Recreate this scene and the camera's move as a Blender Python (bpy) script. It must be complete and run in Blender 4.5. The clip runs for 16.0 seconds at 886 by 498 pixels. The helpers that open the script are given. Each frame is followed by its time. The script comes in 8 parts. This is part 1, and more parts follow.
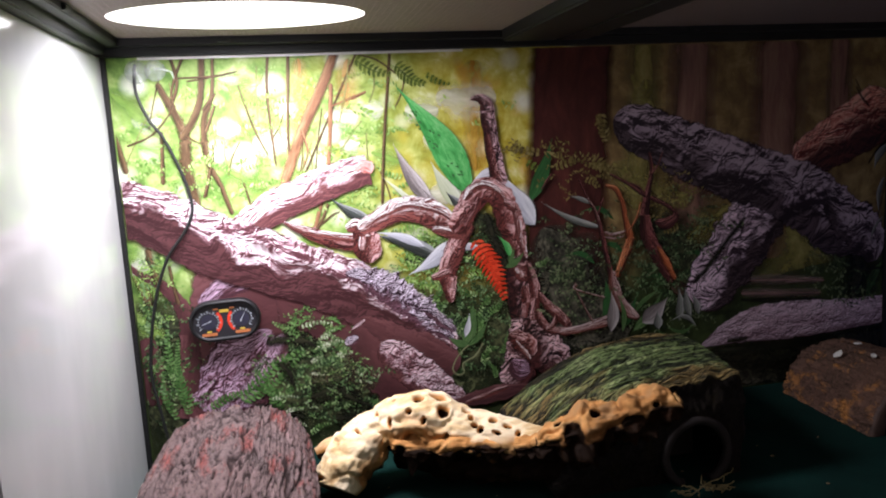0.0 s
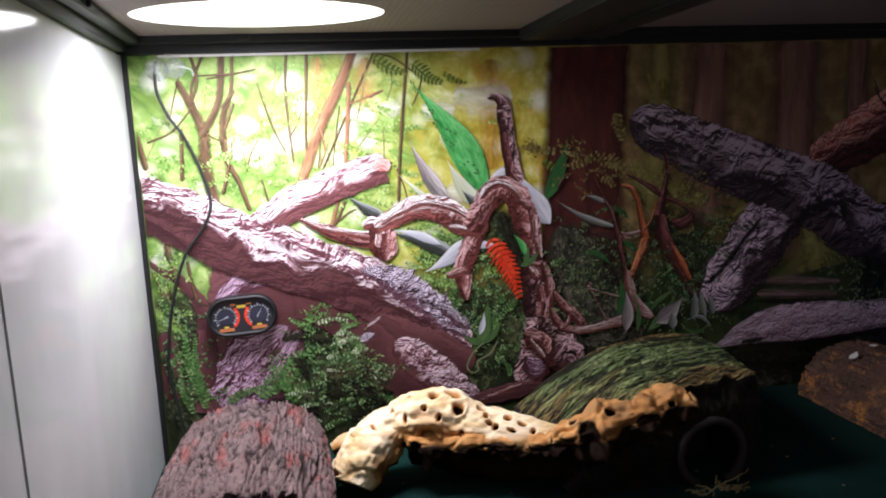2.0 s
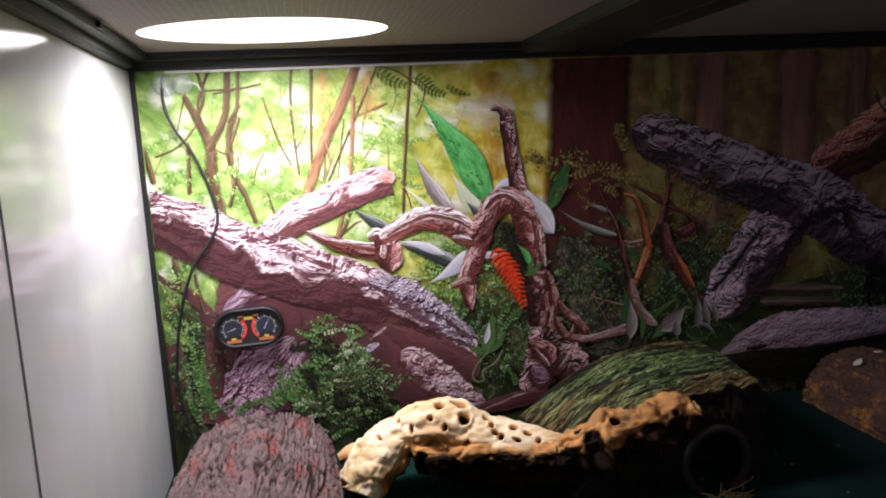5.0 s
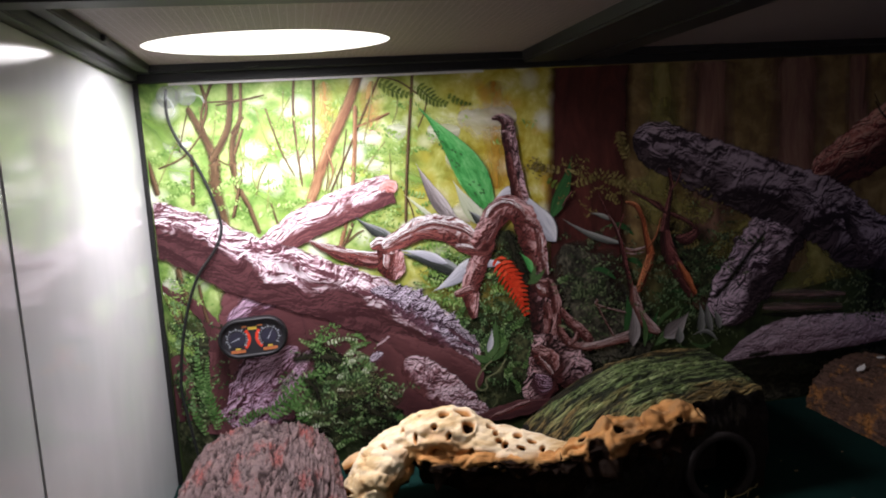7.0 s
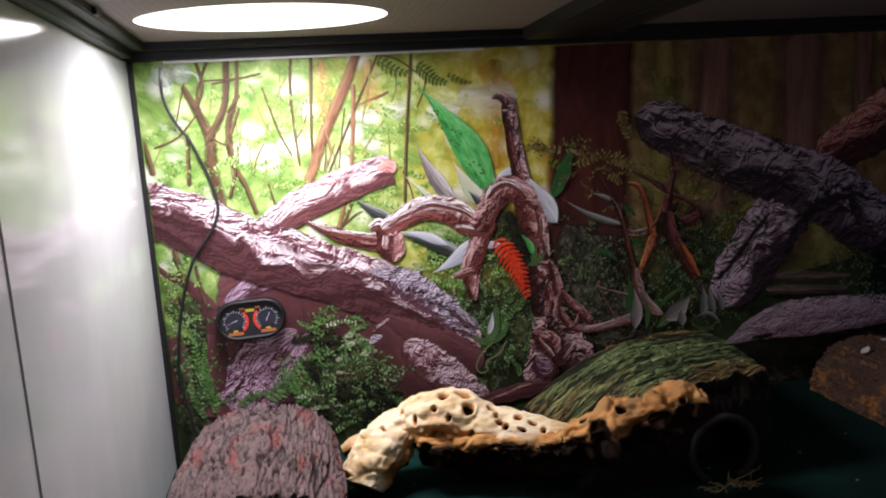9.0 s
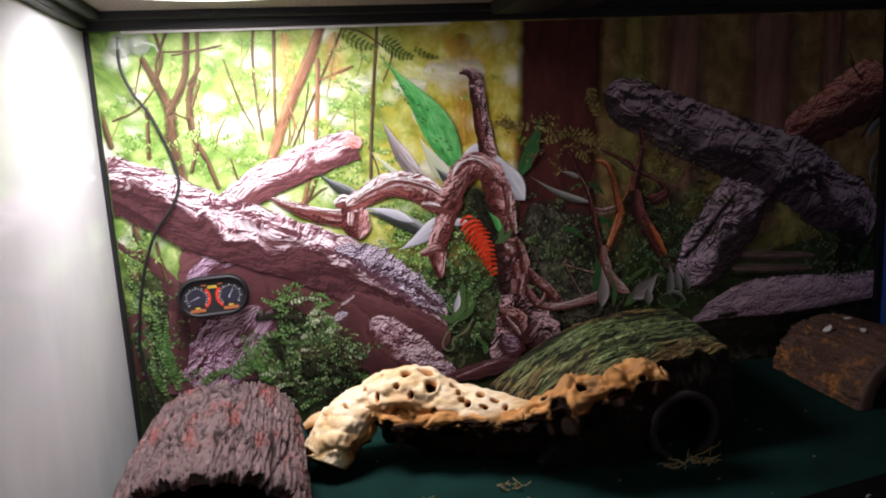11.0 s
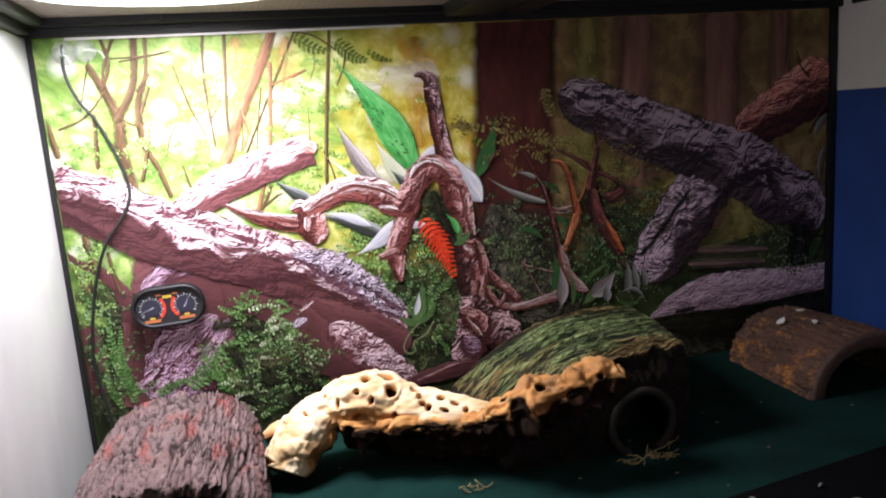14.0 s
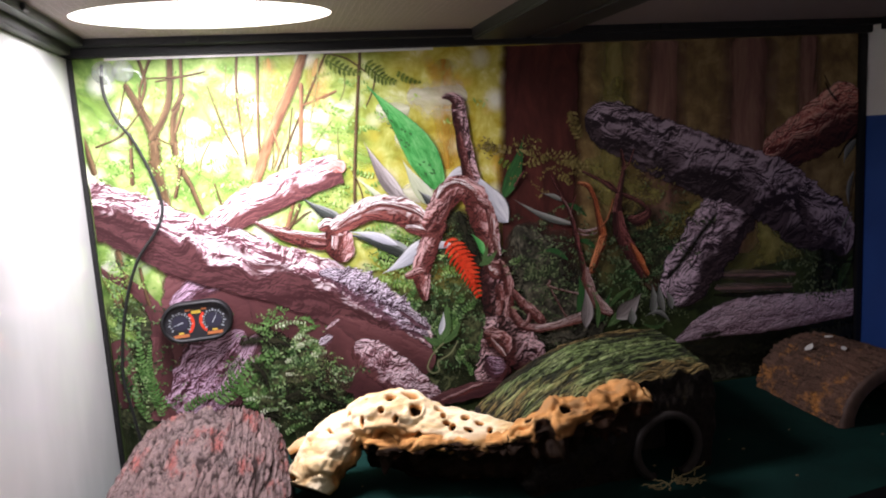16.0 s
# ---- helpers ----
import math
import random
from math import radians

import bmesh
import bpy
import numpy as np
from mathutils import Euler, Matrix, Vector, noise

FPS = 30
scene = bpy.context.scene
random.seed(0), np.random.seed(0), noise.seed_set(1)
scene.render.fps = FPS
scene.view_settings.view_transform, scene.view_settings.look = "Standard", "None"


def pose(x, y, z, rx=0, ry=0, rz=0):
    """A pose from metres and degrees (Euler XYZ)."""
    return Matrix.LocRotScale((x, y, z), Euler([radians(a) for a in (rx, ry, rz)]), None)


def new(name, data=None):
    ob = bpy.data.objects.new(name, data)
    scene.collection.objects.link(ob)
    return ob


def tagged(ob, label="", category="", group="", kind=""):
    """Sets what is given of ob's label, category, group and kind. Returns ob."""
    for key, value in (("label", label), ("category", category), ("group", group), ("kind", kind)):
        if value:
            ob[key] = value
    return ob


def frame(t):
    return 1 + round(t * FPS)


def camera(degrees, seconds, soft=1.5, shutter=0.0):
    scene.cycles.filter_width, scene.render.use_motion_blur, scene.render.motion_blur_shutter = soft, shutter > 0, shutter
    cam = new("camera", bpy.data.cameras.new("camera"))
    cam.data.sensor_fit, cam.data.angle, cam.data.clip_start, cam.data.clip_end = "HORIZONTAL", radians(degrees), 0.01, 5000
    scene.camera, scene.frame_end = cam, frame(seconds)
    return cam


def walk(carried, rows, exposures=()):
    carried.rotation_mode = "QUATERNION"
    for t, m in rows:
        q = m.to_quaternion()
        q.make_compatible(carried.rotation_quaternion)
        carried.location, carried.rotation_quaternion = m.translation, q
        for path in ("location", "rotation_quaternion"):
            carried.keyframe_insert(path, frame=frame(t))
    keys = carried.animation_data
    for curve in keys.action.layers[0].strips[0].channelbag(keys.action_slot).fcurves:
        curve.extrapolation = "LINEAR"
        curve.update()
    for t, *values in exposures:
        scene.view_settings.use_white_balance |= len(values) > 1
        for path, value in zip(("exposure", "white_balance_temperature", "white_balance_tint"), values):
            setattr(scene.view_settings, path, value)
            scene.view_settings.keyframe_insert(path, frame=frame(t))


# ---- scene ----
cam = camera(62.64, 16.0, soft=2.0)
# seconds, x, y, z, yaw, pitch, roll
ROWS = [
    (0, 0.1631, -0.7770, 0.3247, -12.46, -8.49, 3.02),
    (0.5, 0.1615, -0.7758, 0.3232, -12.09, -8.69, 2.96),
    (1, 0.1592, -0.7785, 0.3257, -11.89, -8.72, 2.78),
    (1.5, 0.1606, -0.7776, 0.3236, -11.72, -8.57, 2.95),
    (2, 0.1569, -0.7792, 0.3245, -11.58, -8.53, 2.68),
    (2.5, 0.1564, -0.7789, 0.3255, -11.42, -8.48, 2.59),
    (3, 0.1589, -0.7791, 0.3265, -11.36, -8.38, 2.58),
    (3.5, 0.1607, -0.7798, 0.3252, -11.50, -8.18, 2.81),
    (4, 0.1625, -0.7795, 0.3270, -11.61, -8.17, 3.67),
    (4.5, 0.1569, -0.7832, 0.3292, -11.31, -8.11, 3.14),
    (7, 0.1543, -0.7874, 0.3324, -11.23, -7.46, 3.60),
    (7.5, 0.1526, -0.7880, 0.3296, -11.23, -7.18, 3.54),
    (8, 0.1509, -0.7885, 0.3300, -11.43, -7.04, 3.88),
    (8.5, 0.1542, -0.7861, 0.3273, -11.45, -7.06, 3.98),
    (9, 0.1566, -0.7793, 0.3229, -11.17, -8.34, 3.71),
    (11.3, 0.1772, -0.7774, 0.3193, -13.16, -10.17, 3.02),
    (11.5, 0.1791, -0.7775, 0.3193, -13.90, -10.25, 3.12),
    (12, 0.1857, -0.7775, 0.3208, -15.47, -10.45, 3.69),
    (12.5, 0.1883, -0.7767, 0.3216, -16.45, -10.54, 4.17),
    (13, 0.1884, -0.7777, 0.3218, -16.13, -10.11, 4.39),
    (13.5, 0.1880, -0.7759, 0.3208, -15.68, -10.25, 4.41),
    (14, 0.1841, -0.7782, 0.3219, -15.30, -10.30, 4.07),
    (14.5, 0.1798, -0.7815, 0.3226, -14.49, -9.89, 3.71),
    (15, 0.1785, -0.7826, 0.3246, -14.07, -9.50, 3.65),
    (15.5, 0.1772, -0.7825, 0.3246, -13.75, -8.80, 3.38),
    (16, 0.1779, -0.7814, 0.3226, -13.54, -8.58, 3.50),
]
walk(cam, [(t, pose(x, y, z, 90 + pitch, roll, yaw)) for t, x, y, z, yaw, pitch, roll in ROWS],
     [(0, 0.09, 6420, 10), (2, 0.03, 6330, 10), (3.5, -0.05, 6500, 10.5), (4.5, -0.13, 6600, 12), (7, -0.32, 6550, 10.5), (9, -0.30, 6550, 10.5),
      (11.4, -0.11, 6750, 13), (12.2, 0.30, 6800, 14), (13, 0.42, 6600, 12), (14.5, 0.48, 6520, 11), (15.2, 0.43, 6600, 12), (16, 0.32, 6620, 12)])

# ---- sizes of the enclosure, metres ----
WIDE, DEEP, TOP = 0.90, 0.36, 0.42
MESH_Z = 0.435
LAMP = (0.139, -0.131)
LAMP_R, LAMP_OVAL = 0.104, 0.62

# ---- light ----
world = bpy.data.worlds.new("dim_room")
scene.world = world
world.use_nodes = True
world.node_tree.nodes["Background"].inputs[0].default_value = (1.0, 0.88, 0.90, 1)
world.node_tree.nodes["Background"].inputs[1].default_value = 0.15

lamp_light = bpy.data.lights.new("lamp_light", "AREA")
lamp_light.shape = "ELLIPSE"
lamp_light.size, lamp_light.size_y = 2 * LAMP_R * 0.97, 2 * LAMP_R * LAMP_OVAL * 0.97
lamp_light.energy = 2.2
lamp_light.spread = radians(165)
lamp_light.color = (0.97, 0.92, 1.03)
lamp_ob = new("lamp_light", lamp_light)
lamp_ob.location = (LAMP[0], LAMP[1], MESH_Z - 0.0005)
tagged(lamp_ob, kind="structure")


# ---- material helpers ----
class Nodes:
    """A small wrapper that builds a node material."""

    def __init__(self, name, rough=0.6, metal=0.0, spec=0.5):
        self.mat = bpy.data.materials.new(name)
        self.mat.use_nodes = True
        self.tree = self.mat.node_tree
        self.bsdf = self.tree.nodes["Principled BSDF"]
        self.bsdf.inputs["Roughness"].default_value = rough
        self.bsdf.inputs["Metallic"].default_value = metal
        self.bsdf.inputs["Specular IOR Level"].default_value = spec
        self.coords = self.tree.nodes.new("ShaderNodeTexCoord")

    def node(self, kind):
        return self.tree.nodes.new("ShaderNode" + kind)

    def link(self, a, b):
        self.tree.links.new(a, b)
        return b

    def scaled(self, source, scale):
        m = self.node("Mapping")
        m.inputs["Scale"].default_value = scale
        self.link(self.coords.outputs[source], m.inputs["Vector"])
        return m.outputs["Vector"]

    def noise(self, scale, source="Object", stretch=(1, 1, 1), detail=5.0, rough=0.6, distortion=0.0):
        n = self.node("TexNoise")
        n.inputs["Scale"].default_value = scale
        n.inputs["Detail"].default_value = detail
        n.inputs["Roughness"].default_value = rough
        n.inputs["Distortion"].default_value = distortion
        self.link(self.scaled(source, stretch), n.inputs["Vector"])
        return n.outputs["Fac"]

    def voronoi(self, scale, source="Object", stretch=(1, 1, 1), feature="F1"):
        n = self.node("TexVoronoi")
        n.feature = feature
        n.inputs["Scale"].default_value = scale
        self.link(self.scaled(source, stretch), n.inputs["Vector"])
        return n.outputs["Distance"]

    def ramp(self, fac, stops):
        r = self.node("ValToRGB")
        e = r.color_ramp.elements
        while len(e) < len(stops):
            e.new(0.5)
        for el, (at, col) in zip(e, stops):
            el.position, el.color = at, (*col, 1)
        self.link(fac, r.inputs["Fac"])
        return r.outputs["Color"]

    def grey(self, fac, lo, hi, a=0.0, b=1.0):
        m = self.node("MapRange")
        for key, v in (("From Min", lo), ("From Max", hi), ("To Min", a), ("To Max", b)):
            m.inputs[key].default_value = v
        self.link(fac, m.inputs["Value"])
        return m.outputs["Result"]

    def math(self, op, a, b):
        m = self.node("Math")
        m.operation = op
        for i, v in enumerate((a, b)):
            if isinstance(v, (int, float)):
                m.inputs[i].default_value = v
            else:
                self.link(v, m.inputs[i])
        return m.outputs[0]

    def mix(self, fac, a, b, blend="MIX"):
        m = self.node("Mix")
        m.data_type, m.blend_type = "RGBA", blend
        for key, v in ((0, fac), (6, a), (7, b)):
            if isinstance(v, (int, float)):
                m.inputs[key].default_value = v
            elif isinstance(v, tuple):
                m.inputs[key].default_value = (*v, 1)
            else:
                self.link(v, m.inputs[key])
        return m.outputs[2]

    def axis(self, source, k):
        s = self.node("SeparateXYZ")
        self.link(self.coords.outputs[source], s.inputs[0])
        return s.outputs[k]

    def colour(self, socket):
        if isinstance(socket, tuple):
            self.bsdf.inputs["Base Color"].default_value = (*socket, 1)
        else:
            self.link(socket, self.bsdf.inputs["Base Color"])
        return self

    def rough(self, socket):
        self.link(socket, self.bsdf.inputs["Roughness"])
        return self

    def bump(self, height, strength=0.5, distance=0.002):
        b = self.node("Bump")
        b.inputs["Strength"].default_value = strength
        b.inputs["Distance"].default_value = distance
        self.link(height, b.inputs["Height"])
        self.link(b.outputs["Normal"], self.bsdf.inputs["Normal"])
        return self


M = {}


def plain(name, col, rough=0.5, metal=0.0, vary=0.12, scale=60.0, bump=0.0, spec=0.5):
    n = Nodes(name, rough, metal, spec)
    f = n.noise(scale)
    lo = tuple(c * (1 - vary) for c in col)
    hi = tuple(min(1.0, c * (1 + vary)) for c in col)
    n.colour(n.ramp(f, [(0.3, lo), (0.7, hi)]))
    if bump:
        n.bump(f, bump, 0.001)
    M[name] = n.mat
    return n.mat


# ---- materials of the real things ----
plain("black_plastic", (0.004, 0.004, 0.005), 0.55, vary=0.3)
plain("matte_black", (0.003, 0.003, 0.0035), 0.85, vary=0.3, spec=0.08)
plain("black_silicone", (0.01, 0.01, 0.01), 0.5)
plain("cable_rubber", (0.012, 0.013, 0.012), 0.45)
plain("table_top", (0.03, 0.028, 0.027), 0.6, vary=0.4)
plain("white_flake", (0.75, 0.74, 0.70), 0.7)
plain("clay_rim", (0.085, 0.050, 0.038), 0.7, vary=0.35, scale=90, bump=0.4)
# brown rim with the driftwood arm's shade put into its colour
plain("shaded_rim", (0.022, 0.016, 0.014), 0.75, vary=0.4, scale=90, bump=0.4)
plain("dull_shaving", (0.22, 0.21, 0.20), 0.8, vary=0.3)
plain("straw", (0.25, 0.20, 0.085), 0.8, vary=0.3)
plain("crumb", (0.20, 0.15, 0.08), 0.9, vary=0.5, scale=200)
# dark colour of the sheets that stand for shade inside the hides
plain("hollow_shade", (0.035, 0.026, 0.022), 0.9, vary=0.4)
plain("gauge_face", (0.022, 0.022, 0.027), 0.45)
plain("gauge_marks", (0.45, 0.50, 0.54), 0.5)
plain("gauge_orange", (0.50, 0.17, 0.06), 0.5)
plain("gauge_red", (0.70, 0.05, 0.02), 0.5)
plain("gauge_yellow", (0.62, 0.45, 0.06), 0.5)
plain("gauge_hub", (0.030, 0.030, 0.050), 0.35)
plain("reflector", (0.88, 0.88, 0.86), 0.5, vary=0.03)
plain("strip_white", (0.82, 0.82, 0.78), 0.5, vary=0.05)
plain("lamp_shell", (0.02, 0.02, 0.02), 0.4)


def carpet():
    n = Nodes("green_carpet", 0.95, spec=0.1)
    f = n.noise(900, detail=2)
    g = n.noise(14)
    a = n.ramp(f, [(0.3, (0.0028, 0.016, 0.013)), (0.7, (0.0105, 0.059, 0.047))])
    n.colour(n.mix(n.grey(g, 0.35, 0.7), a, (0.0045, 0.021, 0.0175)))
    n.bump(f, 0.8, 0.002)
    M["green_carpet"] = n.mat


def side_panel():
    n = Nodes("white_panel", 0.22, spec=0.6)
    g = n.noise(7, stretch=(1, 1.5, 0.7), detail=3)
    h = n.noise(11, stretch=(1, 1.2, 0.8), detail=3)
    a = n.ramp(g, [(0.3, (0.60, 0.62, 0.60)), (0.75, (0.72, 0.73, 0.71))])
    n.colour(n.mix(n.grey(h, 0.45, 0.75, 0, 0.35), a, (0.56, 0.58, 0.55)))
    n.rough(n.grey(g, 0.3, 0.8, 0.08, 0.13))
    M["white_panel"] = n.mat


def blue_panel():
    n = Nodes("blue_panel", 0.5)
    z = n.axis("Object", 2)
    g = n.noise(6)
    blue = n.ramp(g, [(0.3, (0.012, 0.045, 0.20)), (0.7, (0.022, 0.075, 0.30))])
    white = n.ramp(g, [(0.3, (0.80, 0.77, 0.74)), (0.7, (0.88, 0.85, 0.82))])
    n.colour(n.mix(n.grey(z, 0.3190, 0.3195), blue, white))
    M["blue_panel"] = n.mat


def screen_mesh():
    n = Nodes("steel_screen", 0.6, 0.0, 0.3)
    w = n.node("TexBrick")
    w.offset = 0.0
    w.inputs["Scale"].default_value = 150
    # steel tones raised and tinted pinkish to include lamp glow through the mesh
    w.inputs["Color1"].default_value = (0.160, 0.122, 0.120, 1)
    w.inputs["Color2"].default_value = (0.195, 0.150, 0.147, 1)
    w.inputs["Mortar"].default_value = (0.42, 0.34, 0.335, 1)
    w.inputs["Mortar Size"].default_value = 0.035
    w.inputs["Brick Width"].default_value = 0.9
    w.inputs["Row Height"].default_value = 0.4
    n.link(n.scaled("Object", (1, 1, 1)), w.inputs["Vector"])
    streak = n.noise(60, stretch=(0.15, 1.6, 1))
    n.colour(n.mix(n.grey(streak, 0.35, 0.7, 0.1, 0.6), w.outputs["Color"], (0.26, 0.205, 0.20)))
    n.bump(w.outputs["Fac"], 0.4, 0.0006)
    M["steel_screen"] = n.mat


def bark_shell(name, dark, mid, red, scale, pull=0.30, patch=0.53, gap=0.92, red_pull=0.25, grit=0.5, side=0.0):
    """Rough resin bark: ridges run along y of the object, flaking off in short steps; side: more of the second colour on one flank."""
    n = Nodes(name, 0.85, spec=0.12)
    a = n.noise(scale, stretch=(1.0, pull, 1.0), detail=6, rough=0.62, distortion=0.8)
    b = n.noise(scale * 3.2, stretch=(1.0, pull * 2.0, 1.0), detail=5, rough=0.7)
    c = n.noise(scale * 0.5, stretch=(1.0, red_pull, 1.0), detail=6, rough=0.68)
    if side:
        c = n.math("ADD", c, n.grey(n.axis("Object", 0), -0.074, -0.030, side, 0.0))
    tint = n.noise(scale * 0.2, detail=3)
    att = n.node("Attribute")
    att.attribute_name = "crack"
    col = n.ramp(a, [(0.30, tuple(v * 0.72 for v in mid)), (0.50, mid), (0.70, tuple(min(1, v * 1.35) for v in mid))])
    col = n.mix(n.grey(tint, 0.42, 0.62, 0, 0.6), col, tuple(v * k for v, k in zip(mid, (0.70, 0.80, 0.82))))
    col = n.mix(n.grey(c, patch, patch + 0.12, 0, 0.72), col, red)
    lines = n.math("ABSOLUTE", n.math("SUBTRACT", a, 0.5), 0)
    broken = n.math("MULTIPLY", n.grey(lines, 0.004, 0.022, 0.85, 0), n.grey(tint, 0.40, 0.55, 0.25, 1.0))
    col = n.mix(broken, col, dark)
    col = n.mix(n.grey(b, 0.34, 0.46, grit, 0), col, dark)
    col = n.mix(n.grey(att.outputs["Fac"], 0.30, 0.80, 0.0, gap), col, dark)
    n.colour(col)
    n.bump(n.math("ADD", n.math("MULTIPLY", n.math("MINIMUM", lines, 0.08), 3.0), n.math("ADD", a, n.math("MULTIPLY", b, 0.7))), 1.0, 0.0035)
    M[name] = n.mat


def mossy():
    """Resin bark painted moss green: thin wavy ridges with dark gaps, worn to brown along the rim."""
    n = Nodes("mossy_resin", 0.8, spec=0.3)
    att = n.node("Attribute")
    att.attribute_name = "groove"
    rim = n.node("Attribute")
    rim.attribute_name = "bare"
    a = n.noise(150, stretch=(0.14, 1.0, 0.06), detail=6, rough=0.65, distortion=0.3)
    lines = n.math("ABSOLUTE", n.math("SUBTRACT", n.noise(120, stretch=(0.15, 1.0, 0.05), detail=3, rough=0.55, distortion=0.55), 0.5), 0)
    hair = n.math("ABSOLUTE", n.math("SUBTRACT", n.noise(290, stretch=(0.18, 1.0, 0.06), detail=3, rough=0.55, distortion=0.55), 0.5), 0)
    c = n.math("ADD", n.math("MULTIPLY", rim.outputs["Fac"], 0.35), n.noise(15, detail=5))
    green = n.ramp(a, [(0.30, (0.070, 0.105, 0.035)), (0.5, (0.19, 0.265, 0.090)), (0.70, (0.46, 0.53, 0.24))])
    brown = n.ramp(a, [(0.30, (0.055, 0.030, 0.012)), (0.5, (0.24, 0.140, 0.048)), (0.72, (0.52, 0.35, 0.13))])
    col = n.mix(n.grey(c, 0.60, 0.76, 0, 0.85), green, brown)
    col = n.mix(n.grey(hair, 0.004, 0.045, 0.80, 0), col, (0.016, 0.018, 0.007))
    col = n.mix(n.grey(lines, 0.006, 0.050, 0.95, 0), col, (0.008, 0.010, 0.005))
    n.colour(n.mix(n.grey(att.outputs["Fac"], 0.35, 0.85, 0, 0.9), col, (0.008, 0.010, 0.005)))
    high = n.math("ADD", n.math("MULTIPLY", n.math("MINIMUM", lines, 0.12), 5.0), n.math("MULTIPLY", n.math("MINIMUM", hair, 0.10), 3.0))
    n.bump(n.math("ADD", high, n.math("MULTIPLY", a, 0.5)), 1.0, 0.004)
    M["mossy_resin"] = n.mat


def driftwood_mat():
    n = Nodes("mopani_wood", 0.75, spec=0.08)
    att = n.node("Attribute")
    att.attribute_name = "heart_shade"
    a = n.noise(38, stretch=(0.5, 1, 1), detail=8, rough=0.6, distortion=0.5)
    g = n.noise(160, stretch=(0.3, 1, 1.0), detail=6)
    pale = n.ramp(a, [(0.30, (0.40, 0.21, 0.075)), (0.42, (0.72, 0.53, 0.28)), (0.56, (0.88, 0.75, 0.52))])
    # near-black ramp: deep shade under the root and in holes, painted as wood colour
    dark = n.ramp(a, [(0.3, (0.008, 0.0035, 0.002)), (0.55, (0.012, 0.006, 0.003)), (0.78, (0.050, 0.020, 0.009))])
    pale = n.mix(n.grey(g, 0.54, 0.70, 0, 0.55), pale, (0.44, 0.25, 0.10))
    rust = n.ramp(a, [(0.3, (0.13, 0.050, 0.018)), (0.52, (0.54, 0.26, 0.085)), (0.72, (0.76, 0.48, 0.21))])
    shaded_heart = n.math("ADD", att.outputs["Fac"], n.math("MULTIPLY", n.math("SUBTRACT", a, 0.5), 0.9))
    n.colour(n.mix(n.grey(shaded_heart, 0.52, 0.80), n.mix(n.grey(shaded_heart, 0.04, 0.40), pale, rust), dark))
    n.bump(n.math("ADD", a, n.math("MULTIPLY", g, 0.4)), 0.55, 0.0025)
    M["mopani_wood"] = n.mat


def clear_plastic():
    n = Nodes("clear_plastic", 0.08)
    n.colour((0.80, 0.86, 0.82))
    n.bsdf.inputs["Alpha"].default_value = 0.25
    M["clear_plastic"] = n.mat


def glow(name, col, strength):
    n = Nodes(name, 0.4)
    n.colour(col)
    n.bsdf.inputs["Emission Color"].default_value = (*col, 1)
    n.bsdf.inputs["Emission Strength"].default_value = strength
    M[name] = n.mat


carpet(), side_panel(), blue_panel(), screen_mesh(), mossy(), driftwood_mat(), clear_plastic()
glow("bulb_glass", (1.0, 0.97, 0.94), 2.6)
bark_shell("bark_resin", (0.026, 0.016, 0.015), (0.225, 0.155, 0.146), (0.34, 0.075, 0.060), 95, 0.30, 0.535, 0.93, 0.30, 0.65)
bark_shell("clay_resin", (0.022, 0.012, 0.008), (0.19, 0.108, 0.078), (0.80, 0.34, 0.085), 90, 0.9, 0.60, 0.92, 0.8, 0.7, 0.11)
# near-black bark: shade on the cave's front and sides is in this colour
bark_shell("shaded_resin", (0.004, 0.003, 0.003), (0.026, 0.020, 0.017), (0.03, 0.024, 0.010), 90)


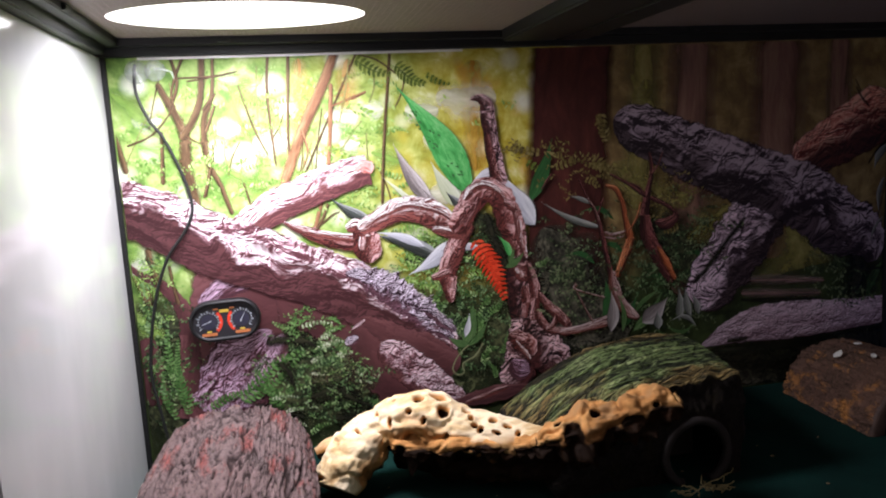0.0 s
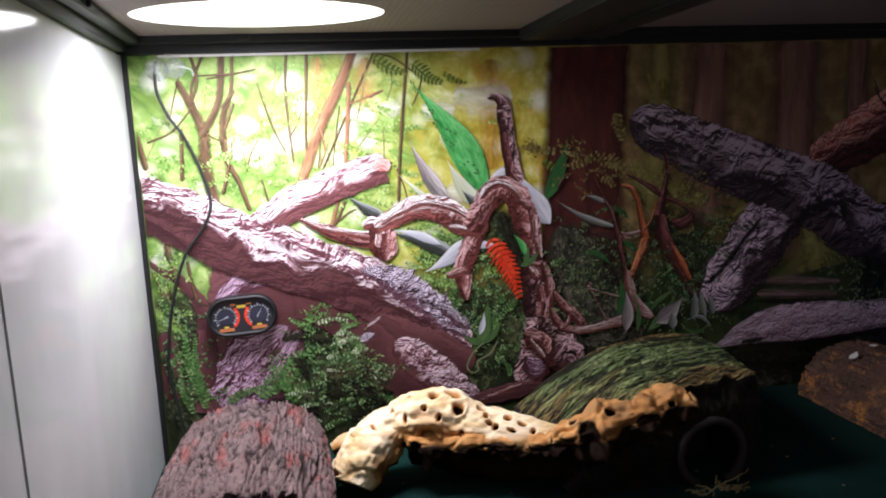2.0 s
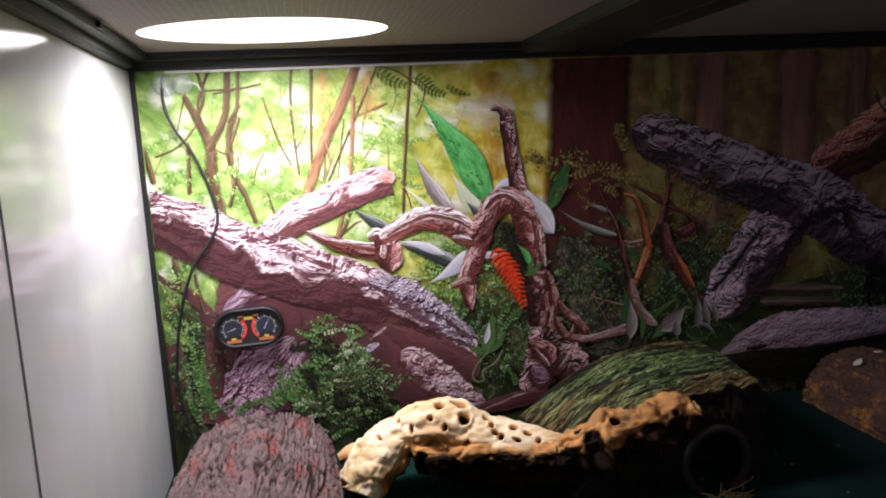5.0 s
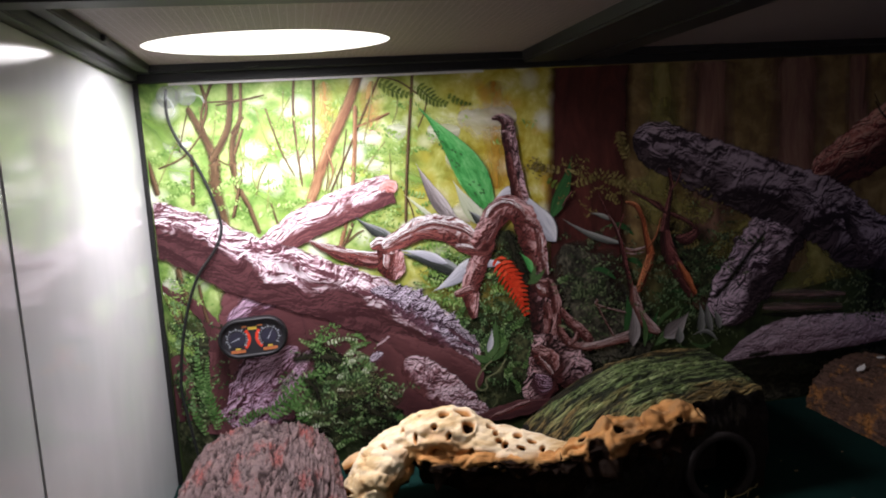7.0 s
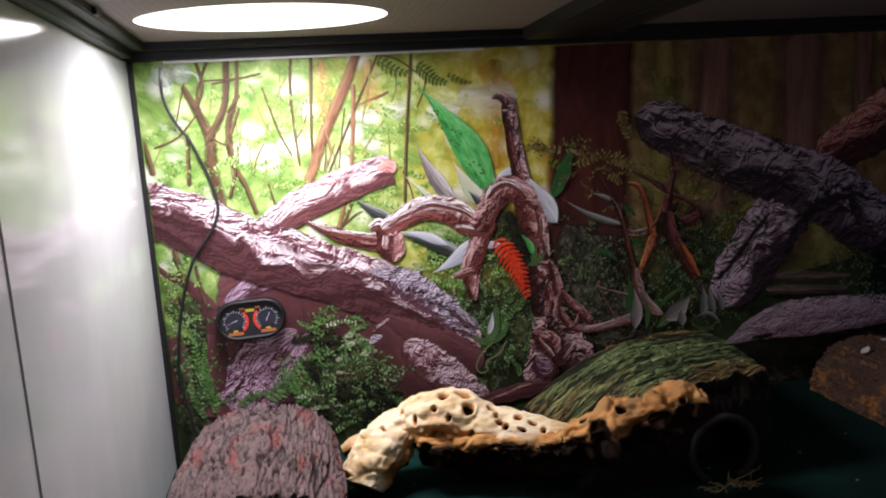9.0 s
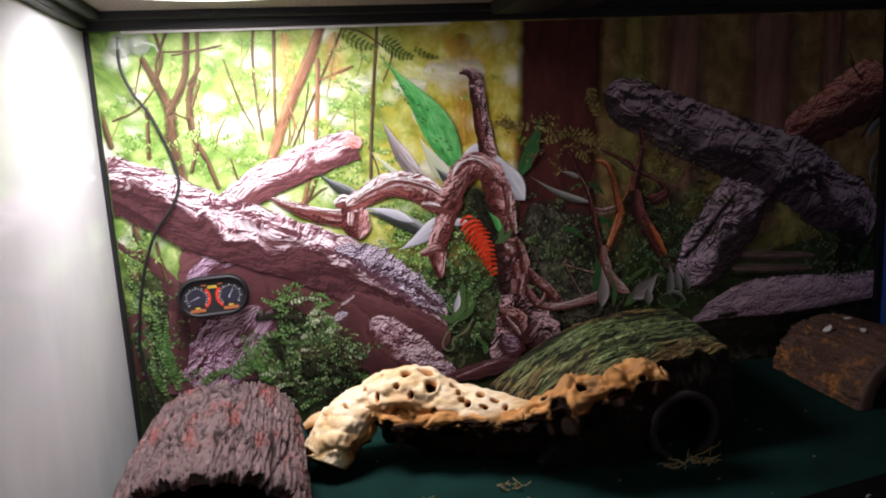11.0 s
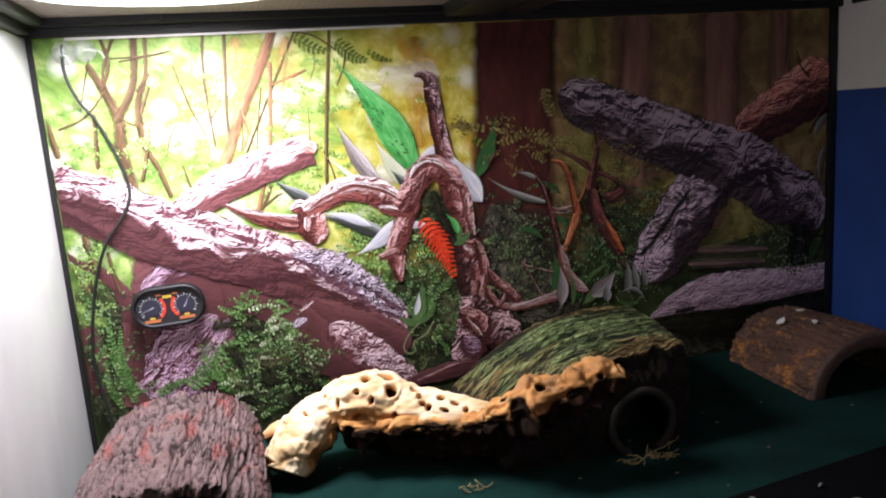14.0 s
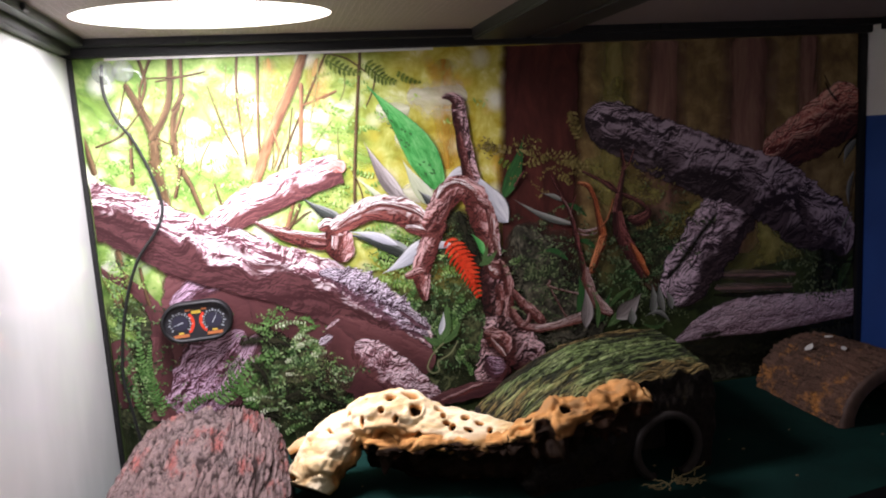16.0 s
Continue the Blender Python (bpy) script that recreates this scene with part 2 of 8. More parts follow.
# ---- inks of the printed backdrop ----
def ink(name, dark, mid, light, along=3.0, over=5.0, across=0.0, random_tint=0.0, contrast=1.0, carve=0.0, soft=0.0, fade=1.0):
    """A printed tone. along, over: grain per tenth of a metre and across the width; across: how far the tone runs from the
    upper to the lower side of what is drawn; carve: how rugged it was in the photograph; soft: how blurred its outline is."""
    n = Nodes(name, 0.5, spec=0.25)

    def grain(a, o, du, dv, detail):
        m = n.node("Mapping")
        m.inputs["Scale"].default_value = (a, o, 1)
        m.inputs["Location"].default_value = (du, dv, 0)
        n.link(n.coords.outputs["UV"], m.inputs["Vector"])
        t = n.node("TexNoise")
        t.inputs["Scale"].default_value, t.inputs["Detail"].default_value = 1.0, detail
        t.inputs["Roughness"].default_value, t.inputs["Distortion"].default_value = 0.70, 0.7
        n.link(m.outputs["Vector"], t.inputs["Vector"])
        return t.outputs["Fac"]
    f = grain(along, over, 0, 0, 7)
    g = grain(along * 0.3, over * 0.3, 3, 3, 2)
    f0 = f
    f = n.math("ADD", n.math("MULTIPLY", n.math("SUBTRACT", f, 0.5), 1.1 * contrast), n.math("MULTIPLY", n.math("SUBTRACT", g, 0.5), 0.6 * contrast))
    f = n.math("ADD", f, 0.5)
    if carve:
        h = grain(along, over, 0.10, 0.26, 7)
        k1, k2 = grain(along * 0.45, over * 0.5, 7, 7, 4), grain(along * 0.45, over * 0.5, 7.12, 7.40, 4)
        f = n.math("ADD", f, n.math("MULTIPLY", n.math("SUBTRACT", k1, k2), carve * 1.1))
        f = n.math("ADD", f, n.math("MULTIPLY", n.math("SUBTRACT", f0, h), carve))
    if across:
        f = n.math("ADD", f, n.math("MULTIPLY", n.math("SUBTRACT", n.axis("UV", 1), 0.5), across))
    if random_tint:
        geo = n.node("NewGeometry")
        f = n.math("ADD", f, n.math("MULTIPLY", n.math("SUBTRACT", geo.outputs["Random Per Island"], 0.5), random_tint))
    n.colour(n.ramp(f, [(0.12, dark), (0.48, mid), (0.95, light)] if carve else [(0.26, dark), (0.50, mid), (0.78, light)]))
    if soft:
        v = n.axis("UV", 1)
        edge = n.math("MINIMUM", v, n.math("SUBTRACT", 1.0, v))
        edge = n.math("ADD", edge, n.math("MULTIPLY", n.math("SUBTRACT", f0, 0.62), soft * 1.2))
        n.link(n.grey(edge, 0.0 if soft < 0.2 else -0.1, soft, 0.0, fade), n.bsdf.inputs["Alpha"])
    M[name] = n.mat


ink("p_gold_dusk", (0.12, 0.10, 0.028), (0.30, 0.27, 0.07), (0.52, 0.47, 0.16), 6, 5, contrast=1.3, soft=0.55, fade=0.9)
ink("p_cut", (0.30, 0.07, 0.06), (0.60, 0.25, 0.22), (0.85, 0.60, 0.55), 12, 4, 0.5, carve=0.8, soft=0.12)
ink("p_stem", (0.045, 0.024, 0.011), (0.105, 0.062, 0.030), (0.22, 0.145, 0.075), 4, 3, 0.5, soft=0.25)
ink("p_stem_red", (0.13, 0.055, 0.030), (0.26, 0.130, 0.065), (0.46, 0.28, 0.15), 4, 3, 0.5, soft=0.22)
ink("p_trunk_red", (0.036, 0.009, 0.008), (0.078, 0.020, 0.016), (0.15, 0.040, 0.030), 1.2, 4, soft=0.10)
ink("p_trunk_dark", (0.13, 0.062, 0.048), (0.27, 0.135, 0.10), (0.42, 0.24, 0.17), 1, 4, soft=0.3)
ink("p_trunk_olive", (0.16, 0.14, 0.045), (0.30, 0.25, 0.075), (0.46, 0.39, 0.15), 2, 2, soft=0.4)
ink("p_orange", (0.40, 0.16, 0.02), (0.58, 0.31, 0.04), (0.80, 0.56, 0.12), 3, 2, soft=0.5, fade=0.75)
ink("p_peach", (0.66, 0.28, 0.10), (0.78, 0.44, 0.18), (0.85, 0.66, 0.30), 3, 2, soft=0.5, fade=0.6)
ink("p_under", (0.012, 0.014, 0.008), (0.036, 0.044, 0.020), (0.13, 0.145, 0.065), 12, 18, contrast=1.4, soft=0.35)
ink("p_under_dark", (0.014, 0.013, 0.010), (0.052, 0.050, 0.035), (0.17, 0.155, 0.11), 14, 16, contrast=1.5, soft=0.3)
ink("p_leaf_bright", (0.025, 0.19, 0.035), (0.085, 0.40, 0.10), (0.24, 0.60, 0.22), 6, 6, 0.25, soft=0.06)
ink("p_leaf_mid", (0.03, 0.075, 0.02), (0.085, 0.17, 0.055), (0.22, 0.34, 0.13), 4, 3)
ink("p_leaf_deep", (0.014, 0.060, 0.016), (0.036, 0.13, 0.036), (0.08, 0.23, 0.07), 2, 5)
ink("p_leaf_grey", (0.14, 0.12, 0.115), (0.33, 0.29, 0.285), (0.62, 0.58, 0.57), 2, 5, 0.6, soft=0.08)
ink("p_leaf_pale", (0.40, 0.45, 0.28), (0.58, 0.62, 0.45), (0.75, 0.77, 0.66), 2, 5, 0.3)
ink("p_leaf_white", (0.36, 0.37, 0.42), (0.60, 0.61, 0.67), (0.86, 0.87, 0.90), 2, 5, 0.5, soft=0.08)
ink("p_leaf_dark", (0.025, 0.030, 0.025), (0.075, 0.085, 0.080), (0.36, 0.38, 0.38), 2, 4, 0.7)
ink("p_red", (0.45, 0.028, 0.008), (0.72, 0.050, 0.016), (0.86, 0.14, 0.06), 6, 3, random_tint=0.3)
ink("p_fern_dark", (0.04, 0.07, 0.012), (0.11, 0.16, 0.024), (0.24, 0.30, 0.05), 6, 3, random_tint=0.3)
ink("p_fern_olive", (0.09, 0.07, 0.02), (0.22, 0.17, 0.05), (0.40, 0.33, 0.13), 6, 3, random_tint=0.3)
ink("p_fern_green", (0.035, 0.090, 0.018), (0.10, 0.22, 0.058), (0.25, 0.42, 0.15), 6, 3, random_tint=0.4)
ink("p_lime", (0.22, 0.36, 0.07), (0.38, 0.53, 0.15), (0.58, 0.70, 0.32), 4, 3, random_tint=0.7)
ink("p_lime2", (0.12, 0.25, 0.045), (0.25, 0.43, 0.10), (0.46, 0.63, 0.22), 4, 3, random_tint=0.7)
ink("p_green", (0.014, 0.034, 0.012), (0.055, 0.120, 0.038), (0.21, 0.34, 0.15), 4, 3, random_tint=0.9)
ink("p_green2", (0.04, 0.10, 0.022), (0.115, 0.23, 0.060), (0.38, 0.55, 0.24), 4, 3, random_tint=0.8)
ink("p_green_dark", (0.020, 0.032, 0.014), (0.062, 0.096, 0.040), (0.23, 0.29, 0.14), 4, 3, random_tint=0.8)


ink("p_leaf_dim", (0.08, 0.085, 0.075), (0.24, 0.25, 0.225), (0.50, 0.51, 0.48), 2, 5, 0.6, soft=0.1)
ink("p_vine", (0.12, 0.14, 0.06), (0.22, 0.24, 0.12), (0.36, 0.37, 0.21), 4, 3)
ink("p_haze_stem", (0.16, 0.17, 0.05), (0.26, 0.26, 0.09), (0.38, 0.37, 0.15), 4, 3, 0.2, soft=0.35)
ink("p_spray", (0.17, 0.29, 0.055), (0.29, 0.43, 0.10), (0.46, 0.60, 0.20), 4, 3, random_tint=0.7, soft=0.25)
ink("p_glow", (0.88, 0.89, 0.68), (0.94, 0.94, 0.80), (0.96, 0.96, 0.90), 3, 2, soft=0.6, fade=0.85)
ink("p_mist_green", (0.15, 0.30, 0.055), (0.25, 0.42, 0.085), (0.37, 0.55, 0.14), 3, 2, soft=0.6)


def bark_ink(name, lit, shade, term=0.40, wob=0.5, along=3.0, over=5.0, depth=0.012, lumps=0.6, soft=0.10, edge=0.06, gain=1.5):
    """A printed limb: rugged bark lit from above, and its plain shaded side below the crinkled line at term."""
    n = Nodes(name, 0.5, spec=0.25)

    def grain(a, o, shift, detail):
        m = n.node("Mapping")
        m.inputs["Scale"].default_value = (a, o, 1)
        m.inputs["Location"].default_value = (shift, shift, 0)
        n.link(n.coords.outputs["UV"], m.inputs["Vector"])
        t = n.node("TexNoise")
        t.inputs["Scale"].default_value, t.inputs["Detail"].default_value = 1.0, detail
        t.inputs["Roughness"].default_value, t.inputs["Distortion"].default_value = 0.52, 0.6
        n.link(m.outputs["Vector"], t.inputs["Vector"])
        return t.outputs["Fac"]
    big, mid, fine = grain(along * 0.40, over * 0.45, 2, 2), grain(along, over * 0.8, 5, 3), grain(along * 3.4, over * 2.6, 9, 3)
    crease = n.math("ABSOLUTE", n.math("SUBTRACT", mid, 0.5), 0)
    high = n.math("ADD", n.math("MULTIPLY", big, lumps * 1.8), n.math("ADD", n.math("MULTIPLY", mid, 1.0), n.math("MULTIPLY", fine, 0.13)))
    high = n.math("ADD", high, n.math("MULTIPLY", n.math("MINIMUM", crease, 0.06), 1.6))
    bump = n.node("Bump")
    bump.inputs["Strength"].default_value, bump.inputs["Distance"].default_value = 1.0, depth
    n.link(high, bump.inputs["Height"])
    dot = n.node("VectorMath")
    dot.operation = "DOT_PRODUCT"
    dot.inputs[1].default_value = (-0.30, -0.52, 0.80)
    n.link(bump.outputs["Normal"], dot.inputs[0])
    tone = n.grey(dot.outputs["Value"], 0.52 - 0.5 / gain, 0.52 + 0.5 / gain)
    v = n.axis("UV", 1)
    tone = n.math("ADD", tone, n.math("MULTIPLY", n.math("SUBTRACT", v, 0.7), 0.35))
    top = n.ramp(tone, [(0.10, lit[0]), (0.46, lit[1]), (0.74, lit[2])])
    top = n.mix(n.grey(crease, 0.002, 0.022, 0.5, 0.0), top, lit[0])
    low = n.ramp(n.math("ADD", n.math("MULTIPLY", tone, 0.6), n.math("MULTIPLY", big, 0.5)), [(0.25, shade[0]), (0.75, shade[1])])
    rim = n.math("ADD", v, n.math("MULTIPLY", n.math("SUBTRACT", big, 0.5), wob))
    rim = n.math("ADD", rim, n.math("MULTIPLY", n.math("SUBTRACT", mid, 0.5), wob * 1.5))
    n.colour(n.mix(n.grey(rim, term - edge, term + edge), low, top))
    out = n.math("MINIMUM", v, n.math("SUBTRACT", 1.0, v))
    out = n.math("ADD", out, n.math("MULTIPLY", n.math("SUBTRACT", n.math("MAXIMUM", mid, fine), 0.66), soft))
    n.link(n.grey(out, -0.01, 0.03), n.bsdf.inputs["Alpha"])
    M[name] = n.mat


PINK_SHADE = ((0.042, 0.013, 0.015), (0.110, 0.041, 0.044))
bark_ink("p_log", ((0.10, 0.034, 0.042), (0.45, 0.25, 0.29), (0.95, 0.85, 0.89)), PINK_SHADE, 0.56, 0.46, 3.0, 4.2, 0.017, 0.8, 0.12)
bark_ink("p_stub", ((0.14, 0.050, 0.054), (0.60, 0.38, 0.41), (0.95, 0.88, 0.90)), ((0.085, 0.028, 0.030), (0.20, 0.075, 0.076)), 0.46, 0.40, 3.0, 3.0, 0.010, 0.4, 0.16, 0.06, 1.2)
bark_ink("p_lichen", ((0.020, 0.008, 0.013), (0.24, 0.14, 0.22), (0.86, 0.77, 0.90)), ((0.06, 0.022, 0.03), (0.22, 0.11, 0.15)), 0.30, 0.5, 9.0, 5.0, 0.012, 0.5, 0.5, 0.08, 1.9)
bark_ink("p_stump", ((0.07, 0.022, 0.026), (0.40, 0.19, 0.22), (0.88, 0.70, 0.76)), ((0.07, 0.022, 0.023), (0.17, 0.063, 0.062)), 0.22, 0.4, 6.0, 4.0, 0.012, 0.6, 0.22)
bark_ink("p_bole", ((0.050, 0.015, 0.022), (0.25, 0.105, 0.15), (0.72, 0.50, 0.66)), ((0.050, 0.017, 0.022), (0.13, 0.048, 0.062)), 0.30, 0.6, 6.0, 8.0, 0.011, 0.6, 0.35)
bark_ink("p_gloom", ((0.060, 0.019, 0.020), (0.130, 0.046, 0.049), (0.20, 0.084, 0.088)), ((0.050, 0.016, 0.018), (0.135, 0.050, 0.053)), 0.5, 0.6, 3.0, 4.0, 0.002, 0.5, 0.3, 0.3, 1.0)
bark_ink("p_dusk_log", ((0.032, 0.021, 0.028), (0.235, 0.168, 0.212), (0.56, 0.44, 0.53)), ((0.020, 0.013, 0.016), (0.125, 0.084, 0.102)), 0.42, 0.6, 3.6, 3.8, 0.017, 1.4, 0.18, 0.18, 1.15)
bark_ink("p_dusk_limb", ((0.047, 0.026, 0.037), (0.504, 0.352, 0.438), (0.95, 0.743, 0.875)), ((0.018, 0.011, 0.013), (0.1, 0.061, 0.074)), 0.36, 0.35, 4.0, 3.6, 0.014, 0.5, 0.14, 0.08)
bark_ink("p_red_log", ((0.15, 0.033, 0.03), (0.69, 0.188, 0.158), (0.95, 0.54, 0.435)), ((0.027, 0.009, 0.009), (0.112, 0.033, 0.03)), 0.54, 0.30, 3.5, 4.0, 0.012, 0.4, 0.10, 0.14)
bark_ink("p_slab", ((0.141, 0.08, 0.102), (0.595, 0.405, 0.49), (0.95, 0.766, 0.879)), ((0.071, 0.039, 0.045), (0.227, 0.127, 0.148)), 0.08, 0.12, 7.0, 5.0, 0.0045, 0.4, 0.16)
bark_ink("p_sinew", ((0.132, 0.035, 0.031), (0.572, 0.297, 0.275), (0.95, 0.946, 0.946)), ((0.055, 0.014, 0.012), (0.286, 0.088, 0.075)), 0.46, 0.32, 3.2, 2.4, 0.011, 0.6, 0.16, 0.12)
bark_ink("p_sinew_red", ((0.062, 0.015, 0.014), (0.325, 0.1, 0.088), (0.738, 0.471, 0.461)), ((0.03, 0.007, 0.006), (0.188, 0.048, 0.041)), 0.48, 0.36, 4.0, 2.3, 0.011, 0.7, 0.18, 0.16, 1.6)
bark_ink("p_sinew_dark", ((0.015, 0.006, 0.007), (0.195, 0.075, 0.078), (0.84, 0.57, 0.6)), ((0.012, 0.005, 0.005), (0.098, 0.028, 0.027)), 0.46, 0.5, 4.6, 2.4, 0.012, 0.7, 0.18, 0.16, 1.7)
bark_ink("p_twig_orange", ((0.175, 0.035, 0.013), (0.625, 0.156, 0.05), (0.95, 0.4, 0.188)), ((0.05, 0.013, 0.007), (0.25, 0.057, 0.025)), 0.40, 0.4, 2.0, 2.5, 0.008, 0.4, 0.2, 0.2)
bark_ink("p_twig_maroon", ((0.045, 0.012, 0.012), (0.21, 0.054, 0.05), (0.48, 0.188, 0.173)), ((0.018, 0.006, 0.006), (0.105, 0.027, 0.026)), 0.45, 0.4, 2.0, 2.5, 0.008, 0.4, 0.2, 0.2)
bark_ink("p_twig_pink", ((0.12, 0.046, 0.040), (0.48, 0.28, 0.26), (0.84, 0.68, 0.66)), ((0.07, 0.020, 0.016), (0.30, 0.10, 0.075)), 0.40, 0.4, 2.0, 2.5, 0.008, 0.4, 0.2, 0.2)
ink("p_gap", (0.006, 0.006, 0.004), (0.014, 0.014, 0.008), (0.040, 0.042, 0.020), 12, 8, contrast=1.2, soft=0.4)
ink("p_step", (0.13, 0.075, 0.068), (0.30, 0.185, 0.17), (0.44, 0.30, 0.28), 2.0, 4, 0.6, soft=0.5, fade=0.85)
ink("p_olive_blur", (0.12, 0.11, 0.03), (0.30, 0.27, 0.075), (0.48, 0.43, 0.15), 3, 3, soft=0.5, fade=0.9)
ink("p_frond_gold", (0.07, 0.052, 0.014), (0.21, 0.165, 0.050), (0.42, 0.35, 0.14), 6, 3, random_tint=0.4)
ink("p_sprig", (0.12, 0.19, 0.08), (0.34, 0.43, 0.24), (0.68, 0.74, 0.55), 4, 3, random_tint=0.8)
ink("p_brown_shade", (0.025, 0.020, 0.012), (0.060, 0.048, 0.028), (0.14, 0.11, 0.06), 8, 8, contrast=1.2, soft=0.5, fade=0.9)


def sheet_ink():
    """The out-of-focus wood of the print: sunlit lime and yellow on one half, dusk on the other."""
    n = Nodes("p_sheet", 0.5, spec=0.25)
    x, z = n.axis("Object", 0), n.axis("Object", 2)
    a = n.noise(13, detail=3, distortion=0.4)
    b = n.noise(34, detail=4, rough=0.62, distortion=0.3)
    v = n.voronoi(26)
    w = n.noise(19, detail=2)
    lime = n.ramp(b, [(0.30, (0.07, 0.165, 0.032)), (0.44, (0.20, 0.345, 0.075)), (0.58, (0.42, 0.56, 0.18)), (0.74, (0.76, 0.84, 0.50))])
    gold = n.ramp(b, [(0.28, (0.31, 0.20, 0.018)), (0.42, (0.50, 0.40, 0.042)), (0.56, (0.66, 0.60, 0.14)), (0.70, (0.86, 0.83, 0.50))])
    lit = n.mix(n.grey(n.math("ADD", x, n.math("MULTIPLY", n.math("SUBTRACT", a, 0.5), 0.30)), 0.20, 0.38), lime, gold)
    lit = n.mix(n.grey(v, 0.12, 0.40, 0.8, 0.0), lit, (0.95, 0.96, 0.84))
    lit = n.mix(n.grey(w, 0.55, 0.66, 0.0, 0.75), lit, n.ramp(x, [(0.10, (0.24, 0.42, 0.08)), (0.26, (0.50, 0.52, 0.08)), (0.36, (0.58, 0.33, 0.04))]))
    dusk = n.ramp(b, [(0.3, (0.125, 0.072, 0.034)), (0.5, (0.25, 0.165, 0.064)), (0.7, (0.44, 0.32, 0.13))])
    col = n.mix(n.grey(x, 0.47, 0.50), lit, dusk)
    low = n.ramp(b, [(0.3, (0.010, 0.016, 0.006)), (0.6, (0.05, 0.075, 0.022))])
    edge = n.math("ADD", z, n.math("MULTIPLY", n.math("SUBTRACT", a, 0.5), 0.12))
    n.colour(n.mix(n.grey(edge, 0.14, 0.22), low, col))
    M["p_sheet"] = n.mat


sheet_ink()


# ---- mesh helpers ----
def part(name, bm, material, parent=None, label="", smooth=False):
    me = bpy.data.meshes.new(name)
    bm.to_mesh(me)
    bm.free()
    me.materials.append(M[material])
    if smooth:
        for p in me.polygons:
            p.use_smooth = True
    ob = new(name, me)
    if parent:
        ob.parent = parent
    if label:
        ob["label"] = label
    return ob


def empty(name, at=(0, 0, 0), turn=0.0):
    ob = new(name)
    ob.matrix_world = pose(*at, 0, 0, turn)
    return ob


def box(x0, y0, z0, x1, y1, z1, bevel=0.0):
    bm = bmesh.new()
    bmesh.ops.create_cube(bm, size=1)
    for v in bm.verts:
        v.co = Vector(((x0 + x1) / 2 + v.co.x * (x1 - x0), (y0 + y1) / 2 + v.co.y * (y1 - y0), (z0 + z1) / 2 + v.co.z * (z1 - z0)))
    if bevel:
        bmesh.ops.bevel(bm, geom=bm.edges[:], offset=bevel, segments=2, affect="EDGES")
    return bm


def tube(points, radius, sides=8):
    """A round cord along points; radius: one number or one for each point."""
    bm = bmesh.new()
    pts = [Vector(p) for p in points]
    rings = []
    for i, p in enumerate(pts):
        d = (pts[min(i + 1, len(pts) - 1)] - pts[max(i - 1, 0)]).normalized()
        u = d.cross(Vector((0.13, 0.97, 0.21))).normalized()
        w = d.cross(u)
        r = radius if isinstance(radius, float) else radius[i]
        rings.append([bm.verts.new(p + u * r * math.cos(k * math.tau / sides) + w * r * math.sin(k * math.tau / sides)) for k in range(sides)])
    for a, b in zip(rings, rings[1:]):
        for k in range(sides):
            bm.faces.new((a[k], a[(k + 1) % sides], b[(k + 1) % sides], b[k]))
    bm.faces.new(rings[0][::-1])
    bm.faces.new(rings[-1])
    return bm


def spline(points, steps):
    """Catmull-Rom through tuples of any length."""
    p = [points[0], *points, points[-1]]
    out = []
    for i in range(1, len(p) - 2):
        for s in range(steps):
            t = s / steps
            out.append(tuple(0.5 * (2 * b + (c - a) * t + (2 * a - 5 * b + 4 * c - d) * t * t + (3 * b - a - 3 * c + d) * t ** 3)
                             for a, b, c, d in zip(p[i - 1], p[i], p[i + 1], p[i + 2])))
    out.append(tuple(points[-1]))
    return out


def fuzz(x, y, z, s):
    return noise.noise(Vector((x * s, y * s, z * s)))


# ---- the enclosure ----
bm = box(-0.02, -DEEP, -0.012, WIDE + 0.04, 0.02, 0.0)
tagged(part("floor", bm, "green_carpet"), "dark green felt carpet lining the terrarium floor", "floor", kind="structure")
bm = box(-0.03, 0.004, -0.03, WIDE + 0.05, 0.016, 0.46)
tagged(part("wall_back", bm, "black_plastic"), "black back wall of the terrarium behind the print", "wall", kind="structure")
bm = box(-0.014, -DEEP, 0.0, 0.0, 0.003, TOP)
tagged(part("wall_left", bm, "white_panel"), "glossy white side panel of the terrarium, lit by the lamp", "wall", kind="structure")
bm = box(-0.014, -0.80, -0.02, -0.001, -DEEP - 0.0006, TOP)
tagged(part("door_1", bm, "white_panel"), "white glazed front door swung open in line with the side", "door", kind="structure")
bm = box(WIDE + 0.011, -DEEP, 0.0, WIDE + 0.018, 0.003, TOP + 0.01)
tagged(part("wall_right", bm, "blue_panel"), "blue side panel with a white band along its top", "wall", kind="structure")
bm = box(WIDE + 0.001, -0.006, 0.0, WIDE + 0.0105, 0.003, TOP, 0.001)
tagged(part("corner_post", bm, "black_plastic"), "black plastic corner post of the terrarium", "post", kind="structure")
bm = box(0.0004, -0.0062, 0.0, 0.0046, 0.003, TOP, 0.001)
tagged(part("corner_seal", bm, "black_silicone"), "black silicone bead in the back corner", "seal", kind="structure")


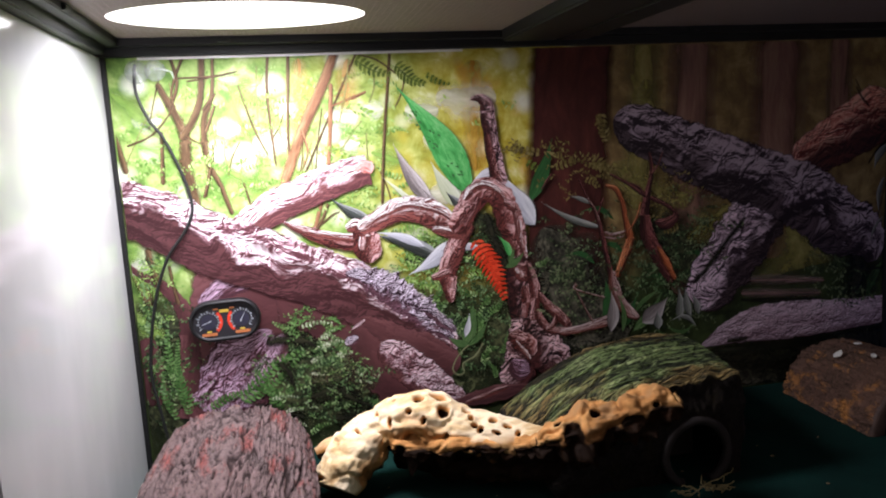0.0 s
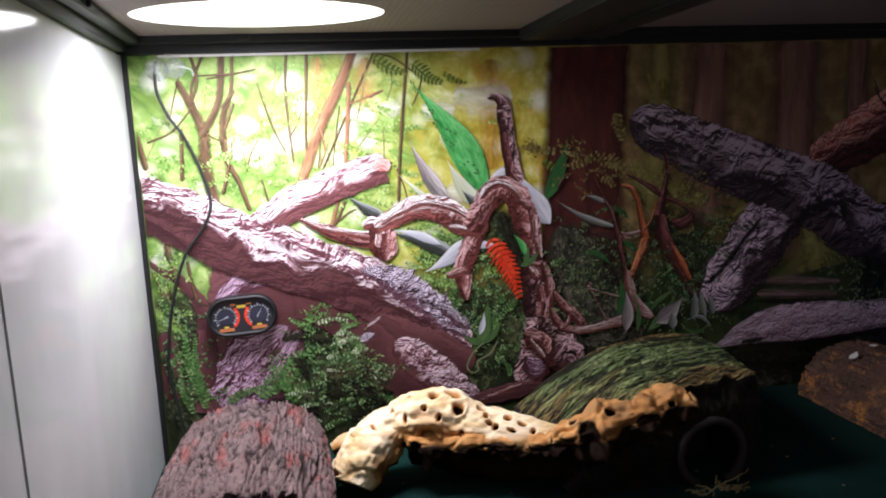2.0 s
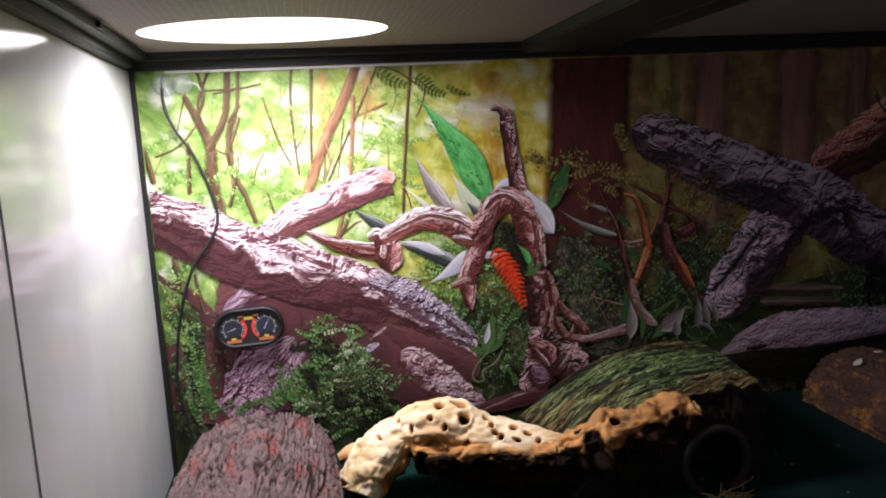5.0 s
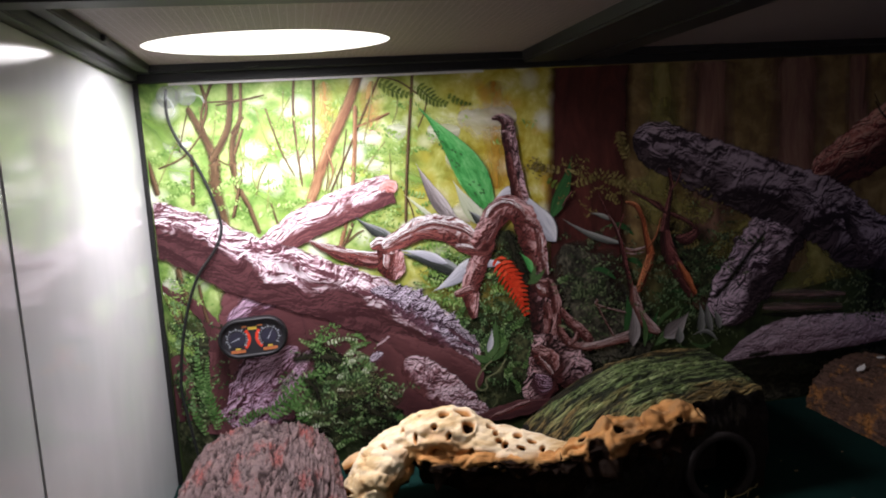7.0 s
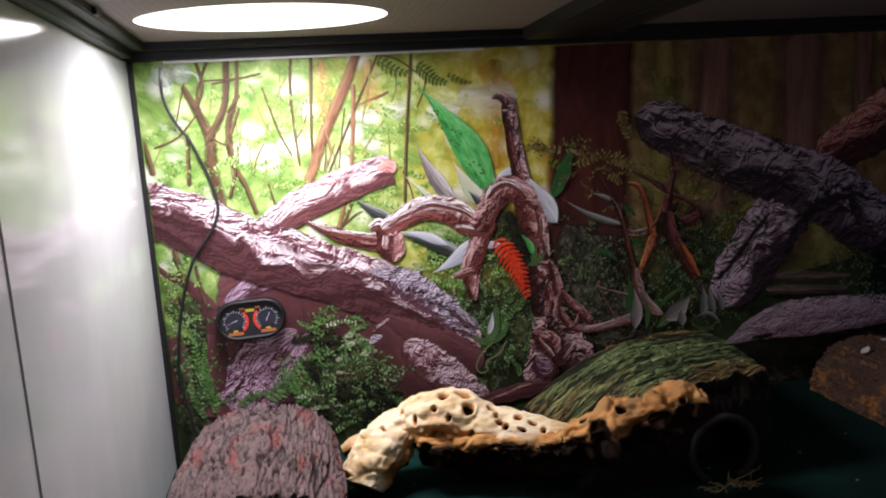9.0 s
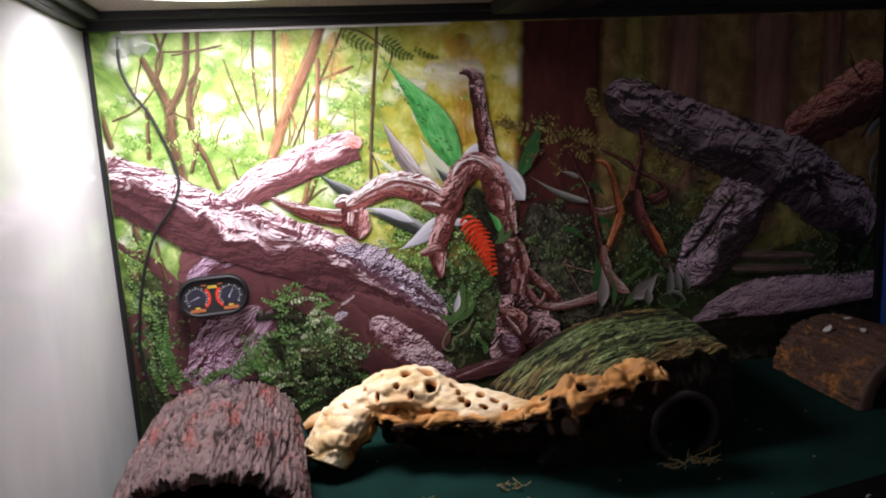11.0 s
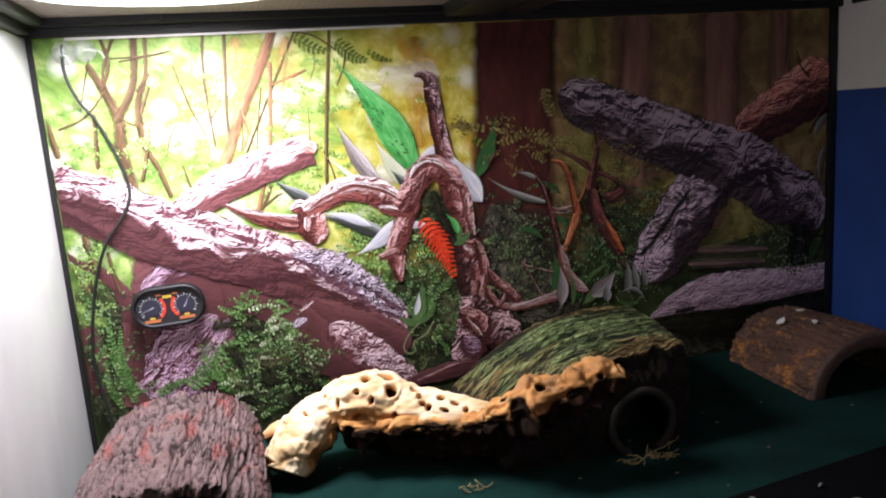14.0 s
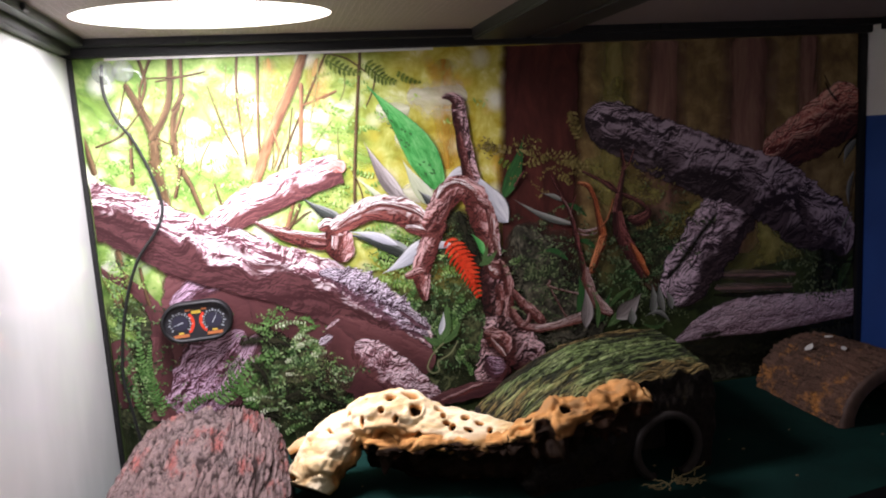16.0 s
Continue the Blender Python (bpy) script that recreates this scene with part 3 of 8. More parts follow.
def top_frame():
    """Black top frame: a rail with a stepped lip along each side, and the bar between the two lids."""
    f = empty("top_frame")
    part("back_rail", box(-0.01, -0.012, TOP, WIDE + 0.03, 0.003, MESH_Z + 0.004, 0.001), "black_plastic", f)
    part("back_lip", box(-0.01, -0.026, TOP + 0.008, WIDE + 0.03, -0.0125, MESH_Z + 0.004, 0.001), "black_plastic", f)
    part("side_rail", box(-0.014, -DEEP, TOP + 0.0005, 0.010, -0.0265, MESH_Z + 0.004, 0.001), "black_plastic", f)
    part("side_lip", box(0.0105, -DEEP, TOP + 0.008, 0.022, -0.027, MESH_Z + 0.004, 0.001), "black_plastic", f)
    part("side_rail", box(WIDE + 0.008, -DEEP, TOP + 0.0005, WIDE + 0.03, -0.0265, MESH_Z + 0.004, 0.001), "black_plastic", f)
    part("front_rail", box(-0.014, -DEEP - 0.022, TOP, WIDE + 0.03, -DEEP - 0.0005, MESH_Z + 0.012, 0.002), "black_plastic", f)
    part("middle_bar", box(0.397, -DEEP, TOP + 0.003, 0.456, -0.027, MESH_Z + 0.004, 0.002), "black_plastic", f)
    part("middle_bar", box(0.459, -DEEP, TOP + 0.003, 0.492, -0.027, MESH_Z + 0.004, 0.002), "black_plastic", f)
    for x, y, turn in ((0.118, -0.0275, 0), (0.022, -0.20, 1), (0.62, -0.0275, 0)):
        dx, dy = (0.006, 0.003) if not turn else (0.003, 0.006)
        part("clip", box(x - dx, y - dy, TOP + 0.009, x + dx, y + dy, MESH_Z - 0.001, 0.0008), "black_plastic", f)
    return tagged(f, "black plastic top frame of the terrarium with lid clips", "frame", kind="structure")


top_frame()


def lid():
    """Steel screen lid with the round patch under the lamp left open."""
    bm = bmesh.new()
    seg = 72
    ring = [bm.verts.new((LAMP[0] + LAMP_R * math.cos(k * math.tau / seg), LAMP[1] + LAMP_OVAL * LAMP_R * math.sin(k * math.tau / seg), 0)) for k in range(seg)]
    x0, x1, y0, y1 = -0.012, WIDE + 0.03, -DEEP - 0.001, 0.0

    def out(k):
        dx, dy = math.cos(k * math.tau / seg), math.sin(k * math.tau / seg)
        s = min(((x1 - LAMP[0]) / dx) if dx > 1e-6 else 1e9, ((x0 - LAMP[0]) / dx) if dx < -1e-6 else 1e9,
                ((y1 - LAMP[1]) / dy) if dy > 1e-6 else 1e9, ((y0 - LAMP[1]) / dy) if dy < -1e-6 else 1e9)
        return bm.verts.new((LAMP[0] + dx * s, LAMP[1] + dy * s, 0))
    rim = [out(k) for k in range(seg)]
    for k in range(seg):
        bm.faces.new((ring[k], ring[(k + 1) % seg], rim[(k + 1) % seg], rim[k]))
    for x in (x0, x1):
        for y in (y0, y1):
            near = sorted(rim, key=lambda v: (v.co.x - x) ** 2 + (v.co.y - y) ** 2)
            a = [v for v in near if abs(v.co.x - x) < 1e-5][0]
            b = [v for v in near if abs(v.co.y - y) < 1e-5][0]
            bm.faces.new((a, b, bm.verts.new((x, y, 0))))
    r = bmesh.ops.extrude_face_region(bm, geom=bm.faces[:])
    for v in r["geom"]:
        if isinstance(v, bmesh.types.BMVert):
            v.co.z += 0.002
    bmesh.ops.recalc_face_normals(bm, faces=bm.faces[:])
    ob = part("ceiling", bm, "steel_screen")
    ob.location.z = MESH_Z
    return tagged(ob, "fine steel screen lid over the terrarium", "ceiling", kind="structure")


lid()


def dome_lamp():
    d = empty("dome_lamp", (LAMP[0], LAMP[1], MESH_Z + 0.002))
    for name, r0, mat in (("reflector", LAMP_R - 0.001, "reflector"), ("shell", LAMP_R + 0.004, "lamp_shell")):
        bm = bmesh.new()
        rings = []
        for i in range(14):
            a = i / 13 * math.pi / 2 * 0.94
            r, z = r0 * math.cos(a), 0.040 * math.sin(a) * r0 / LAMP_R
            rings.append([bm.verts.new((r * math.cos(k * math.tau / 48), LAMP_OVAL * r * math.sin(k * math.tau / 48), z)) for k in range(48)])
        for a, b in zip(rings, rings[1:]):
            for k in range(48):
                bm.faces.new((a[k], a[(k + 1) % 48], b[(k + 1) % 48], b[k]))
        bm.faces.new(rings[-1])
        part(name, bm, mat, d, smooth=True)
    bm = bmesh.new()
    bm.faces.new([bm.verts.new((0.995 * LAMP_R * math.cos(k * math.tau / 64), 0.995 * LAMP_OVAL * LAMP_R * math.sin(k * math.tau / 64), -0.0017)) for k in range(64)])
    r = bmesh.ops.extrude_face_region(bm, geom=bm.faces[:])
    for v in r["geom"]:
        if isinstance(v, bmesh.types.BMVert):
            v.co.z += 0.003
    bmesh.ops.recalc_face_normals(bm, faces=bm.faces[:])
    part("lens", bm, "bulb_glass", d, "glowing white lens")
    return tagged(d, "lit oval reflector lamp resting on the screen lid", "lamp")


dome_lamp()

# ---- the room around ----
bm = box(-0.30, -1.00, -0.07, 1.25, 0.16, -0.032, 0.004)
tagged(part("table", bm, "table_top"), "dark table under the terrarium", "table")


def front_rail():
    f = empty("front_rail")
    part("rail", box(-0.014, -DEEP - 0.03, -0.032, WIDE + 0.03, -DEEP - 0.001, 0.010, 0.003), "black_plastic", f)
    part("track", box(-0.012, -DEEP - 0.022, 0.0102, WIDE + 0.028, -DEEP - 0.014, 0.018, 0.001), "black_plastic", f)
    return tagged(f, "black plastic front rail of the terrarium", "rail", kind="structure")


front_rail()


def edge_strip():
    """Black strip that covers the cut front edge of the carpet; it lies a little askew."""
    bm = bmesh.new()
    low = [(-0.012, -0.381), (WIDE + 0.02, -0.260), (WIDE + 0.02, -DEEP - 0.012), (-0.012, -DEEP - 0.032)]
    a = [bm.verts.new((x, y, 0.0006)) for x, y in low]
    b = [bm.verts.new((x, y, 0.0045)) for x, y in low]
    bm.faces.new(a[::-1])
    bm.faces.new(b)
    for k in range(4):
        bm.faces.new((a[k], a[(k + 1) % 4], b[(k + 1) % 4], b[k]))
    bmesh.ops.recalc_face_normals(bm, faces=bm.faces[:])
    return tagged(part("trim", bm, "matte_black"), "black strip along the front edge of the carpet", "trim", kind="structure")


edge_strip()


# ---- the printed backdrop ----
SLOT = 5e-7
drawn = [0]


def sheet_y(slots):
    """Each drawn thing lies a hair above the one before; it takes up that many hairs itself."""
    drawn[0] += slots
    return -0.0012 - (drawn[0] - slots) * SLOT


backdrop = empty("poster")
tagged(backdrop, "glossy printed forest backdrop with logs, roots and ferns", "poster")
bm = box(0.003, -0.001, 0.0, WIDE, 0.002, TOP)
part("paper", bm, "p_sheet", backdrop, "printed sheet of blurred sunlit woodland")
part("top_strip", box(0.034, -0.0050, TOP - 0.0030, 0.36, -0.0046, TOP - 0.0003), "strip_white", backdrop, "thin white strip along the top of the sheet")


def ribbon(pts, rough, seed, cap=4):
    """Left and right outline points along a drawn limb, with a ragged edge."""
    rows, length = [], 0.0
    for i, (x, z, w) in enumerate(pts):
        a, b = pts[max(i - 1, 0)], pts[min(i + 1, len(pts) - 1)]
        dx, dz = b[0] - a[0], b[1] - a[1]
        n = math.hypot(dx, dz) or 1e-6
        if i:
            length += math.hypot(x - pts[i - 1][0], z - pts[i - 1][1])
        rows.append((x, z, max(w, 0.0006), -dz / n, dx / n, length))
    return rows


def stroke(name, ink_name, pts, rough=0.0):
    """A limb drawn on the print: a ragged flat band along a curve, its tone running from edge to edge."""
    steps = 14 if rough else 8
    line = spline(pts, steps)
    rows = ribbon(line, rough, 0)
    bm = bmesh.new()
    uv = bm.loops.layers.uv.new("UVMap")
    seed = random.uniform(0, 50)
    across = 8
    grid, info = [], {}
    y = sheet_y(10)
    whole = rows[-1][5]

    def rounded(s, w):
        """Narrows a limb towards its two ends."""
        if w > 0.09 or name in ("ledge", "branch_stub"):
            return 1.0
        near = min(s, whole - s) / max(0.35 * w, 1e-5)
        return 1.0 if near >= 1 else max(0.25, math.sqrt(1 - (1 - near) ** 2))
    for i, (x, z, w, nx, nz, s) in enumerate(rows):
        ring = []
        w *= rounded(s, w)
        up = 1 if nz >= 0 else -1
        for k in range(across + 1):
            t = k / across - 0.5
            ragged = 1 + rough * (fuzz(s, seed + (0 if t < 0 else 9), 0, 90) * 1.6 + fuzz(s, seed + (0 if t < 0 else 9), 3, 280)) * abs(t) * 2
            px, pz = x + nx * t * w * ragged, z + nz * t * w * ragged
            v = bm.verts.new((min(max(px, 0.0062), WIDE - 0.0005), y - 9 * SLOT * i / len(rows), min(max(pz, 0.002), TOP - 0.001)))
            info[v] = (s * 10 + seed, (0.5 + t * up))
            ring.append(v)
        grid.append(ring)
    for a, b in zip(grid, grid[1:]):
        for k in range(across):
            f = bm.faces.new((a[k], a[k + 1], b[k + 1], b[k]))
            for lp in f.loops:
                lp[uv].uv = info[lp.vert]
    bmesh.ops.recalc_face_normals(bm, faces=bm.faces[:])
    return part(name, bm, ink_name, backdrop)


def flat_leaf(bm, uv, a, b, w, y, bend=0.0, seg=8, peak=0.85):
    """A pointed leaf from a to b."""
    dx, dz = b[0] - a[0], b[1] - a[1]
    n = math.hypot(dx, dz)
    nx, nz = -dz / n, dx / n
    prev = None
    for i in range(seg + 1):
        t = i / seg
        h = w * 0.5 * (math.sin(math.pi * t ** peak) ** 0.9 if 0 < t < 1 else 0.02)
        cx = a[0] + dx * t + nx * bend * n * math.sin(math.pi * t)
        cz = a[1] + dz * t + nz * bend * n * math.sin(math.pi * t)
        row = [(bm.verts.new((min(max(cx + nx * h * s, 0.0065), WIDE - 0.001), y, min(max(cz + nz * h * s, 0.002), TOP - 0.001))), (t * n * 10, 0.5 + s * 0.5)) for s in (-1, 0, 1)]
        if prev:
            for k in range(2):
                f = bm.faces.new((prev[k][0], prev[k + 1][0], row[k + 1][0], row[k][0]))
                for lp, c in zip(f.loops, (prev[k][1], prev[k + 1][1], row[k + 1][1], row[k][1])):
                    lp[uv].uv = c
        prev = row


def blade(name, ink_name, a, b, w, bend=0.0):
    bm = bmesh.new()
    flat_leaf(bm, bm.loops.layers.uv.new("UVMap"), a, b, w, sheet_y(2), bend, 16, 1.6)
    return part(name, bm, ink_name, backdrop)


def frond(name, ink_name, a, b, w, n, bend=0.0):
    """A fern frond: a stalk with pairs of leaflets that shorten towards the tip."""
    bm = bmesh.new()
    uv = bm.loops.layers.uv.new("UVMap")
    y = sheet_y(6)
    flat_leaf(bm, uv, a, b, w * 0.07, y, bend)
    dx, dz = b[0] - a[0], b[1] - a[1]
    size = math.hypot(dx, dz)
    nx, nz = -dz / size, dx / size
    for i in range(n):
        t = (i + 0.6) / (n + 0.3)
        o = bend * size * math.sin(math.pi * t)
        cx, cz = a[0] + dx * t + nx * o, a[1] + dz * t + nz * o
        reach = w * 0.5 * (1 - 0.8 * t ** 1.4) * min(1.0, 0.55 + 1.8 * t)
        for s in (-1, 1):
            j = random.uniform(0.85, 1.12)
            tip = (cx + (nx * s * 0.86 + dx / size * 0.5) * reach * j, cz + (nz * s * 0.86 + dz / size * 0.5) * reach * j)
            flat_leaf(bm, uv, (cx, cz), tip, size / n * 0.62, y - SLOT * (1 + 4 * (2 * i + s) / (2 * n)), 0.05 * s, 5)
    return part(name, bm, ink_name, backdrop)


def specks(name, ink_name, centre, reach, count, size):
    """Countless small printed leaves, in loose sprays."""
    bm = bmesh.new()
    uv = bm.loops.layers.uv.new("UVMap")
    made, y0 = 0, sheet_y(40)
    while made < count:
        cx = centre[0] + reach[0] * max(-1.1, min(1.1, random.gauss(0, 0.5)))
        cz = centre[1] + reach[1] * max(-1.1, min(1.1, random.gauss(0, 0.5)))
        lead = random.uniform(-0.6, 0.6) + (math.pi if random.random() < 0.5 else 0)
        for i in range(random.randint(3, 9)):
            made += 1
            t = i * size * 0.55
            px, pz = cx + math.cos(lead) * t, cz + math.sin(lead) * t - 0.02 * t * i
            if not (0.012 < px < WIDE - 0.012 and 0.008 < pz < TOP - 0.012):
                continue
            a = lead + random.choice((-1, 1)) * random.uniform(0.5, 1.3)
            s = size * random.uniform(0.6, 1.25)
            y = y0 - 39 * SLOT * random.random()
            flat_leaf(bm, uv, (px, pz), (px + math.cos(a) * s, pz + math.sin(a) * s), s * random.uniform(0.3, 0.5), y, 0.0, 3)
    return tagged(part(name, bm, ink_name, backdrop), kind="stuff")


stroke('far_trunk', 'p_trunk_red', [(0.488, 0.439, 0.1085), (0.477, 0.287, 0.1070), (0.460, 0.085, 0.1038)], 0.04)
stroke('far_trunk', 'p_trunk_dark', [(0.634, 0.435, 0.0618), (0.627, 0.242, 0.0655), (0.619, 0.126, 0.0589)], 0.05)
stroke('far_trunk', 'p_trunk_olive', [(0.573, 0.436, 0.0456), (0.568, 0.344, 0.0482), (0.560, 0.234, 0.0415)], 0.1)
stroke('far_trunk', 'p_trunk_dark', [(0.749, 0.431, 0.0853), (0.744, 0.300, 0.0812), (0.739, 0.161, 0.0769)], 0.05)
stroke('far_trunk', 'p_trunk_dark', [(0.829, 0.429, 0.0369), (0.830, 0.294, 0.0385)], 0.05)
stroke('far_trunk', 'p_orange', [(0.372, 0.408, 0.0415), (0.371, 0.361, 0.0301), (0.369, 0.290, 0.0340)], 0.25)
stroke('far_trunk', 'p_peach', [(0.188, 0.415, 0.0193), (0.187, 0.377, 0.0218), (0.185, 0.339, 0.0132)], 0.2)
stroke('far_trunk', 'p_peach', [(0.238, 0.413, 0.0221), (0.234, 0.380, 0.0307), (0.236, 0.346, 0.0169)], 0.3)
stroke('shade', 'p_under', [(-0.031, 0.136, 0.0635), (0.005, 0.077, 0.1215), (0.077, 0.058, 0.1617), (0.188, 0.076, 0.1822), (0.305, 0.082, 0.1927), (0.398, 0.095, 0.1741), (0.482, 0.109, 0.1803)], 0.18)
stroke('shade', 'p_under', [(0.559, 0.221, 0.0555), (0.610, 0.189, 0.0862), (0.654, 0.121, 0.0899)], 0.2)
stroke('glow', 'p_glow', [(0.329, 0.371, 0.0329), (0.362, 0.367, 0.0419), (0.396, 0.367, 0.0341)], 0.25)
stroke('glow', 'p_glow', [(0.295, 0.360, 0.0232), (0.313, 0.357, 0.0293), (0.331, 0.358, 0.0236)], 0.25)
stroke('glow', 'p_glow', [(0.210, 0.356, 0.0204), (0.227, 0.354, 0.0258), (0.244, 0.354, 0.0208)], 0.25)
stroke('glow', 'p_glow', [(0.136, 0.334, 0.0258), (0.154, 0.331, 0.0326), (0.173, 0.331, 0.0264)], 0.25)
stroke('glow', 'p_glow', [(0.142, 0.276, 0.0220), (0.158, 0.272, 0.0278), (0.174, 0.272, 0.0225)], 0.25)
stroke('glow', 'p_glow', [(0.022, 0.360, 0.0200), (0.036, 0.358, 0.0252), (0.050, 0.359, 0.0203)], 0.25)
stroke('glow', 'p_glow', [(0.249, 0.363, 0.0181), (0.260, 0.360, 0.0228), (0.272, 0.361, 0.0183)], 0.25)
stroke('glow', 'p_glow', [(0.099, 0.350, 0.0210), (0.112, 0.347, 0.0264), (0.125, 0.348, 0.0213)], 0.25)
stroke('glow', 'p_glow', [(0.316, 0.270, 0.0290), (0.335, 0.266, 0.0367), (0.353, 0.267, 0.0296)], 0.25)
stroke('glow', 'p_glow', [(0.313, 0.330, 0.0189), (0.322, 0.327, 0.0238), (0.331, 0.328, 0.0191)], 0.25)
stroke('glow', 'p_glow', [(0.223, 0.327, 0.0181), (0.234, 0.325, 0.0227), (0.245, 0.326, 0.0183)], 0.25)
stroke('glow', 'p_glow', [(0.133, 0.386, 0.0185), (0.143, 0.383, 0.0233), (0.153, 0.384, 0.0188)], 0.25)
stroke('leafy_blur', 'p_mist_green', [(0.005, 0.387, 0.0049), (0.021, 0.371, 0.0448), (0.038, 0.354, 0.0051)], 0.3)
stroke('leafy_blur', 'p_mist_green', [(0.025, 0.334, 0.0051), (0.051, 0.327, 0.0309), (0.077, 0.319, 0.0052)], 0.3)
stroke('leafy_blur', 'p_mist_green', [(0.113, 0.392, 0.0052), (0.135, 0.380, 0.0317), (0.157, 0.368, 0.0054)], 0.3)
stroke('leafy_blur', 'p_mist_green', [(0.106, 0.306, 0.0053), (0.126, 0.296, 0.0325), (0.146, 0.285, 0.0055)], 0.3)
stroke('leafy_blur', 'p_mist_green', [(0.256, 0.316, 0.0058), (0.275, 0.309, 0.0292), (0.295, 0.302, 0.0059)], 0.3)
stroke('leafy_blur', 'p_mist_green', [(0.273, 0.256, 0.0059), (0.290, 0.245, 0.0361), (0.307, 0.234, 0.0061)], 0.3)
stroke('leafy_blur', 'p_mist_green', [(-0.016, 0.230, 0.0051), (0.001, 0.217, 0.0365), (0.019, 0.203, 0.0053)], 0.3)
stroke('leafy_blur', 'p_mist_green', [(0.056, 0.210, 0.0054), (0.075, 0.199, 0.0328), (0.095, 0.187, 0.0056)], 0.3)
stroke('shade', 'p_under', [(-0.021, 0.169, 0.0315), (0.012, 0.153, 0.0646), (0.057, 0.146, 0.0663)], 0.2)
stroke('shade', 'p_under', [(0.285, 0.197, 0.0183), (0.316, 0.201, 0.0372), (0.367, 0.203, 0.0699), (0.412, 0.198, 0.0716)], 0.25)
stroke('shade', 'p_under', [(0.358, 0.248, 0.0125), (0.382, 0.226, 0.0444), (0.398, 0.186, 0.0519)], 0.25)
stroke('shade', 'p_mist_green', [(0.268, 0.214, 0.0120), (0.305, 0.219, 0.0306), (0.343, 0.218, 0.0250)], 0.25)
stroke('far_light', 'p_gold_dusk', [(0.574, 0.381, 0.0265), (0.574, 0.350, 0.0402), (0.575, 0.324, 0.0270)], 0.3)
stroke('shade', 'p_under_dark', [(0.444, 0.220, 0.0394), (0.471, 0.171, 0.1149), (0.482, 0.116, 0.1246), (0.554, 0.099, 0.0864)], 0.2)
stroke('shade', 'p_under_dark', [(0.643, 0.028, 0.0691), (0.750, 0.019, 0.0889), (0.910, 0.002, 0.1132)], 0.05)
frond('leaf_spray', 'p_spray', (0.165, 0.305), (0.190, 0.291), 0.0057, 8, 0.1)
frond('leaf_spray', 'p_lime2', (0.117, 0.280), (0.131, 0.272), 0.0101, 8, 0.1)
frond('leaf_spray', 'p_spray', (0.110, 0.399), (0.130, 0.400), 0.0099, 8, 0.1)
frond('leaf_spray', 'p_spray', (0.216, 0.386), (0.192, 0.391), 0.0062, 8, 0.1)
frond('leaf_spray', 'p_spray', (0.280, 0.405), (0.297, 0.396), 0.0073, 8, 0.1)
frond('leaf_spray', 'p_spray', (0.268, 0.327), (0.236, 0.332), 0.0069, 8, 0.1)
frond('leaf_spray', 'p_lime2', (0.272, 0.350), (0.240, 0.333), 0.0061, 8, 0.1)
frond('leaf_spray', 'p_lime2', (0.079, 0.332), (0.096, 0.337), 0.0071, 8, 0.1)
frond('leaf_spray', 'p_lime2', (0.078, 0.318), (0.062, 0.311), 0.0103, 8, 0.1)
frond('leaf_spray', 'p_lime2', (0.004, 0.317), (-0.019, 0.325), 0.0069, 8, 0.1)
frond('leaf_spray', 'p_spray', (0.233, 0.342), (0.265, 0.330), 0.0099, 8, 0.1)
frond('leaf_spray', 'p_lime2', (0.252, 0.267), (0.226, 0.262), 0.0065, 8, 0.1)
frond('leaf_spray', 'p_spray', (0.200, 0.294), (0.171, 0.304), 0.0068, 8, 0.1)
frond('leaf_spray', 'p_spray', (0.141, 0.361), (0.115, 0.350), 0.0070, 8, 0.1)
frond('leaf_spray', 'p_lime2', (0.091, 0.390), (0.067, 0.377), 0.0060, 8, 0.1)
frond('leaf_spray', 'p_spray', (0.005, 0.284), (-0.012, 0.283), 0.0069, 8, 0.1)
frond('leaf_spray', 'p_lime2', (0.064, 0.326), (0.087, 0.330), 0.0069, 8, 0.1)
frond('leaf_spray', 'p_lime2', (0.046, 0.281), (0.018, 0.282), 0.0058, 8, 0.1)
frond('leaf_spray', 'p_spray', (0.123, 0.392), (0.104, 0.397), 0.0097, 8, 0.1)
frond('leaf_spray', 'p_lime2', (0.274, 0.339), (0.298, 0.335), 0.0085, 8, 0.1)
frond('leaf_spray', 'p_lime2', (0.257, 0.391), (0.273, 0.381), 0.0105, 8, 0.1)
frond('leaf_spray', 'p_spray', (0.049, 0.349), (0.070, 0.344), 0.0091, 8, 0.1)
frond('leaf_spray', 'p_spray', (0.210, 0.308), (0.230, 0.299), 0.0094, 8, 0.1)
frond('leaf_spray', 'p_lime2', (0.235, 0.370), (0.262, 0.349), 0.0092, 8, 0.1)
frond('leaf_spray', 'p_lime2', (0.166, 0.409), (0.140, 0.408), 0.0069, 8, 0.1)
frond('leaf_spray', 'p_lime2', (0.131, 0.317), (0.111, 0.313), 0.0073, 8, 0.1)
frond('leaf_spray', 'p_spray', (0.227, 0.280), (0.259, 0.267), 0.0066, 8, 0.1)
frond('leaf_spray', 'p_spray', (0.279, 0.377), (0.300, 0.375), 0.0098, 8, 0.1)
frond('leaf_spray', 'p_lime2', (0.206, 0.385), (0.230, 0.373), 0.0071, 8, 0.1)
frond('leaf_spray', 'p_spray', (0.142, 0.288), (0.160, 0.288), 0.0079, 8, 0.1)
frond('leaf_spray', 'p_lime2', (0.182, 0.379), (0.196, 0.372), 0.0107, 8, 0.1)
frond('leaf_spray', 'p_spray', (0.037, 0.294), (0.057, 0.298), 0.0054, 8, 0.1)
frond('leaf_spray', 'p_lime2', (0.127, 0.360), (0.144, 0.353), 0.0053, 8, 0.1)
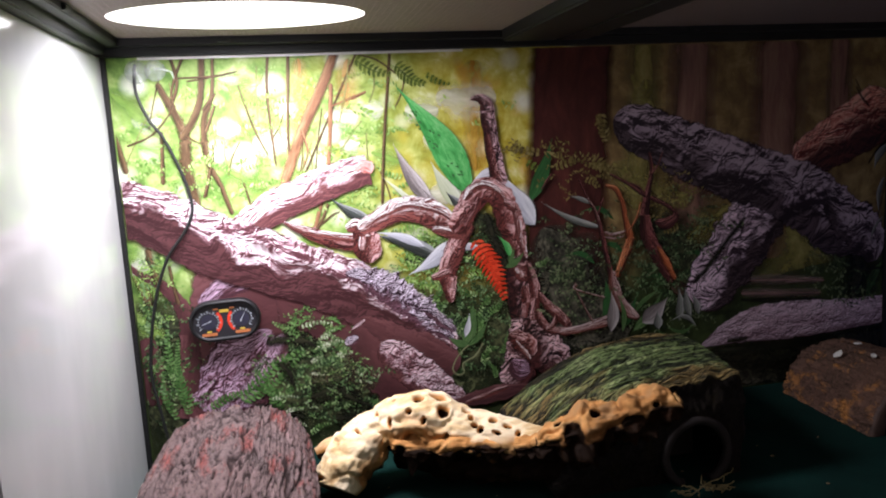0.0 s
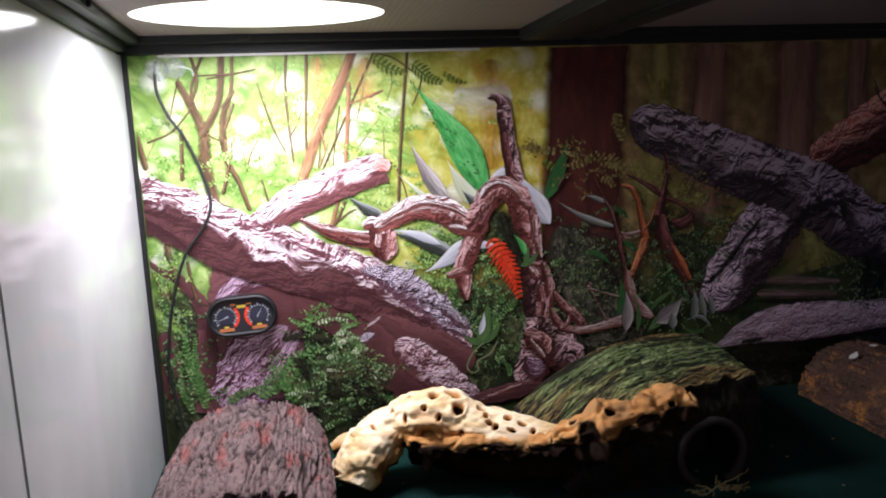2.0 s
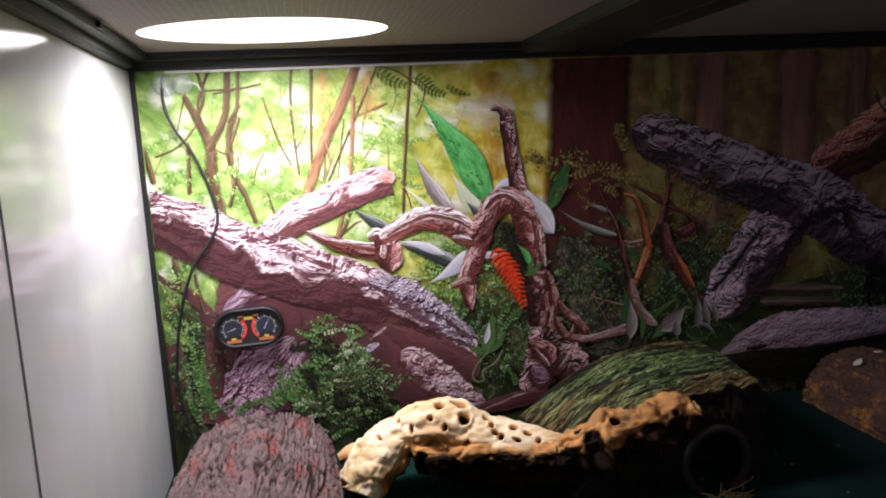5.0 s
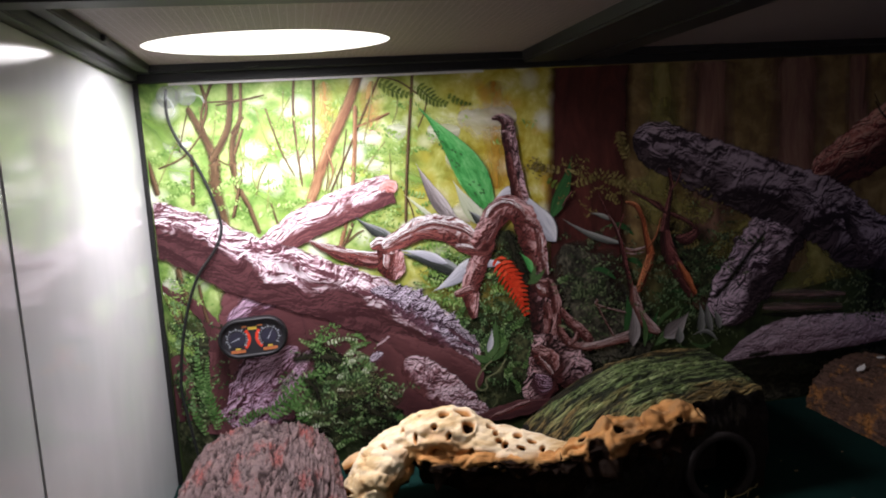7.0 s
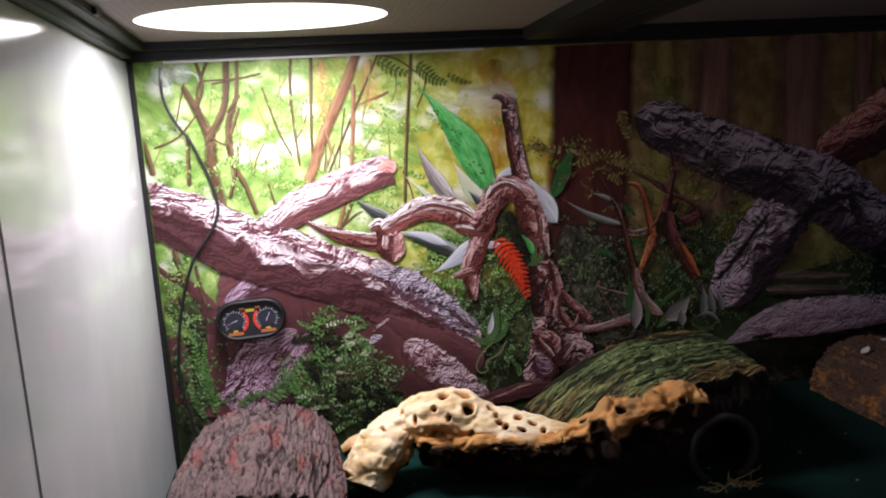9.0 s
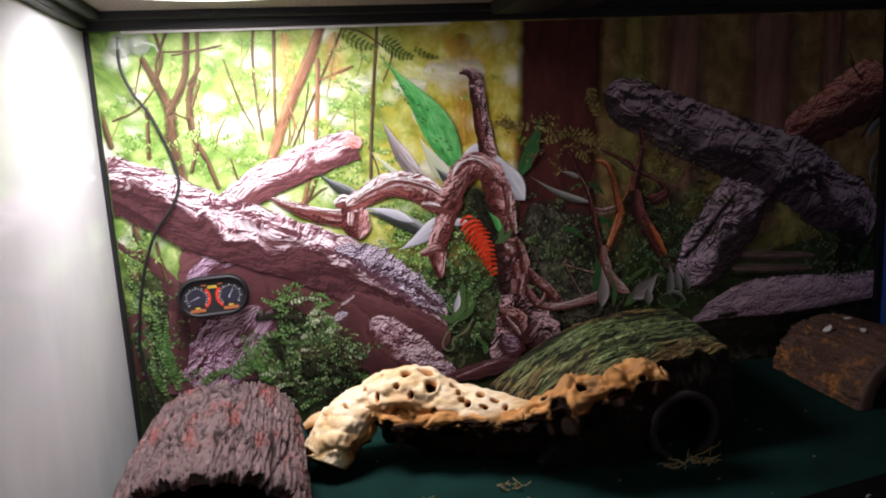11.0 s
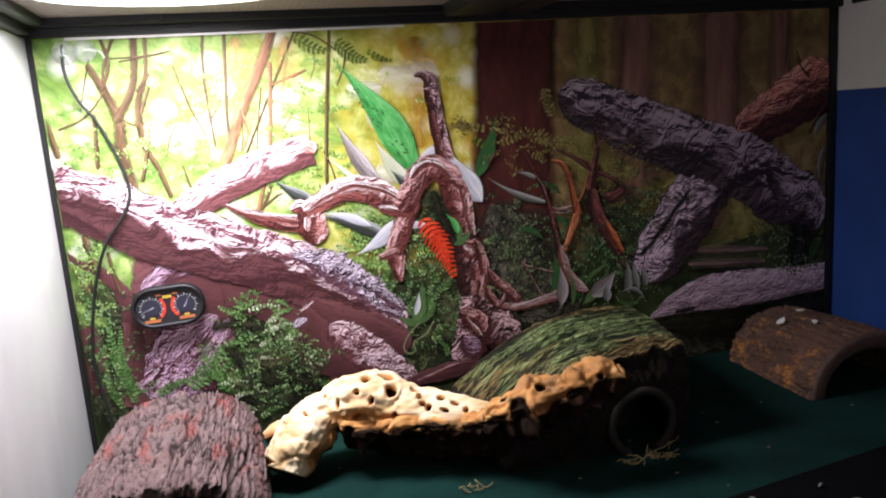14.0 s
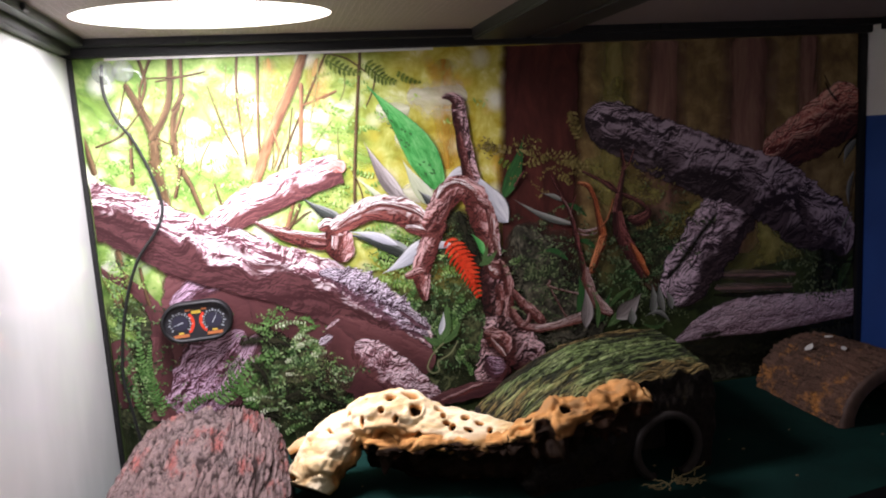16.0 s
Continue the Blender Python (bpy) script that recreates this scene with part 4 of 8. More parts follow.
frond('leaf_spray', 'p_lime2', (0.113, 0.375), (0.085, 0.370), 0.0103, 8, 0.1)
frond('leaf_spray', 'p_lime2', (0.152, 0.369), (0.183, 0.371), 0.0105, 8, 0.1)
frond('leaf_spray', 'p_spray', (0.227, 0.348), (0.247, 0.336), 0.0065, 8, 0.1)
frond('leaf_spray', 'p_spray', (0.103, 0.348), (0.088, 0.341), 0.0053, 8, 0.1)
frond('leaf_spray', 'p_spray', (0.029, 0.340), (0.007, 0.342), 0.0070, 8, 0.1)
frond('leaf_spray', 'p_spray', (0.121, 0.381), (0.141, 0.381), 0.0084, 8, 0.1)
frond('leaf_spray', 'p_lime2', (0.060, 0.279), (0.041, 0.278), 0.0079, 8, 0.1)
frond('leaf_spray', 'p_lime2', (0.077, 0.349), (0.097, 0.353), 0.0054, 8, 0.1)
frond('leaf_spray', 'p_lime2', (0.040, 0.363), (0.056, 0.360), 0.0090, 8, 0.1)
frond('leaf_spray', 'p_spray', (0.071, 0.379), (0.088, 0.381), 0.0102, 8, 0.1)
frond('leaf_spray', 'p_spray', (0.133, 0.290), (0.145, 0.280), 0.0071, 8, 0.1)
frond('leaf_spray', 'p_lime2', (0.147, 0.365), (0.169, 0.365), 0.0090, 8, 0.1)
frond('leaf_spray', 'p_spray', (0.230, 0.389), (0.255, 0.398), 0.0105, 8, 0.1)
stroke('twig', 'p_stem', [(0.208, 0.365, 0.0017), (0.202, 0.334, 0.0019), (0.197, 0.302, 0.0015)], 0.03)
stroke('twig', 'p_stem', [(0.169, 0.361, 0.0016), (0.163, 0.347, 0.0018), (0.154, 0.333, 0.0014)], 0.03)
stroke('twig', 'p_stem', [(0.123, 0.334, 0.0016), (0.114, 0.318, 0.0018), (0.109, 0.301, 0.0014)], 0.03)
stroke('twig', 'p_haze_stem', [(0.124, 0.327, 0.0016), (0.122, 0.305, 0.0018), (0.118, 0.283, 0.0014)], 0.03)
stroke('twig', 'p_stem', [(0.297, 0.398, 0.0017), (0.293, 0.379, 0.0020), (0.284, 0.361, 0.0015)], 0.03)
stroke('twig', 'p_haze_stem', [(0.085, 0.340, 0.0016), (0.088, 0.313, 0.0018), (0.093, 0.286, 0.0014)], 0.03)
stroke('twig', 'p_haze_stem', [(0.188, 0.336, 0.0017), (0.193, 0.315, 0.0019), (0.193, 0.295, 0.0015)], 0.03)
stroke('twig', 'p_haze_stem', [(0.100, 0.388, 0.0015), (0.097, 0.357, 0.0018), (0.101, 0.324, 0.0014)], 0.03)
stroke('twig', 'p_haze_stem', [(0.098, 0.400, 0.0015), (0.085, 0.375, 0.0017), (0.072, 0.351, 0.0013)], 0.03)
stroke('twig', 'p_haze_stem', [(0.146, 0.409, 0.0016), (0.143, 0.379, 0.0018), (0.143, 0.348, 0.0014)], 0.03)
stroke('twig', 'p_haze_stem', [(0.040, 0.368, 0.0015), (0.025, 0.341, 0.0017), (0.011, 0.314, 0.0013)], 0.03)
stroke('twig', 'p_haze_stem', [(0.061, 0.395, 0.0015), (0.061, 0.383, 0.0017), (0.055, 0.371, 0.0013)], 0.03)
stroke('twig', 'p_haze_stem', [(0.164, 0.369, 0.0016), (0.163, 0.346, 0.0018), (0.168, 0.323, 0.0014)], 0.03)
stroke('twig', 'p_stem', [(0.262, 0.301, 0.0017), (0.272, 0.274, 0.0020), (0.275, 0.248, 0.0016)], 0.03)
stroke('twig', 'p_stem', [(0.096, 0.333, 0.0016), (0.096, 0.319, 0.0018), (0.092, 0.305, 0.0014)], 0.03)
stroke('twig', 'p_haze_stem', [(0.195, 0.382, 0.0016), (0.191, 0.353, 0.0019), (0.187, 0.324, 0.0014)], 0.03)
stroke('twig', 'p_haze_stem', [(0.085, 0.341, 0.0016), (0.087, 0.320, 0.0018), (0.088, 0.299, 0.0014)], 0.03)
stroke('twig', 'p_stem', [(0.052, 0.400, 0.0015), (0.044, 0.375, 0.0017), (0.037, 0.350, 0.0013)], 0.03)
stroke('twig', 'p_haze_stem', [(0.078, 0.394, 0.0015), (0.073, 0.369, 0.0017), (0.066, 0.343, 0.0013)], 0.03)
stroke('twig', 'p_haze_stem', [(0.264, 0.394, 0.0017), (0.263, 0.381, 0.0019), (0.257, 0.368, 0.0015)], 0.03)
stroke('twig', 'p_stem', [(0.186, 0.339, 0.0017), (0.184, 0.315, 0.0019), (0.179, 0.292, 0.0015)], 0.03)
stroke('twig', 'p_haze_stem', [(0.102, 0.356, 0.0016), (0.099, 0.335, 0.0018), (0.092, 0.314, 0.0014)], 0.03)
stroke('twig', 'p_haze_stem', [(0.091, 0.384, 0.0015), (0.084, 0.372, 0.0018), (0.079, 0.359, 0.0013)], 0.03)
stroke('twig', 'p_haze_stem', [(0.109, 0.336, 0.0016), (0.107, 0.321, 0.0018), (0.111, 0.306, 0.0014)], 0.03)
stroke('twig', 'p_haze_stem', [(0.152, 0.400, 0.0016), (0.141, 0.382, 0.0018), (0.132, 0.364, 0.0014)], 0.03)
stroke('twig', 'p_haze_stem', [(0.252, 0.337, 0.0017), (0.252, 0.309, 0.0020), (0.255, 0.280, 0.0015)], 0.03)
stroke('far_light', 'p_gold_dusk', [(0.531, 0.289, 0.0201), (0.554, 0.268, 0.0545), (0.597, 0.251, 0.0490), (0.634, 0.241, 0.0214)], 0.3)
stroke('far_light', 'p_gold_dusk', [(0.625, 0.194, 0.0217), (0.656, 0.212, 0.0510), (0.680, 0.230, 0.0293)], 0.3)
specks('foliage_specks', 'p_lime', (0.191, 0.344), (0.232, 0.094), 200, 0.0062)
specks('foliage_specks', 'p_lime2', (0.153, 0.341), (0.179, 0.087), 240, 0.0052)
stroke('stem', 'p_stem', [(0.049, 0.395, 0.0070), (0.069, 0.347, 0.0124), (0.069, 0.314, 0.0136), (0.075, 0.270, 0.0139)], 0.06)
stroke('stem', 'p_stem', [(0.094, 0.422, 0.0081), (0.087, 0.372, 0.0083), (0.067, 0.339, 0.0103)], 0.06)
stroke('stem', 'p_stem', [(0.104, 0.419, 0.0041), (0.100, 0.382, 0.0052), (0.090, 0.356, 0.0083), (0.090, 0.318, 0.0074), (0.101, 0.289, 0.0064), (0.109, 0.261, 0.0054)], 0.06)
stroke('stem', 'p_stem', [(0.063, 0.423, 0.0040), (0.068, 0.394, 0.0041), (0.059, 0.369, 0.0041)], 0.06)
stroke('stem', 'p_stem', [(0.077, 0.422, 0.0040), (0.062, 0.384, 0.0030), (0.069, 0.352, 0.0031)], 0.06)
stroke('stem', 'p_stem', [(0.158, 0.422, 0.0032), (0.154, 0.379, 0.0037), (0.157, 0.307, 0.0027)], 0.06)
stroke('stem', 'p_stem', [(0.178, 0.421, 0.0043), (0.172, 0.345, 0.0038), (0.171, 0.312, 0.0033)], 0.06)
stroke('stem', 'p_stem', [(-0.001, 0.354, 0.0069), (0.006, 0.338, 0.0075), (0.012, 0.308, 0.0071)], 0.06)
stroke('stem', 'p_stem', [(0.049, 0.348, 0.0041), (0.045, 0.295, 0.0057)], 0.06)
stroke('stem', 'p_stem', [(0.250, 0.424, 0.0028), (0.222, 0.370, 0.0028), (0.186, 0.299, 0.0028)], 0.06)
stroke('stem', 'p_stem', [(0.102, 0.371, 0.0031), (0.091, 0.345, 0.0042)], 0.06)
stroke('stem', 'p_stem', [(0.015, 0.335, 0.0025), (0.041, 0.346, 0.0025), (0.065, 0.373, 0.0020)], 0.06)
stroke('stem', 'p_stem', [(0.069, 0.399, 0.0020), (0.104, 0.400, 0.0026), (0.127, 0.404, 0.0016)], 0.06)
stroke('stem', 'p_stem', [(0.095, 0.318, 0.0042), (0.084, 0.280, 0.0048)], 0.06)
stroke('stem', 'p_stem', [(0.023, 0.225, 0.0063), (0.020, 0.174, 0.0075), (0.021, 0.128, 0.0066)], 0.06)
stroke('stem', 'p_stem', [(-0.003, 0.223, 0.0042), (0.009, 0.199, 0.0042), (0.017, 0.175, 0.0043)], 0.06)
stroke('stem', 'p_stem', [(0.086, 0.200, 0.0055), (0.074, 0.173, 0.0055)], 0.06)
stroke('stem', 'p_stem', [(0.126, 0.391, 0.0021), (0.138, 0.347, 0.0027), (0.150, 0.319, 0.0016)], 0.06)
stroke('stem', 'p_stem', [(0.123, 0.293, 0.0022), (0.128, 0.270, 0.0027)], 0.06)
stroke('stem', 'p_stem_red', [(0.226, 0.422, 0.0098), (0.210, 0.387, 0.0132), (0.182, 0.333, 0.0132), (0.163, 0.287, 0.0122)], 0.06)
stroke('stem', 'p_stem_red', [(0.219, 0.389, 0.0055), (0.214, 0.337, 0.0056), (0.207, 0.291, 0.0051), (0.191, 0.238, 0.0057)], 0.04)
stroke('stem', 'p_stem_red', [(0.239, 0.372, 0.0022), (0.254, 0.379, 0.0023), (0.216, 0.365, 0.0022)], 0.04)
stroke('stem', 'p_stem_red', [(0.185, 0.344, 0.0027), (0.190, 0.321, 0.0028), (0.183, 0.302, 0.0022)], 0.04)
stroke('stem', 'p_haze_stem', [(0.1166, 0.3902, 0.0016), (0.1229, 0.3621, 0.0022), (0.1335, 0.3378, 0.0017)], 0.03)
stroke('stem', 'p_stem', [(0.0703, 0.3437, 0.0016), (0.0787, 0.3376, 0.0021), (0.0883, 0.3326, 0.0016)], 0.03)
stroke('stem', 'p_stem', [(0.0772, 0.3957, 0.0021), (0.0933, 0.3978, 0.0021), (0.1206, 0.4028, 0.0016)], 0.03)
stroke('stem', 'p_stem', [(0.0898, 0.3660, 0.0037), (0.0973, 0.3756, 0.0043), (0.1040, 0.3830, 0.0021)], 0.06)
stroke('stem', 'p_stem', [(0.0921, 0.3086, 0.0032), (0.0878, 0.2935, 0.0038), (0.0830, 0.2795, 0.0032)], 0.05)
stroke('stem', 'p_haze_stem', [(0.1840, 0.3257, 0.0017), (0.1851, 0.3128, 0.0023), (0.1826, 0.2984, 0.0017)], 0.03)
stroke('stem', 'p_haze_stem', [(0.1947, 0.3297, 0.0017), (0.1871, 0.3097, 0.0017)], 0.03)
stroke('stem', 'p_haze_stem', [(0.2390, 0.4138, 0.0017), (0.2342, 0.3854, 0.0023), (0.2247, 0.3483, 0.0017)], 0.03)
stroke('stem', 'p_haze_stem', [(0.2483, 0.3500, 0.0018), (0.2319, 0.3304, 0.0023), (0.2219, 0.3163, 0.0018)], 0.03)
stroke('stem', 'p_stem', [(0.2076, 0.2669, 0.0041), (0.2002, 0.2496, 0.0041), (0.1914, 0.2365, 0.0035)], 0.05)
stroke('stem', 'p_stem', [(0.1980, 0.2437, 0.0023), (0.2105, 0.2529, 0.0024), (0.2185, 0.2559, 0.0012)], 0.03)
frond('leaf_spray', 'p_lime2', (0.0701, 0.3089), (0.1013, 0.3227), 0.0107, 9, 0.08)
frond('leaf_spray', 'p_lime2', (0.0848, 0.3204), (0.1115, 0.3061), 0.0108, 9, -0.08)
frond('leaf_spray', 'p_lime2', (0.0138, 0.3211), (0.0467, 0.3038), 0.0114, 10, 0.08)
frond('leaf_spray', 'p_lime2', (0.0195, 0.3040), (0.0490, 0.3104), 0.0094, 9, 0.08)
frond('leaf_spray', 'p_spray', (0.1073, 0.3280), (0.1317, 0.3413), 0.0098, 8, 0.1)
frond('leaf_spray', 'p_spray', (0.1183, 0.3028), (0.1496, 0.3093), 0.0111, 9, 0.1)
frond('leaf_spray', 'p_lime2', (0.1362, 0.2871), (0.1649, 0.2920), 0.0112, 8, 0.1)
frond('leaf_spray', 'p_spray', (0.1566, 0.3802), (0.1294, 0.3730), 0.0099, 8, 0.1)
frond('leaf_spray', 'p_spray', (0.1647, 0.3486), (0.1406, 0.3533), 0.0089, 8, 0.1)
frond('leaf_spray', 'p_spray', (0.1988, 0.3178), (0.2287, 0.3206), 0.0104, 8, 0.1)
frond('leaf_spray', 'p_lime2', (0.2234, 0.3338), (0.2502, 0.3370), 0.0094, 8, 0.1)
frond('leaf_spray', 'p_lime2', (0.2885, 0.2880), (0.2593, 0.3021), 0.0109, 8, 0.1)
frond('leaf_spray', 'p_lime2', (0.2750, 0.2708), (0.3065, 0.2819), 0.0086, 8, 0.1)
frond('leaf_spray', 'p_lime2', (0.0089, 0.3433), (0.0357, 0.3528), 0.0082, 8, 0.1)
frond('leaf_spray', 'p_lime2', (0.2715, 0.2251), (0.3093, 0.2323), 0.0124, 9, 0.1)
frond('leaf_spray', 'p_lime2', (0.3061, 0.1874), (0.2760, 0.2030), 0.0125, 9, 0.1)
frond('leaf_spray', 'p_lime2', (0.2985, 0.1692), (0.3266, 0.1598), 0.0140, 9, 0.1)
stroke('leafy_blur', 'p_mist_green', [(-0.0015, 0.2181, 0.0104), (0.0154, 0.2049, 0.0369), (0.0344, 0.1853, 0.0268)], 0.3)
stroke('leafy_blur', 'p_glow', [(0.0004, 0.2122, 0.0052), (0.0138, 0.2137, 0.0189), (0.0266, 0.2095, 0.0064)], 0.3)
stroke('leafy_blur', 'p_mist_green', [(0.0000, 0.1657, 0.0158), (0.0118, 0.1525, 0.0319), (0.0290, 0.1385, 0.0162)], 0.3)
specks('foliage_specks', 'p_lime2', (0.0158, 0.1638), (0.0213, 0.0319), 120, 0.0037)
stroke('trunk', 'p_gloom', [(0.1279, 0.2052, 0.1073), (0.1113, 0.1648, 0.1157), (0.0996, 0.1235, 0.1047), (0.0879, 0.0818, 0.0937), (0.0797, 0.0423, 0.0970)], 0.06)
stroke('shade', 'p_gloom', [(0.1479, 0.1759, 0.0691), (0.1928, 0.1525, 0.0654), (0.2385, 0.1187, 0.0739), (0.2865, 0.0900, 0.0701), (0.3299, 0.0611, 0.0460)], 0.1)
stroke('trunk', 'p_bole', [(0.1381, 0.1341, 0.0173), (0.1157, 0.1122, 0.0602), (0.0962, 0.0900, 0.0797), (0.0825, 0.0418, 0.0857)], 0.12)
stroke('trunk', 'p_bole', [(0.1505, 0.1295, 0.0117), (0.1388, 0.1061, 0.0256), (0.1197, 0.0773, 0.0290), (0.1012, 0.0548, 0.0230)], 0.14)
stroke('branch', 'p_bole', [(0.0678, 0.1667, 0.0143), (0.0919, 0.1838, 0.0255), (0.1223, 0.1950, 0.0248)], 0.1)
stroke('stem', 'p_gloom', [(-0.0056, 0.2271, 0.0036), (0.0130, 0.2068, 0.0074), (0.0366, 0.1898, 0.0129), (0.0533, 0.1594, 0.0185), (0.0534, 0.1111, 0.0221), (0.0466, 0.0753, 0.0222)], 0.1)
stroke('stem', 'p_stem', [(0.0235, 0.2329, 0.0074), (0.0258, 0.2125, 0.0085), (0.0305, 0.1928, 0.0096)], 0.06)
stroke('stem', 'p_stem', [(0.0421, 0.2138, 0.0037), (0.0445, 0.1930, 0.0043), (0.0476, 0.1720, 0.0049)], 0.06)
stroke('shade', 'p_gloom', [(0.0130, 0.1404, 0.0214), (0.0141, 0.1043, 0.0270), (0.0153, 0.0676, 0.0272)], 0.2)
blade('leaf', 'p_leaf_deep', (0.489, 0.235), (0.531, 0.224), 0.0067, 0.2)
blade('leaf', 'p_leaf_deep', (0.508, 0.194), (0.543, 0.183), 0.0068, 0.2)
blade('leaf', 'p_leaf_deep', (0.465, 0.185), (0.507, 0.174), 0.0067, 0.2)
blade('leaf', 'p_leaf_deep', (0.571, 0.152), (0.600, 0.142), 0.0071, 0.2)
blade('leaf', 'p_leaf_deep', (0.617, 0.175), (0.655, 0.163), 0.0072, 0.2)
blade('leaf', 'p_leaf_deep', (0.844, 0.126), (0.889, 0.113), 0.0082, 0.2)
blade('leaf', 'p_leaf_deep', (0.784, 0.170), (0.818, 0.159), 0.0078, 0.2)
specks('foliage_specks', 'p_lime2', (0.050, 0.305), (0.083, 0.031), 120, 0.0036)
specks('foliage_specks', 'p_green', (-0.005, 0.206), (0.031, 0.031), 200, 0.0042)
specks('foliage_specks', 'p_lime2', (0.228, 0.278), (0.069, 0.035), 160, 0.0046)
specks('foliage_specks', 'p_green', (0.383, 0.207), (0.029, 0.038), 160, 0.0038)
specks('foliage_specks', 'p_lime2', (0.304, 0.210), (0.043, 0.018), 120, 0.0043)
stroke('stem', 'p_stem', [(0.283, 0.425, 0.0039), (0.271, 0.333, 0.0040), (0.264, 0.260, 0.0041)], 0.04)
stroke('stem', 'p_stem', [(0.239, 0.419, 0.0022), (0.266, 0.412, 0.0022), (0.287, 0.397, 0.0023)], 0.04)
frond('fern', 'p_fern_dark', (0.286, 0.407), (0.319, 0.385), 0.0261, 9, -0.1)
frond('fern', 'p_fern_dark', (0.244, 0.414), (0.283, 0.396), 0.0221, 8, -0.1)
frond('fern', 'p_fern_dark', (0.318, 0.396), (0.347, 0.384), 0.0116, 6, -0.1)
frond('fern', 'p_fern_olive', (0.446, 0.305), (0.402, 0.314), 0.0153, 7, 0)
frond('fern', 'p_fern_olive', (0.459, 0.288), (0.493, 0.295), 0.0142, 6, 0)
frond('fern', 'p_fern_dark', (0.426, 0.297), (0.458, 0.276), 0.0139, 6, 0)
frond('fern', 'p_green', (0.210, 0.080), (0.227, 0.089), 0.0149, 8, 0.10236)
frond('fern', 'p_green', (0.152, 0.080), (0.171, 0.096), 0.0143, 8, -0.130184)
frond('fern', 'p_green', (0.258, 0.117), (0.256, 0.132), 0.0155, 8, -0.107195)
frond('fern', 'p_green', (0.163, 0.081), (0.165, 0.095), 0.0114, 8, 0.0124219)
frond('fern', 'p_fern_green', (0.286, 0.048), (0.278, 0.060), 0.0142, 8, -0.142334)
frond('fern', 'p_fern_green', (0.207, 0.173), (0.234, 0.173), 0.0092, 8, -0.113293)
frond('fern', 'p_green2', (0.162, 0.129), (0.138, 0.144), 0.0132, 8, -0.0186089)
frond('fern', 'p_green', (0.227, 0.055), (0.239, 0.061), 0.0091, 8, -0.117536)
frond('fern', 'p_green', (0.204, 0.070), (0.182, 0.081), 0.0151, 8, -0.1097)
frond('fern', 'p_green2', (0.182, 0.071), (0.190, 0.086), 0.0151, 8, -0.10853)
frond('fern', 'p_green', (0.197, 0.037), (0.208, 0.048), 0.0106, 8, 0.0155026)
frond('fern', 'p_green', (0.209, 0.019), (0.212, 0.032), 0.0153, 8, -0.0139985)
frond('fern', 'p_fern_green', (0.198, 0.069), (0.179, 0.076), 0.0092, 8, -0.112563)
frond('fern', 'p_green2', (0.192, 0.096), (0.213, 0.101), 0.0092, 8, 0.00921077)
frond('fern', 'p_green', (0.177, 0.093), (0.204, 0.102), 0.0133, 8, -0.0830736)
frond('fern', 'p_green', (0.303, -0.003), (0.320, 0.015), 0.0148, 8, -0.0372392)
frond('fern', 'p_green', (0.239, 0.099), (0.266, 0.102), 0.0115, 8, 0.0668168)
frond('fern', 'p_green2', (0.192, 0.059), (0.206, 0.079), 0.0124, 8, 0.027788)
frond('fern', 'p_fern_green', (0.157, 0.112), (0.154, 0.124), 0.0096, 8, -0.0913205)
frond('fern', 'p_green', (0.117, 0.089), (0.127, 0.101), 0.0114, 8, 0.116933)
frond('fern', 'p_green', (0.187, 0.107), (0.187, 0.119), 0.0131, 8, -0.128643)
frond('fern', 'p_fern_green', (0.285, 0.119), (0.285, 0.137), 0.0109, 8, -0.101539)
frond('fern', 'p_green2', (0.207, 0.054), (0.208, 0.065), 0.0110, 8, -0.132332)
frond('fern', 'p_green2', (0.266, 0.064), (0.282, 0.069), 0.0111, 8, 0.0523396)
frond('fern', 'p_green', (0.216, 0.098), (0.207, 0.107), 0.0134, 8, 0.0352744)
frond('fern', 'p_green2', (0.281, 0.096), (0.291, 0.107), 0.0110, 8, 0.0697043)
frond('fern', 'p_fern_green', (0.215, 0.098), (0.200, 0.116), 0.0133, 8, -0.0208056)
frond('fern', 'p_green', (0.223, 0.077), (0.197, 0.090), 0.0099, 8, -0.140019)
frond('fern', 'p_fern_green', (0.267, 0.127), (0.276, 0.149), 0.0105, 8, 0.0909581)
frond('fern', 'p_green', (0.258, 0.048), (0.273, 0.064), 0.0119, 8, -0.131958)
frond('fern', 'p_fern_green', (0.212, 0.042), (0.206, 0.053), 0.0158, 8, -0.0916508)
frond('fern', 'p_green2', (0.202, 0.127), (0.190, 0.138), 0.0141, 8, -0.123954)
frond('fern', 'p_fern_green', (0.244, 0.075), (0.220, 0.088), 0.0121, 8, -0.0427158)
frond('fern', 'p_fern_green', (0.149, 0.061), (0.152, 0.073), 0.0149, 8, -0.0577167)
frond('fern', 'p_fern_green', (-0.034, 0.092), (-0.041, 0.102), 0.0106, 8, 0.0839717)
frond('fern', 'p_fern_green', (-0.002, 0.075), (-0.018, 0.088), 0.0093, 8, -0.124703)
frond('fern', 'p_green', (-0.022, 0.091), (-0.029, 0.100), 0.0079, 8, -0.0900438)
frond('fern', 'p_fern_green', (-0.004, 0.077), (-0.020, 0.088), 0.0102, 8, 0.0807786)
frond('fern', 'p_green', (0.020, 0.098), (0.034, 0.100), 0.0107, 8, 0.0950402)
frond('fern', 'p_fern_green', (-0.016, 0.158), (0.000, 0.171), 0.0081, 8, 0.0915765)
frond('fern', 'p_fern_green', (-0.011, 0.113), (-0.016, 0.124), 0.0119, 8, -0.0643436)
frond('fern', 'p_green', (0.033, 0.078), (0.037, 0.088), 0.0144, 8, 0.0979422)
